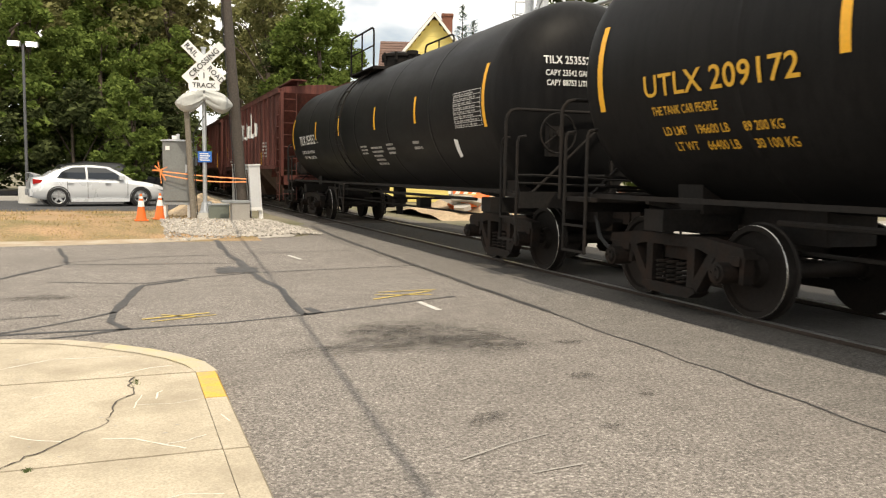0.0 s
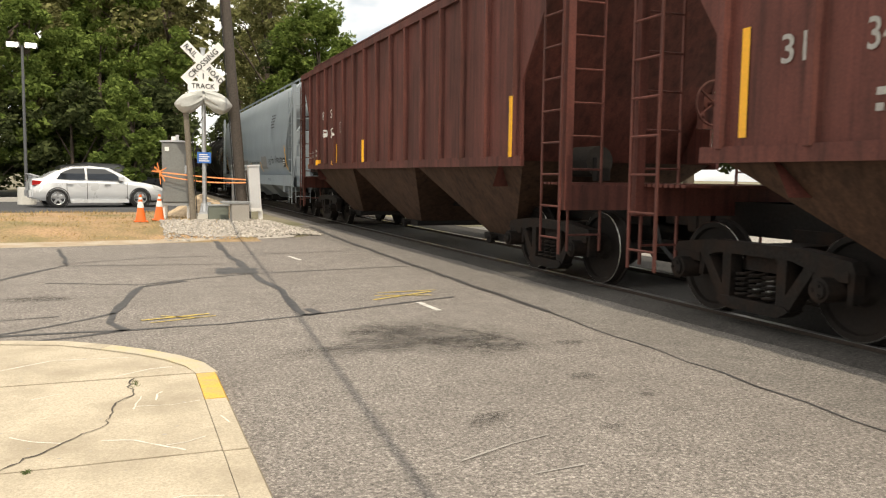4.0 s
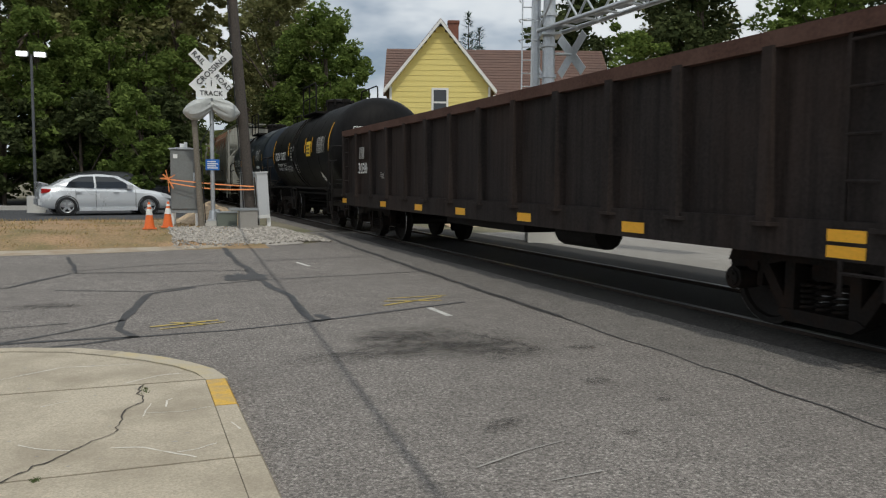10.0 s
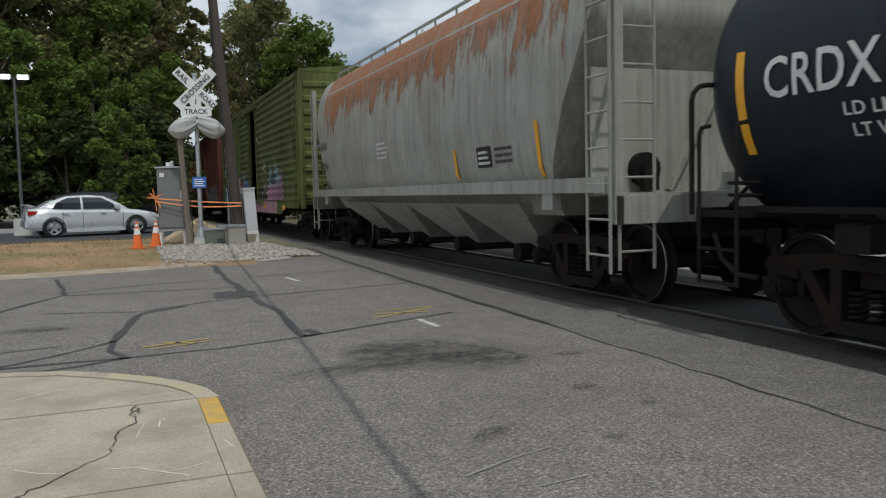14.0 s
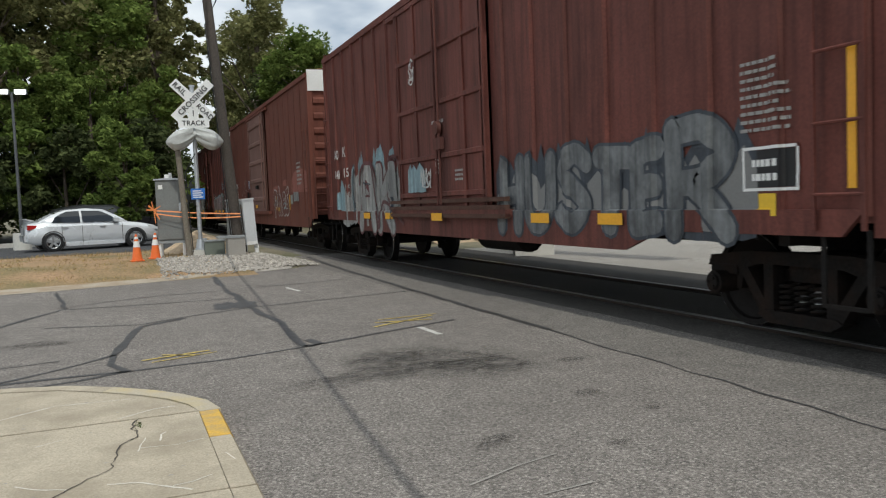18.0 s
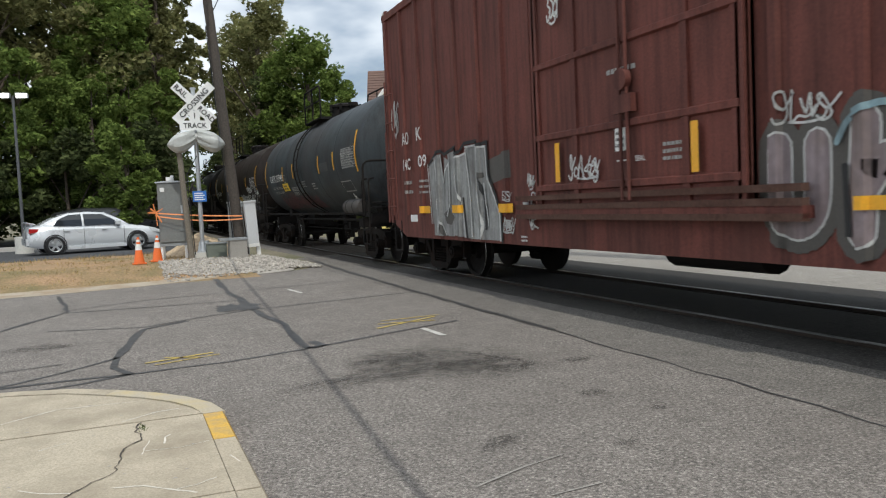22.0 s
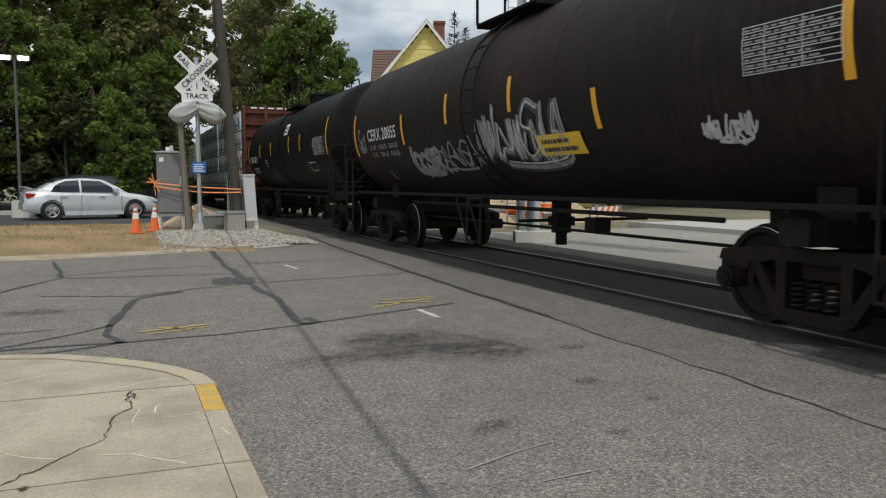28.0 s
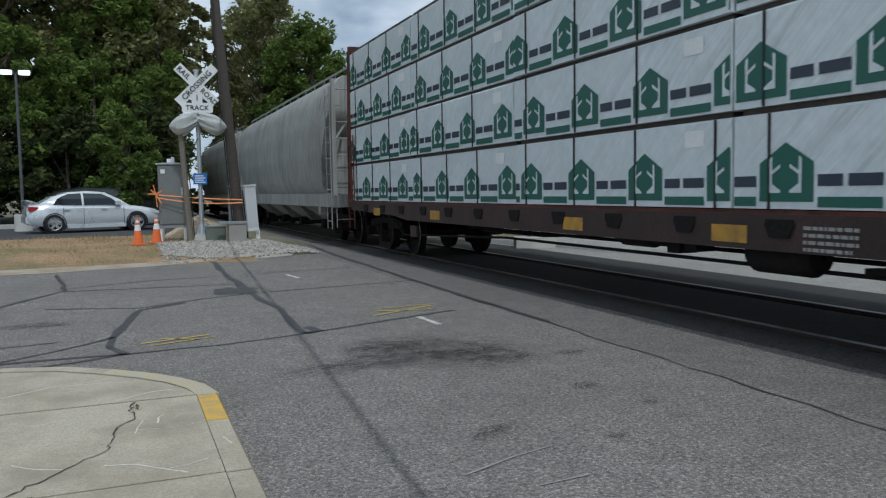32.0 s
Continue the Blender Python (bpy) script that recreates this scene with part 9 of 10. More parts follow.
def worn_tanks():
    c, h, s, zc, ye = tank_car("faded blue-grey tank car with a rusty patch", 226.3, 240.95, TANK_GREY, "GATX 217943", (5.47, 3.28, 2.2, 0.23), ends_and_mids(6.4, (3.2, 1.6, -1.86, -3.48), -5.52, m=(2.2, 2.65)),
                               (-4.3, -5.47, 2.2, 2.65), r=1.47, seed=16, reservoir=RESERVOIR, small=((0.6, 0.0, 2.1, 1.9, 3), (-0.6, -1.1, 2.0, 1.8, 3)))
    placard(3.57, 2.65, 1.87, 2.11, s, PLACARD_YELLOW, STENCIL_DARK, c, 4, label="yellow notice placard")
    smear(3, 4.9, -0.4, 1.32, 1.86, s, SPRAY_MAROON, c, 1500)
    fit_text("LD LMT  211900 LB  96100 KG", 5.32, 3.72, 1.95, 0.085, s, STENCIL_DIM, c, name="load_lettering")
    fit_text("LT WT  74100 LB  33600 KG", 5.25, 3.74, 1.80, 0.085, s, STENCIL_DIM, c, name="load_lettering")
    outline_box(3.10, 2.84, 2.13, 2.37, s, STENCIL_DIM, c, t=0.014)
    fit_text("C", 3.01, 2.93, 2.18, 0.085, s, STENCIL_DIM, c, name="class_letter")
    rows(2.32, 1.2, 1.96, 1.83, 3, s, STENCIL_DIM, c, 61)
    rows(2.28, 1.6, 1.81, 1.70, 3, s, STENCIL_DIM, c, 62)
    outline_box(-3.74, -4.65, 1.65, 1.91, s, STENCIL_DIM, c)
    patch(-2.86, -1.95, 2.22, 2.45, s, "dark_patch", STENCIL_DARK, c)
    hazard(-4.2, 1.42, 0.2, s, c)
    c, h, s, zc, ye = tank_car("rusty brown tank car with white graffiti", 240.95, 257.5, TANK_BROWN, "CERX 20053", (6.46, 4.66, 2.1, 0.2), ends_and_mids(7.2, (4.2, 1.97, -1.42, -4.15), -6.75, m=(2.22, 2.67)),
                               (-5.35, -6.54, 2.16, 2.59), seed=17, mid=0.4, reservoir=RESERVOIR, small=((6.3, 5.0, 1.98, 1.8, 2),))
    for k, (a, b, z0, z1, n, w) in enumerate(((-1.78, -4.28, 1.45, 1.97, 9, 0.045), (0.89, 0.07, 2.12, 3.05, 4, 0.045), (2.49, 0.23, 1.72, 2.13, 7, 0.025), (-4.23, -5.39, 2.03, 2.25, 5, 0.025), (-4.41, -5.78, 1.58, 1.9, 5, 0.04), (-6.06, -6.82, 1.84, 2.1, 5, 0.035), (-0.4, -1.0, 1.7, 1.85, 3, 0.025), (6.9, 6.5, 2.0, 2.9, 3, 0.06))):
        tag(40 + k, a, b, z0, z1, s, SPRAY_WHITE, c, w, n)
    placard(-1.1, -2.25, 1.67, 1.9, s, PLACARD_YELLOW, STENCIL_DARK, c, 4, label="yellow notice placard")
    outline_box(-3.8, -4.64, 1.66, 1.91, s, STENCIL, c)
    c, h, s, zc, ye = tank_car("black tank car with large white numbers", 257.5, 273.6, TANK_BLACK, "CERX 20128", (5.96, 4.46, 2.13, 0.22), ends_and_mids(6.97, (4.1, 1.8, -1.1, -3.2), -6.05), (-4.61, -6.02, 2.11, 2.53), seed=18, small=((5.9, 4.6, 1.95, 1.72, 2),))
    placard(-0.48, -0.91, 2.88, 3.25, s, WHITE, STENCIL_DARK, c, 6)
    c, h, s, zc, ye = tank_car("dark brown tank car with silver graffiti", 273.6, 289.4, TANK_BROWN, "CERX 20055", (5.82, 3.96, 2.2, 0.24), [(6.8, 1.92, 2.82), (3.6, 2.05, 2.6), (1.4, 2.28, 2.76), (-0.9, 2.28, 2.76), (-3.0, 1.93, 2.38), (-6.4, 2.07, 3.0)], (-5.34, -6.38, 2.22, 2.62), seed=19)
    for k, (a, b, z0, z1, n, w, m, o) in enumerate(((3.5, 2.2, 1.5, 2.1, 3, 0.10, SPRAY_SILVER, 0.008), (2.3, 0.6, 1.55, 2.0, 4, 0.035, SPRAY_SILVER, 0.010), (0.35, -2.1, 1.55, 2.35, 6, 0.12, SPRAY_DARKBLUE, 0.008),
                                                    (0.4, -2.2, 1.55, 2.38, 6, 0.055, SPRAY_SILVER, 0.015), (0.3, -2.15, 1.6, 2.35, 6, 0.022, SPRAY_WHITE, 0.022), (6.55, 6.15, 2.0, 2.4, 2, 0.04, SPRAY_SILVER, 0.010), (5.25, 5.12, 1.42, 1.58, 1, 0.02, SPRAY_SILVER, 0.010))):
        tag(163 if 1 < k < 5 else 160 + k, a, b, z0, z1, s, m, c, w, n, off=o)
    fit_text("LD. LMT.   190000 LBS    86200 KGS", 5.78, 3.98, 2.02, 0.09, s, STENCIL_DIM, c, name="load_lettering")
    fit_text("LT. WT.    73000 LBS    33100 KGS", 5.74, 4.00, 1.87, 0.09, s, STENCIL_DIM, c, name="load_lettering")
    placard(-1.47, -2.58, 1.67, 1.93, s, PLACARD_YELLOW, STENCIL_DARK, c, 4, off=0.022, label="yellow notice placard")
    tag(63, -4.66, -5.27, 1.69, 1.9, s, SPRAY_WHITE, c, 0.03, 4)
    c, h, s, zc, ye = tank_car("clean black tank car with white numbers", 289.4, 305.1, TANK_BLACK, "CERX 20127", (6.34, 4.85, 2.13, 0.22), ends_and_mids(6.9, (4.15, 1.88, -1.3, -2.96), -6.2), (-4.7, -5.95, 2.1, 2.55), seed=20, mid=0.28, small=((6.2, 5.0, 1.95, 1.72, 2), (3.2, 2.6, 2.2, 1.9, 3)))
    placard(-0.39, -0.96, 2.86, 3.2, s, WHITE, STENCIL_DARK, c, 6)
    outline_box(-3.72, -4.49, 1.68, 1.92, s, STENCIL, c)


def ribbed_hoppers():
    c, h, s, low = red_hopper("red-brown ribbed covered hopper with large faded white letters", 26.55, 44.45, 3)
    for y, w, hgt, shape in ((2.74, 0.58, 0.98, "hook"), (1.86, 0.52, 0.52, "ring"), (1.03, 0.62, 0.58, "arch"), (-0.06, 0.36, 0.62, "bar"), (-0.88, 0.55, 0.50, "ring"), (-1.74, 0.50, 0.95, "bar"), (-2.66, 0.50, 0.52, "ring")):
        forms = {"hook": [ring(0.5, 0.76, 0.34, 0.20, 30, 270), ring(0.5, 0.26, 0.34, 0.22, -210, 60)], "ring": [ring(0.5, 0.5, 0.32, 0.40)],
                 "arch": [[(0.14, 0.06), (0.14, 0.94)], ring(0.5, 0.62, 0.34, 0.32, 0, 150) + [], [(0.84, 0.62), (0.84, 0.06)]], "bar": [[(0.4, 0.06), (0.4, 0.94)], [(0.14, 0.06), (0.8, 0.06)]]}[shape]
        brush([[(u * w, v * hgt) for u, v in line] for line in forms], 0.17, y, 2.76, s, STENCIL, c, 0.010, "faded_shape")
    for ch, y in (("T", 5.49), ("S", 4.70), ("F", 3.84)):
        fit_text(ch, y, y - 0.14, 2.72, 0.23, s, STENCIL_DIM, c, off=0.012)
    for ch, y in (("31", 6.3), ("34", 5.5), ("82", 4.75)):
        fit_text(ch, y, y - 0.26, 2.25, 0.23, s, STENCIL_DIM, c, off=0.012)
    for y, z0, z1 in ((6.7, 1.69, 2.6), (3.5, 1.65, 2.12), (1.0, 1.65, 2.12), (-1.6, 1.65, 2.12), (-4.1, 1.65, 2.12), (-6.5, 1.6, 2.27)):
        stripe(y, z0, z1, s, c, 0.09, off=0.012)
    tag(21, 1.81, 1.08, 1.64, 1.98, s, SPRAY_WHITE, c, 0.03, 4, off=0.012)
    rows(5.4, 4.4, 2.02, 1.8, 2, s, STENCIL_DIM, c, 3, off=0.012)
    rows(-4.9, -5.6, 2.5, 1.9, 5, s, STENCIL_DIM, c, 8, off=0.012)
    c, h, s, low = red_hopper("red-brown ribbed covered hopper with white numbers", 44.45, 61.1, 4)
    for body, a, b, z, cap in (("BN", 4.95, 4.55, 2.75, 0.21), ("SF", 4.1, 3.70, 2.75, 0.21), ("429", 4.95, 4.4, 2.25, 0.23), ("225", 4.1, 3.55, 2.25, 0.23)):
        fit_text(body, a, b, z, cap, s, STENCIL, c, off=0.012)
    for y, z0, z1 in ((6.6, 1.55, 2.52), (3.47, 1.62, 2.09), (0.9, 1.62, 2.09), (-1.6, 1.62, 2.09), (-6.3, 1.6, 2.4)):
        stripe(y, z0, z1, s, c, 0.09, off=0.012)
    for a, b, z0, z1 in ((5.63, 5.19, 1.58, 1.72), (4.03, 3.59, 1.58, 1.68)):
        patch(b, a, z0, z1, s, "reflector", REFLECT, c, off=0.012, n=1)
    outline_box(3.15, 2.92, 2.35, 2.6, s, STENCIL_DIM, c, off=0.012)
    fit_text("PLATE", 3.12, 2.95, 2.52, 0.04, s, STENCIL_DIM, c, name="plate_letter")
    fit_text("C", 3.07, 3.0, 2.39, 0.09, s, STENCIL_DIM, c, name="plate_letter")
    for words, a, b, z in (("LD LMT", 6.28, 5.98, 1.90), ("206700", 5.66, 5.36, 1.92), ("LT WT", 6.28, 6.02, 1.78), ("61300", 5.62, 5.36, 1.80)):
        fit_text(words, a, b, z, 0.07, s, STENCIL_DIM, c, name="load_lettering")


def smooth_hoppers():
    c, h, s, ye = curved_hopper("pale grey smooth-sided covered hopper with scrawled black graffiti", 61.1, 81.05, HOPPER_GREY, HOPPER_GREY, 5)
    fit_text("UTCX", 7.62, 7.18, 2.30, 0.20, s, STENCIL_DARK, c)
    fit_text("632395", 7.66, 7.02, 1.95, 0.20, s, STENCIL_DARK, c)
    fit_text("LD LMT 219800", 7.62, 6.95, 1.60, 0.07, s, STENCIL_DARK, c, name="load_lettering")
    fit_text("LT WT  66200", 7.60, 6.98, 1.48, 0.07, s, STENCIL_DARK, c, name="load_lettering")
    for y, z0, z1 in ((7.8, 1.42, 2.26), (5.0, 1.42, 1.8), (2.4, 1.42, 1.8), (-0.2, 1.42, 1.8), (-2.75, 1.42, 1.8), (-7.95, 1.42, 2.26)):
        stripe(y, z0, z1, s, c, off=0.012)
    # small drawn figures: a round head over a body and limbs
    for k in range(6):
        y = 6.9 - 0.72 * k
        ring = [(0.15 + 0.10 * math.cos(a), 0.46 + 0.10 * math.sin(a)) for a in [math.pi / 5 * i for i in range(11)]]
        strokes([ring, [(0.15, 0.36), (0.16, 0.16)], [(0.0, 0.30), (0.3, 0.28)], [(0.16, 0.16), (0.05, 0.0)], [(0.16, 0.16), (0.28, 0.0)]], 0.028, y, 1.42, s, SPRAY_BLACK, c)
    patch(0.69, 2.31, 1.44, 1.89, s, "grey_patch", GREY_PATCH, c, "painted-over grey patch")
    patch(-4.12, -2.95, 1.52, 1.98, s, "grey_patch", GREY_PATCH, c, "painted-over grey patch")
    fit_text("Sometimes I wish I", -0.25, -2.41, 1.66, 0.21, s, SPRAY_BLACK, c, name="spray_lettering")
    fit_text("was Paid in", -0.35, -1.75, 1.43, 0.19, s, SPRAY_BLACK, c, name="spray_lettering")
    for words, a, b, z in (("out", -4.62, -5.05, 1.66), ("For", -5.25, -5.68, 1.70), ("Harambe", -6.0, -7.36, 1.72)):
        fit_text(words, a, b, z, 0.25, s, SPRAY_BLACK, c, name="spray_lettering", bold=0.0)
    sill = flat_side(1.60)
    fit_text("Trident Layers", 0.0, -1.80, 1.04, 0.21, sill, SPRAY_BLACK, c, off=0.006, name="spray_lettering", curved=False, bold=0.01)
    rows(-1.9, -2.9, 1.22, 1.06, 2, sill, STENCIL_DARK, c, 12, off=0.006, fat=0.4)
    rows(-4.9, -5.7, 1.20, 1.10, 2, sill, STENCIL_DARK, c, 13, off=0.006, fat=0.4)
    tag(75, 3.9, 3.0, 1.08, 1.26, sill, SPRAY_BLACK, c, 0.02, 4, off=0.006)
    tag(76, 6.2, 5.4, 1.06, 1.26, sill, SPRAY_BLACK, c, 0.02, 4, off=0.006)
    loops = [(0.34 + 0.32 * math.sin(a), 0.15 + 0.11 * math.sin(2 * a)) for a in [2 * math.pi * i / 28 for i in range(29)]]
    strokes([loops], 0.035, 1.37, 1.05, sill, SPRAY_BLACK, c, off=0.006)
    placard(-7.42, -7.82, 1.58, 1.87, s, BLACK, WHITE, c, 5, n=3)
    rows(-5.4, -6.2, 3.4, 2.9, 5, s, STENCIL_DARK, c, 6)
    c, h, s, ye = curved_hopper("weathered grey covered hopper with rust streaks", 137.55, 153.1, HOPPER_TAN, HOPPER_TAN, 7, sill=(1.29, 1.46))
    polys = []
    for k in range(24):
        for i in range(12):
            za, zb = 2.3 + 1.9 * i / 12, 2.3 + 1.9 * (i + 1) / 12
            polys.append([(0.5 * k, za), (0.5 * k + 0.5, za), (0.5 * k + 0.5, zb), (0.5 * k, zb)])
    skin = G()
    for poly in polys:
        skin.quad(*[(s(5.9 - u, v) - 0.005, 5.9 - u, v) for u, v in poly])
    part("rust_staining", skin.mesh("rust_staining", smooth=False), RUST, c, "orange rust running down from the roof")
    fit_text("ASHX", 6.1, 5.4, 2.43, 0.2, s, STENCIL_DARK, c)
    fit_text("1214", 6.1, 5.5, 1.94, 0.2, s, STENCIL_DARK, c)
    rows(1.3, 0.5, 2.36, 2.0, 4, s, STENCIL, c, 8)
    placard(-3.52, -4.01, 1.67, 1.97, s, BLACK, WHITE, c, 9, n=3)
    rows(-4.13, -4.7, 1.96, 1.7, 3, s, STENCIL_DARK, c, 6)
    for y, z0, z1 in ((-2.7, 1.52, 1.98), (-5.4, 1.5, 2.2)):
        stripe(y, z0, z1, s, c, off=0.012)


def boxcars():
    c, h, s, ye = boxcar("green boxcar with an open door and pink and blue graffiti", 153.1, 173.4, BOX_GREEN, BOX_GREEN, (-1.46, 0.21), ribbed_below=2.92, open_door=True)
    ring = [(0.60 + 0.55 * math.cos(a), 0.46 + 0.46 * math.sin(a)) for a in [2 * math.pi * i / 28 for i in range(29)]]
    strokes([ring], 0.11, 8.31, 2.76, s, WHITE, c, name="oval_mark")
    lay([[(0.5, 0.06), (0.68, 0.06), (0.66, 0.30), (0.86, 0.46), (0.66, 0.50), (0.78, 0.70), (0.62, 0.68), (0.66, 0.88), (0.52, 0.88), (0.56, 0.66), (0.40, 0.62), (0.54, 0.42), (0.34, 0.32), (0.52, 0.28)]], 8.31, 2.76, s, 0.012, "tree_mark", WHITE, c)
    for body, a, b, z in (("AT", 8.25, 7.95, 2.35), ("W", 7.62, 7.32, 2.35), ("39", 7.72, 7.38, 1.88)):
        p = patch(b - 0.06, a + 0.06, z - 0.06, z + 0.28, s, "number_plate_field", WHITE, c, off=0.008, n=1)
        fit_text(body, a, b, z, 0.21, s, BLACK, c, off=0.013)
    flames(81, 8.5, 7.1, 1.02, 1.95, s, SPRAY_TEAL, c, off=0.006)
    flames(82, 8.4, 7.3, 1.25, 2.0, s, SPRAY_BLUE, c, off=0.008, low=0.3)
    flames(83, 6.2, 2.9, 1.85, 2.35, s, SPRAY_WHITE, c, off=0.005, low=0.2)
    base = [(0.0, 0.35), (0.12, 0.0), (5.0, 0.0), (5.1, 0.5), (4.6, 0.95), (4.2, 0.9), (3.9, 1.2), (3.4, 1.2), (2.3, 1.22), (1.9, 0.98), (1.2, 1.1), (0.1, 1.15)]
    for u0, u1 in ((0, 1.3), (1.3, 2.6), (2.6, 3.9), (3.9, 5.2)):
        poly = [(min(max(u, u0), u1), v) for u, v in base]
        lay([poly], 7.15, 0.95, s, 0.006, "spray_base", SPRAY_PINK, c)
    vrho = (("V", 6.95, 6.08, 1.15, 1.98), ("R", 5.86, 5.14, 1.1, 1.85), ("H", 4.66, 3.72, 1.1, 1.95), ("O", 3.40, 2.88, 1.28, 1.95), ("E", 2.52, 2.25, 1.15, 1.62))
    sprayed(vrho, s, c, ((0.50, SPRAY_BLACK), (0.42, SPRAY_PINK)), 0.010)
    sprayed((("V", 6.85, 6.2, 1.12, 1.5), ("H", 4.7, 3.7, 1.05, 1.45), ("C", 3.40, 2.88, 1.2, 1.6)), s, c, ((0.16, SPRAY_MAUVE),), 0.022)
    for y, z, w, h in ((6.62, 1.72, 0.14, 0.5), (5.72, 1.45, 0.24, 0.3), (5.02, 1.62, 0.16, 0.34), (4.30, 1.70, 0.22, 0.42), (4.12, 0.98, 0.26, 0.46), (2.72, 1.0, 0.22, 0.32), (2.45, 1.33, 0.36, 0.10)):
        lay([[(0, h * 0.1), (w * 0.5, 0), (w, h * 0.2), (w * 0.85, h * 0.8), (w * 0.4, h), (-0.02, h * 0.9)]], y, z, s, 0.028, "spray_counter", SPRAY_BLACK, c)
    strokes([curve([(0.0, 0.0), (0.1, 0.5), (0.3, 0.75)]), curve([(1.0, 0.2), (1.15, 0.6), (1.2, 0.9)]), curve([(2.0, 0.1), (2.1, 0.5), (2.35, 0.7)]), curve([(3.2, 0.6), (3.6, 0.75), (4.0, 0.95)])], 0.022, 6.4, 1.05, s, SPRAY_BLACK, c, 0.030)
    strokes([curve([(0.0, 0.5), (0.08, 0.1), (0.2, 0.0)]), curve([(1.3, 0.4), (1.4, 0.0), (1.55, 0.35)]), curve([(2.4, 0.3), (2.46, 0.0)])], 0.03, 5.9, 1.05, s, SPRAY_WHITE, c, 0.031)
    flames(85, 2.1, 0.85, 1.15, 2.25, s, SPRAY_BLUE, c, off=0.006, low=0.75)
    flames(92, 2.05, 0.55, 1.05, 1.62, s, SPRAY_TEAL, c, off=0.013, low=0.8)
    tag(93, 2.5, 1.3, 2.0, 2.32, s, STENCIL_DIM, c, 0.045, 4)
    tag(94, 1.95, 0.7, 1.2, 1.62, s, SPRAY_BLACK, c, 0.02, 5, off=0.022)
    fit_text("SECURE BOTH HASPS", 1.65, 0.6, 2.62, 0.10, s, STENCIL_DIM, c, name="door_lettering")
    fit_text("BEFORE MOVING CAR", 1.45, 0.6, 2.45, 0.10, s, STENCIL_DIM, c, name="door_lettering")
    flames(88, -3.9, -6.2, 1.3, 2.55, s, SPRAY_TEAL, c, off=0.006, low=0.5)
    flames(86, -2.6, -6.3, 1.18, 1.85, s, SPRAY_PINK, c, off=0.009, low=0.45)
    flames(90, -4.6, -6.4, 1.18, 2.3, s, SPRAY_MAUVE, c, off=0.012, low=0.4)
    flames(91, -1.6, -3.4, 1.18, 1.75, s, DARK_GRIME, c, off=0.014, low=0.3)
    tag(87, 0.95, 0.3, 1.2, 1.9, s, SPRAY_BLACK, c, 0.03, 3)
    tag(89, -4.3, -5.2, 1.75, 2.1, s, SPRAY_BLACK, c, 0.03, 4, off=0.024)
    strokes([[(0.12 + 0.09 * math.cos(a), 0.15 + 0.14 * math.sin(a)) for a in [2 * math.pi * i / 16 for i in range(17)]], [(0.12, 0.02), (0.10, 0.3)]], 0.03, -3.0, 2.2, s, WHITE, c, name="round_mark")
    for y, z, w, h in ((1.35, 2.85, 0.16, 0.14), (0.4, 3.3, 0.12, 0.3), (-1.75, 3.3, 0.22, 0.16)):
        patch(y - w, y, z, z + h, s, "paper_scrap", SPRAY_WHITE, c, off=0.010, n=1)
    sill = flat_side(1.612)
    patch(1.95, 7.1, 0.76, 1.148, sill, "sprayed_sill", SPRAY_MAUVE, c, off=0.006, n=1)
    patch(0.15, 1.94, 0.76, 1.148, sill, "sprayed_sill", SPRAY_TEAL, c, off=0.006, n=1)
    patch(-5.5, -0.95, 0.76, 1.148, sill, "sprayed_sill", SPRAY_PINK, c, off=0.006, n=1)
    for y in (6.35, 2.6, -3.2, -6.8):
        patch(y - 0.23, y + 0.23, 0.90 if y < 5 else 1.18, 1.03 if y < 5 else 1.31, flat_side(1.63), "reflector", REFLECT, c, off=0.008, n=1)
    c, h, s, ye = boxcar("red-brown boxcar with silver and black graffiti", 173.4, 190.95, BOX_RED, BOX_RED, (-1.63, 2.07), white_cap=False, plug=True)
    box_marks(c, "AO", "K", "140", "15", 6.93)
    flames(92, 5.75, 2.15, 0.8, 2.3, s, SPRAY_SILVER, c, low=0.72)
    flames(192, 7.05, 6.5, 1.15, 1.9, s, SPRAY_TEAL, c, off=0.006, low=0.35)
    flames(193, 6.4, 5.7, 0.78, 1.8, s, SPRAY_SILVER, c, off=0.006, low=0.6)
    for y, w in ((5.1, 0.28), (4.0, 0.45), (3.05, 0.35)):
        flames(194 + int(y), y, y - w, 1.6, 2.55, s, SPRAY_TEAL, c, off=0.005, low=0.6)
    fit_text("215100", 6.25, 5.85, 1.66, 0.10, s, STENCIL_DIM, c, name="load_lettering")
    fit_text("70900", 6.2, 5.85, 1.50, 0.10, s, STENCIL_DIM, c, name="load_lettering")
    for y, z, w, h in ((3.75, 1.42, 0.26, 0.16), (3.05, 1.42, 0.55, 0.5)):
        lay([[(0, 0), (w, 0), (w * 0.9, h), (w * 0.05, h)]], y, z, s, 0.034, "sprayed_panel", GREY_PATCH, c)
    sprayed((("C", 5.62, 5.30, 1.2, 2.1),), s, c, ((0.13, SPRAY_DARKBLUE), (0.05, SPRAY_TEAL)), 0.018)
    sprayed((("A", 4.88, 3.95, 0.85, 1.95), ("K", 3.55, 2.75, 0.85, 1.95)), s, c, ((0.40, SPRAY_MAROON), (0.30, SPRAY_SILVER)), 0.018)
    strokes([curve([(0.0, 0.9), (0.2, 1.25), (0.9, 1.3), (1.2, 0.9)]), curve([(1.4, 0.0), (1.6, 0.5), (2.3, 0.35), (2.9, 0.1)]), curve([(2.0, 1.25), (2.4, 1.35), (2.9, 1.0)])], 0.075, 5.0, 0.82, s, SPRAY_MAROON, c, 0.030)
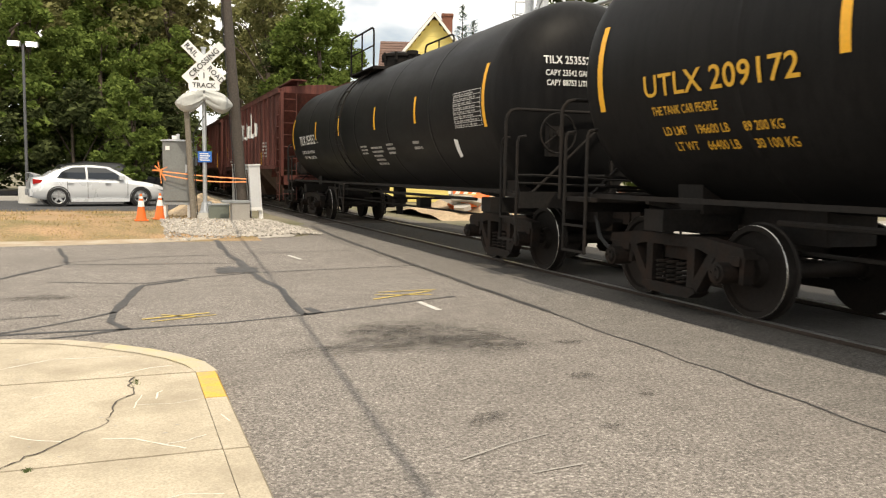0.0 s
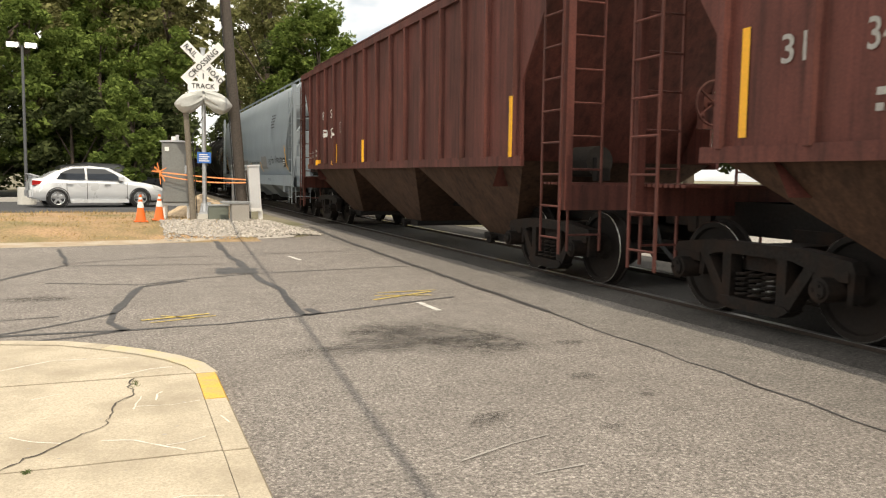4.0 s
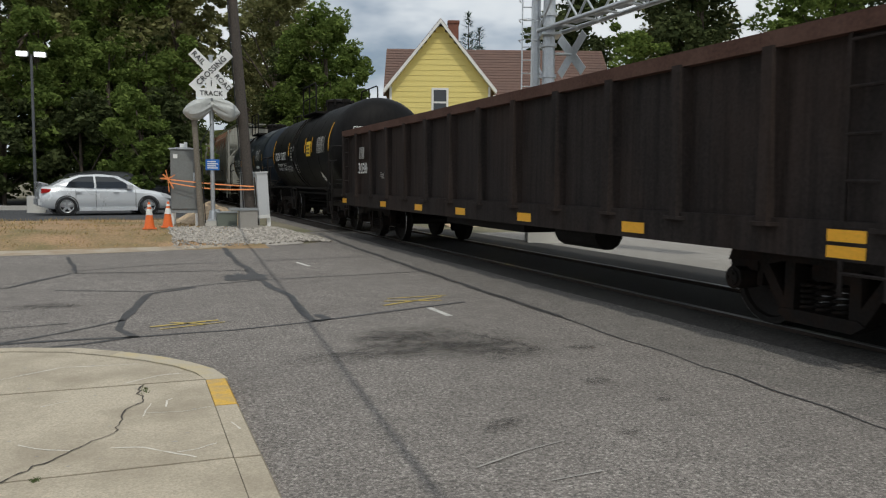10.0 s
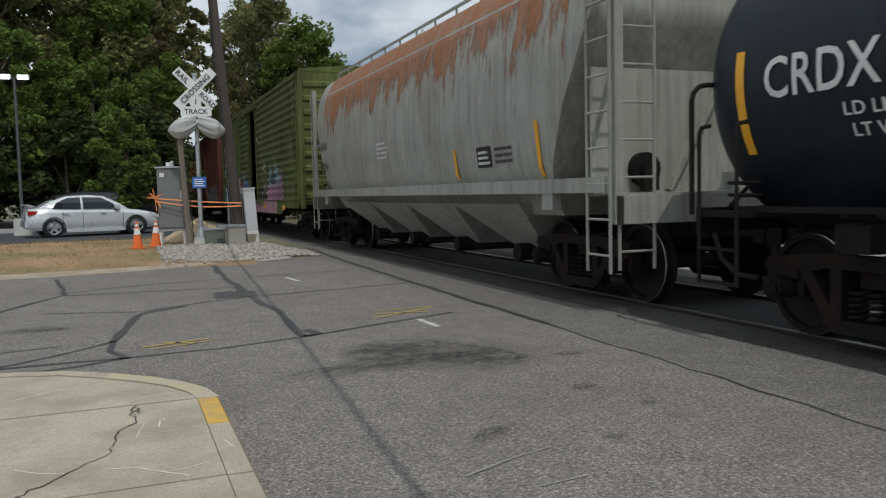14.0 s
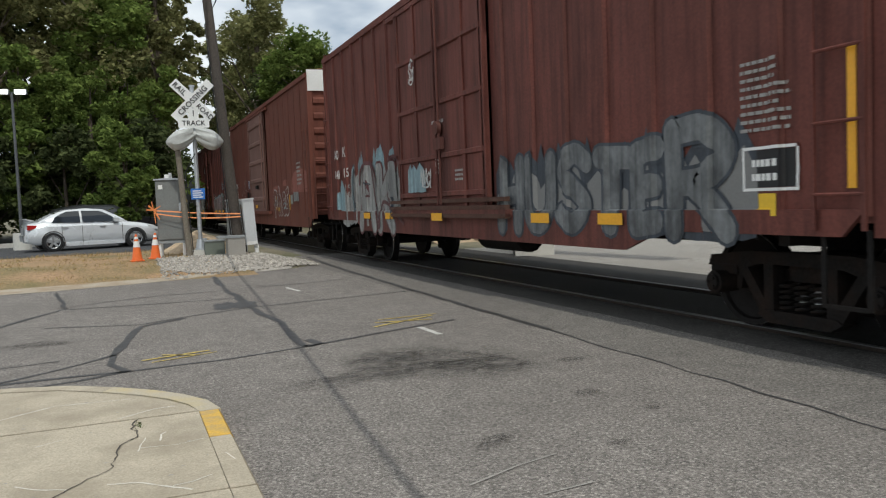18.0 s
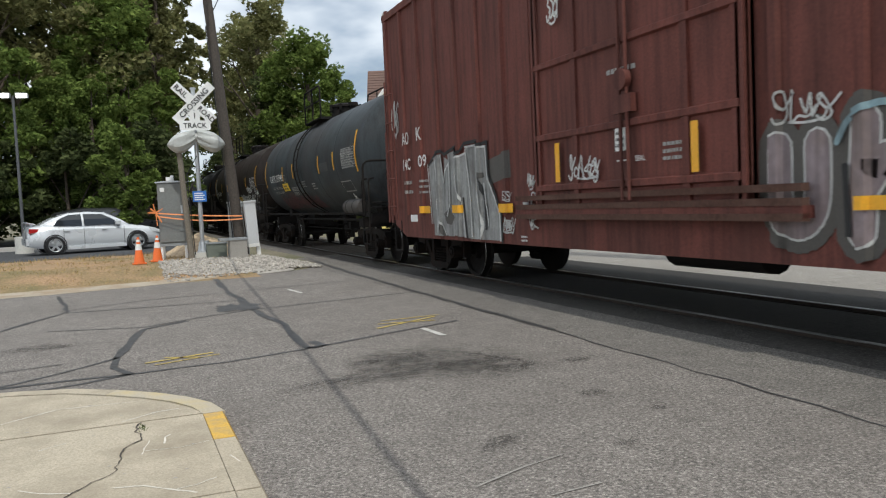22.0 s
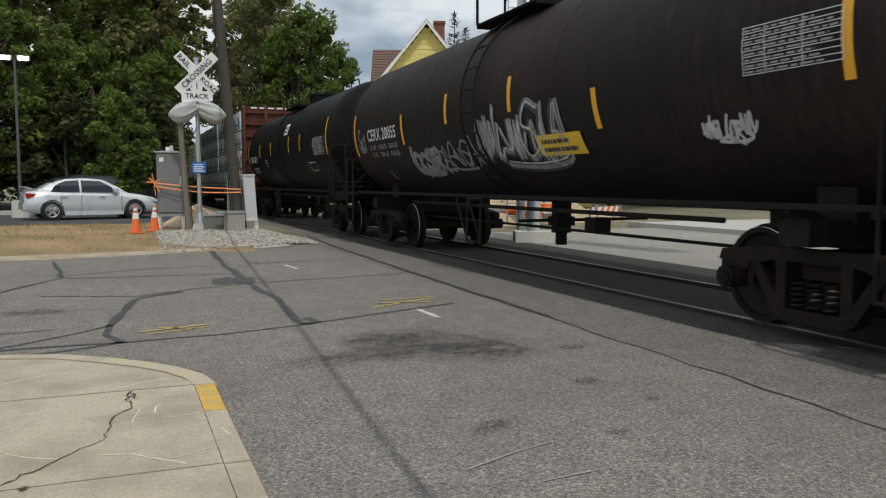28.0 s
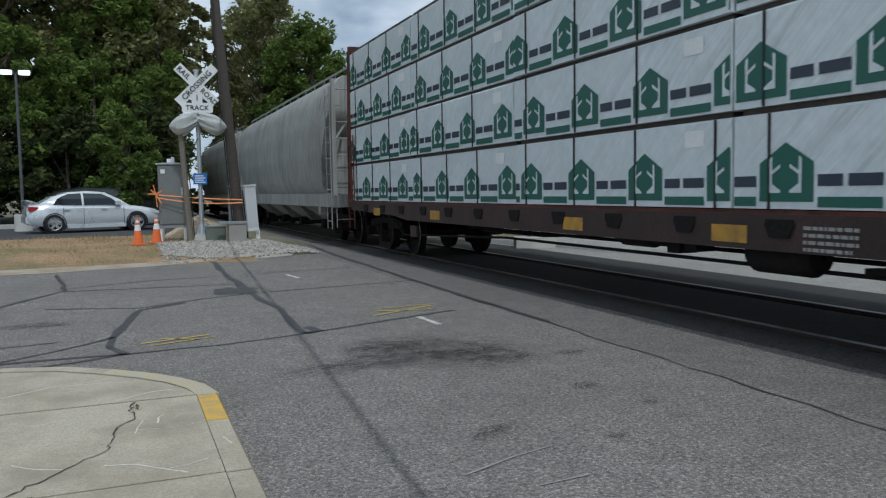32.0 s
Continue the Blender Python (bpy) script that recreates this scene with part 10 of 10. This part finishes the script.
    strokes([curve([(0.0, 1.0), (0.05, 0.4), (0.2, 0.0)]), curve([(1.9, 1.0), (1.8, 0.5), (2.0, 0.0)]), [(0.8, 0.9), (1.3, 0.85)], curve([(2.6, 0.9), (2.75, 0.5), (2.65, 0.1)])], 0.03, 5.5, 0.85, s, SPRAY_DARKBLUE, c, 0.032)
    flames(95, -1.75, -6.5, 0.85, 1.98, s, SPRAY_DARKBLUE, c, low=0.82)
    flames(99, -1.75, -6.4, 0.95, 1.75, s, GREY_PATCH, c, off=0.010, low=0.5)
    sprayed((("H", -1.95, -2.45, 0.95, 1.75), ("U", -2.70, -3.25, 0.98, 1.75), ("S", -3.50, -4.05, 1.0, 1.8), ("T", -4.30, -4.85, 1.0, 1.72), ("E", -4.98, -5.32, 1.0, 1.75), ("R", -5.55, -6.30, 0.98, 1.88)), s, c, ((0.31, SPRAY_DARKBLUE), (0.24, SPRAY_GREY)), 0.018)
    stripe(-7.55, 1.3, 2.3, s, c, off=0.012)
    dside = flat_side(1.68)
    flames(97, 1.55, 1.05, 1.45, 1.98, dside, SPRAY_TEAL, c, off=0.004, low=0.85)
    tag(98, 0.95, 0.55, 1.55, 1.85, dside, SPRAY_WHITE, c, 0.03, 3)
    box_small(c, s)
    for y in (4.4, 2.92, 0.2, -3.04, -4.56):
        patch(y - 0.23, y + 0.23, 1.0, 1.12, flat_side(1.63 if y != 0.2 else 1.72), "reflector", REFLECT, c, off=0.006, n=1)
    c, h, s, ye = boxcar("faded brown boxcar with a ribbed grey-brown door", 190.95, 208.75, BOX_BROWN, BOX_DOOR, (-1.23, 2.13), white_cap=True, smooth=True, skirt=True)
    sprayed((("p", -2.25, -2.85, 1.12, 1.80), ("h", -3.05, -3.52, 1.10, 1.86), ("e", -3.75, -4.25, 1.12, 1.74), ("s", -4.32, -4.70, 1.12, 1.80)), s, c, ((0.25, SPRAY_WHITE), (0.19, PRIMER)), 0.010)
    strokes([curve([(0.0, 0.3), (0.15, 0.05), (0.3, 0.25)]), curve([(1.45, 0.05), (1.7, 0.12), (2.0, 0.05)]), [(1.5, -0.05), (1.9, -0.03)]], 0.04, -2.45, 1.3, s, SPRAY_TEAL, c, 0.024)
    patch(-3.35, -3.0, 1.16, 1.28, s, "reflector", REFLECT_DULL, c, off=0.026, n=1)
    for a, b, z0, z1 in ((-2.0, -3.4, 1.75, 2.0), (-3.9, -4.6, 1.95, 2.15), (-5.2, -7.4, 1.7, 2.4)):
        lay([[(0, 0), (a - b, 0), (a - b, (z1 - z0) * 0.8), ((a - b) * 0.6, z1 - z0), ((a - b) * 0.2, (z1 - z0) * 0.85), (0, (z1 - z0) * 0.5)]], a, z0, s, 0.004, "repainted_patch", FRESH_RED, c, "patch of brighter red paint")
    patch(-5.46, -5.12, 1.38, 1.65, s, "pale_notice", SPRAY_SILVER, c, off=0.03, n=1)
    patch(-6.3, -5.6, 1.45, 1.72, s, "pale_notice", SPRAY_SILVER, c, off=0.03, n=1)
    for y in (-4.9, -2.68, 2.3):
        stripe(y, 1.2, 1.66, s, c, off=0.012)
    patch(0.4, 0.85, 1.28, 1.4, flat_side(1.70), "reflector", REFLECT, c, off=0.004, n=1)
    fit_text("LRWN", 6.88, 6.21, 2.1, 0.23, s, STENCIL, c)
    fit_text("4415", 6.85, 6.25, 1.76, 0.25, s, STENCIL, c)
    stripe(7.55, 1.3, 2.2, s, c, off=0.012)
    fit_text("LD LMT", 6.64, 6.26, 1.36, 0.085, s, STENCIL_DIM, c)
    fit_text("LT. WT", 6.62, 6.28, 1.19, 0.085, s, STENCIL_DIM, c)
    rows(5.56, 5.05, 1.43, 1.18, 2, s, STENCIL_DIM, c, 5, fat=0.38)
    patch(4.96, 5.47, 1.05, 1.14, s, "reflector", REFLECT_DULL, c, off=0.012, n=1)
    patch(2.85, 3.27, 1.13, 1.25, s, "reflector", REFLECT_DULL, c, off=0.012, n=1)
    stripe(4.53, 1.22, 1.68, s, c, off=0.012)
    patch(6.36, 6.78, 0.95, 1.03, flat_side(1.565), "data_plate", WHITE, c, off=0.006, n=1)
    rows(5.42, 4.85, 0.86, 0.79, 1, flat_side(1.565), STENCIL_DIM, c, 6, fat=0.6)
    rows(3.17, 2.75, 0.82, 0.76, 1, flat_side(1.565), STENCIL_DIM, c, 7, fat=0.6)
    part("jacking_pad", G().prism([(5.88, 0.80), (6.36, 0.80), (6.30, 0.84), (6.0, 0.90), (5.95, 1.05), (5.88, 1.05)], "x", -1.66, -1.562), BOX_BROWN, c)
    # black disc laid on the uncut sill paints the dark of a hole
    part("sill_hole_disc", G().revolve([(-0.003, 0.001), (-0.003, 0.075), (0.004, 0.075)], 14, (-1.568, 5.60, 0.85), "x"), BLACK, c)
    for a, b, lo, hi in ((2.78, 3.40, 1.50, 1.90), (4.02, 4.31, 1.49, 1.65)):
        board = part("placard_board", G().box(-1.61, -1.58, a, b, lo, hi), UNDER, c, "dark board for placards")
        part("board_frame", G().box(-1.625, -1.60, a - 0.02, b + 0.02, hi, hi + 0.02).box(-1.625, -1.60, a - 0.02, b + 0.02, lo - 0.02, lo).box(-1.625, -1.60, a - 0.02, a, lo, hi).box(-1.625, -1.60, b, b + 0.02, lo, hi), BOX_BROWN, board)
    patch(2.97, 3.26, 2.04, 2.36, s, "blue_plate", WHITE, c, off=0.010, n=1)
    patch(2.99, 3.24, 2.06, 2.34, s, "blue_field", PLATE_BLUE, c, off=0.014, n=1)
    strokes([[(0.06 * math.cos(k * 0.5236), 0.075 * math.sin(k * 0.5236)) for k in range(13)], [(0.02, -0.03), (0.07, -0.09)]], 0.022, 3.115, 2.20, s, WHITE, c, 0.018, "plate_mark")
    outline_box(4.29, 4.08, 2.14, 2.40, s, STENCIL_DIM, c, 0.014)
    fit_text("F", 4.22, 4.14, 2.21, 0.12, s, STENCIL_DIM, c)
    # one thin line drawn over and over, with drips
    drawn = (
        ((4.95, 1.01), (5.0, 1.2), (5.06, 1.68), (4.9, 1.9), (4.57, 1.98), (4.50, 1.75), (4.45, 1.33), (4.38, 1.34), (4.30, 1.2), (4.33, 0.74)),
        ((4.90, 1.60), (4.85, 1.45), (4.86, 1.22), (4.78, 1.16), (4.62, 1.2)), ((4.95, 1.01), (4.85, 1.06), (4.72, 1.12), (4.60, 1.10), (4.55, 0.98)), ((4.78, 1.12), (4.78, 0.72)),
        ((4.27, 1.66), (4.33, 1.95), (4.28, 2.07), (4.06, 2.0), (4.0, 1.6), (3.98, 1.22), (4.09, 1.16), (4.12, 0.72)), ((4.30, 1.48), (4.22, 1.30), (4.13, 1.22)),
        ((3.98, 1.88), (3.79, 2.03), (3.66, 1.88), (3.62, 1.40), (3.62, 1.03), (3.54, 0.72)), ((3.72, 1.85), (3.69, 1.4), (3.74, 1.1), (3.70, 0.72)),
        ((3.60, 1.1), (3.52, 1.65), (3.42, 1.90), (3.25, 2.07), (3.08, 2.12)), ((3.47, 1.85), (3.44, 1.5), (3.36, 1.18), (3.29, 1.16)),
        ((3.35, 0.74), (3.36, 0.98), (3.28, 1.05)), ((3.12, 1.50), (3.08, 1.32), (3.20, 1.09), (3.08, 1.04), (3.10, 0.75)), ((3.95, 1.2), (3.88, 0.74)),
    )
    strokes([curve([(5.1 - y, z) for y, z in line], 4) for line in drawn], 0.014, 5.1, 0.0, s, SPRAY_WHITE, c, 0.014)
    tag(102, 3.05, 2.68, 1.30, 1.46, s, SPRAY_WHITE, c, 0.014, 3, off=0.03)
    fit_text("FOREVER", 3.03, 2.56, 0.86, 0.15, s, SPRAY_SILVER, c, off=0.014, name="spray_letters", bold=0)
    fit_text("DOWN", 2.84, 2.52, 0.73, 0.11, s, SPRAY_SILVER, c, off=0.014, name="spray_letters", bold=0)
    rows(-6.1, -6.8, 2.6, 1.9, 6, s, STENCIL_DIM, c, 3)
    c, h, s, ye = boxcar("red-brown boxcar with silver graffiti", 208.75, 226.3, BOX_RED, BOX_RED, (-1.79, 1.80), white_cap=True, plug=True, skirt=True)
    box_marks(c, "AO", "K", "14C", "09", 6.9)
    silver_block(c, s)
    tag(104, 7.6, 7.2, 2.6, 3.2, s, SPRAY_WHITE, c, 0.03, 3)
    for k, z in enumerate((0.92, 1.17, 1.42)):
        tag(140 + k, 2.22, 1.98, z, z + 0.22, s, SPRAY_WHITE, c, 0.016, 2)
    tag(145, 2.95, 2.66, 0.86, 1.06, s, SPRAY_WHITE, c, 0.016, 3)
    tag(146, 2.93, 2.74, 1.30, 1.42, s, SPRAY_WHITE, c, 0.012, 2)
    patch(2.20, 2.36, 1.14, 1.26, s, "pale_notice", STENCIL, c, off=0.012, n=1)
    patch(6.38, 6.74, 0.98, 1.10, flat_side(1.565), "data_plate", WHITE, c, off=0.006, n=1)
    rows(6.86, 6.5, 1.78, 1.45, 2, s, STENCIL_DIM, c, 8, fat=0.35)
    rows(6.10, 5.72, 1.74, 1.45, 3, s, STENCIL_DIM, c, 9, fat=0.4)
    rows(2.44, 2.24, 0.84, 0.74, 2, flat_side(1.565), STENCIL, c, 10, fat=0.5)
    fit_text("SEAL", -0.30, -0.46, 1.63, 0.055, flat_side(1.68), STENCIL, c)
    lay([[(0, 0.0), (0.17, 0.0), (0.17, 0.012), (0, 0.012)], [(0.10, 0.03), (0.112, 0.03), (0.112, 0.12), (0.10, 0.12)]], 0.02, 1.645, flat_side(1.68), 0.012, "seal_mark", STENCIL, c)
    sprayed((("U", -2.05, -2.42, 1.02, 1.62), ("h", -2.75, -3.22, 0.98, 1.74), ("p", -3.58, -4.02, 1.02, 1.80), ("E", -4.42, -4.92, 1.02, 1.82), ("U", -5.35, -5.95, 1.05, 1.88)), s, c, ((0.46, SPRAY_TAUPE), (0.27, SPRAY_WHITE), (0.23, SPRAY_SKIN)), 0.010)
    brush([curve([(u, v), (u + w * 0.2, v + 0.18), (u + w * 0.6, v + 0.24), (u + w, v + 0.06)]) for u, v, w in ((0.66, 1.62, 0.7), (1.5, 1.68, 0.75), (2.35, 1.76, 0.8), (3.25, 1.84, 0.95))], 0.05, -1.95, 0.0, s, SPRAY_TEAL, c, 0.034, "spray_line")
    strokes([[(0.75, 0.95), (0.73, 1.45)], [(1.55, 0.92), (1.52, 1.5)], [(2.38, 0.92), (2.36, 1.55)], [(3.28, 0.92), (3.22, 1.6)], [(4.1, 0.95), (4.22, 1.5)]], 0.05, -1.95, 0.0, s, BLACK, c, 0.034)
    lay([[(0, 0.0), (0.55, 0.0), (0.42, 0.14), (0.22, 0.24), (0.14, 0.55), (0.02, 0.42)]], -6.75, 0.80, s, 0.012, "spray_fill", SPRAY_TEAL, c)
    for y in (-3.0, -4.6, -6.0):
        patch(y - 0.2, y + 0.2, 1.13, 1.23, s, "reflector", REFLECT, c, off=0.05, n=1)
    tag(107, -2.0, -2.5, 1.80, 2.05, s, SPRAY_WHITE, c, 0.02, 3)
    tag(110, -5.65, -6.15, 2.25, 2.6, s, SPRAY_TEAL, c, 0.03, 3)
    tag(108, 0.98, 0.38, 1.50, 1.74, flat_side(1.68), SPRAY_WHITE, c, 0.022, 4)
    box_small(c, s)
    for y in (5.9, 4.5, 2.83):
        patch(y - 0.22, y + 0.22, 1.13, 1.25, s, "reflector", REFLECT, c, off=0.033, n=1)
    for y in (1.2, -1.2):
        stripe(y, 1.48, 1.93, flat_side(1.70), c, off=0.006)


def box_marks(c, a, b, n1, n2, y):
    s = flat_side(1.605)
    fit_text(a, y, y - 0.36, 2.35, 0.22, s, STENCIL, c)
    fit_text(b, y - 0.75, y - 1.0, 2.38, 0.22, s, STENCIL, c)
    fit_text(n1, y - 0.02, y - 0.40, 1.90, 0.20, s, STENCIL, c)
    fit_text(n2, y - 0.80, y - 1.20, 1.92, 0.20, s, STENCIL, c)


def silver_block(c, s):
    """A block of tall silver letters with white and black edges and a dark side face."""
    def put(polys, off, name, m):
        lay([[(5.8 - y, z) for y, z in q] for q in polys], 5.8, 0.0, s, off, name, m, c)

    put([[(3.45, 1.86), (2.98, 1.93), (2.96, 1.58), (3.36, 1.52)], [(2.98, 1.93), (2.70, 1.97), (2.68, 1.60), (2.96, 1.58)]], 0.006, "spray_fill", SPRAY_TAUPE)
    put([[(5.72, 1.93), (5.38, 2.02), (5.30, 0.95), (5.62, 0.95)], [(5.38, 2.03), (5.15, 2.08), (5.02, 1.5), (4.85, 1.1), (5.34, 0.95)],
         [(5.02, 2.02), (4.80, 1.95), (4.78, 1.10), (5.05, 1.04)], [(4.86, 2.06), (4.50, 2.10), (4.22, 0.76), (4.80, 0.78)],
         [(5.56, 0.96), (4.80, 1.06), (4.70, 0.76), (5.56, 0.76)], [(4.48, 1.98), (4.12, 2.04), (3.95, 0.74), (4.24, 0.75)],
         [(4.14, 2.12), (3.74, 2.12), (3.52, 0.74), (3.98, 0.74)], [(3.76, 1.60), (3.40, 1.60), (3.03, 1.10), (3.03, 0.74), (3.54, 0.74)],
         [(3.66, 2.08), (3.42, 2.08), (3.36, 1.50), (3.72, 1.52)]], 0.012, "spray_fill", SPRAY_SILVER)
    put([[(5.10, 1.12), (4.86, 1.20), (4.66, 1.06), (4.80, 0.94), (5.00, 0.96)], [(5.34, 0.98), (5.20, 0.95), (4.95, 0.76), (5.16, 0.76)],
         [(3.72, 1.72), (3.52, 1.70), (3.50, 1.64), (3.70, 1.60)], [(3.52, 1.35), (3.40, 1.20), (3.42, 0.95), (3.50, 0.95)]], 0.017, "spray_shade", SPRAY_TAUPE)
    black = [((5.76, 1.90), (5.40, 2.08), (5.14, 2.13), (4.98, 2.06), (4.52, 2.15), (4.44, 2.02), (4.16, 2.17), (3.72, 2.17), (3.66, 2.10), (3.38, 2.13), (3.36, 1.66), (3.14, 1.36), (2.99, 1.10), (2.98, 0.72)),
             ((5.34, 1.70), (5.32, 0.95)), ((4.28, 1.35), (4.18, 0.76)), ((3.62, 1.62), (3.50, 1.3), (3.48, 0.9))]
    white = [((5.73, 1.93), (5.66, 1.4), (5.62, 0.96)), ((5.40, 2.03), (5.34, 1.5), (5.26, 1.2)), ((5.14, 2.06), (5.04, 1.62), (4.98, 1.80), (4.80, 1.92), (4.80, 1.30), (4.95, 1.08)),
             ((4.55, 2.08), (4.44, 1.5), (4.30, 1.2), (4.24, 0.76)), ((4.46, 1.98), (4.14, 2.02)), ((4.13, 2.11), (3.76, 2.11)), ((4.12, 2.08), (4.0, 1.3), (3.98, 0.78)), ((3.76, 2.10), (3.70, 1.6), (3.56, 0.95), (3.60, 0.76)),
             ((3.64, 2.07), (3.43, 2.07), (3.38, 1.60), (3.18, 1.34), (3.03, 1.10), (3.02, 0.74)), ((3.50, 1.55), (3.44, 1.2), (3.40, 0.95)), ((5.0, 0.78), (5.22, 1.0), (5.28, 0.78))]
    strokes([[(5.8 - y, z) for y, z in line] for line in black], 0.05, 5.8, 0.0, s, BLACK, c, 0.022)
    strokes([[(5.8 - y, z) for y, z in line] for line in white], 0.030, 5.8, 0.0, s, SPRAY_WHITE, c, 0.027)


def box_small(c, s):
    rows(-6.44, -7.0, 2.38, 1.77, 9, s, STENCIL_DIM, c, 3, fat=0.42)
    placard(-6.5, -7.02, 1.33, 1.63, s, BLACK, WHITE, c, 3, n=2)
    outline_box(-6.46, -7.06, 1.30, 1.66, s, WHITE, c, 0.025, 0.014)
    patch(-6.86, -6.6, 1.1, 1.28, s, "yellow_notice", PLACARD_YELLOW, c, n=1)
    tag(109, 1.35, 1.15, 3.3, 3.7, flat_side(1.68), STENCIL, c, 0.025, 2)


def consist():
    black_tanks()
    ribbed_hoppers()
    short_tanks()
    smooth_hoppers()
    c, h, s, ye = gondola("dark brown rusty gondola", 95.75, 112.9)
    lay([[(u, 0), (u + 0.07, 0), (u + 0.11, 0.26), (u + 0.04, 0.26)] for u in (0.05, 0.17, 0.29, 0.38)], 6.25, 1.83, s, 0.066, "worn_stencil", STENCIL_DIM, c)
    fit_text("3030", 6.27, 5.54, 1.5, 0.24, s, STENCIL, c, off=0.066)
    tag(61, 4.75, 4.35, 1.40, 1.52, s, STENCIL_DIM, c, 0.012, 2)
    boxcars()
    worn_tanks()
    centerbeam("red centerbeam flatcar stacked with wrapped lumber", 305.1, 327.9)
    c, h, s, ye = curved_hopper("pale weathered covered hopper", 327.9, 346.5, HOPPER_DIRTY, HOPPER_DIRTY, 9)
    curved_hopper("pale weathered covered hopper", 346.5, 365.1, HOPPER_DIRTY, HOPPER_DIRTY, 11)


consist()


# ---- what moves ----
def motions():
    steps = [0.5 * k for k in range(65)]
    for car, mid, wheels in CARS:
        walk(car, [(t, pose(TRACK_X, mid - run(t), RAIL_Z)) for t in steps])
        # wheels roll while they are before the camera
        ts = [k / 15 for k in range(481)]
        for ob, y, off in wheels:
            near = [t for t in ts if -1.0 < mid + off - run(t) < 30]
            if not near:
                continue
            rows = [(t, pose(0, y, 0.457, math.degrees(run(t) / 0.457) % 360)) for t in near]
            if near[0] > 0:
                rows.insert(0, (0, rows[0][1]))
            if near[-1] < 32:
                rows.append((32, rows[-1][1]))
            walk(ob, rows)


motions()
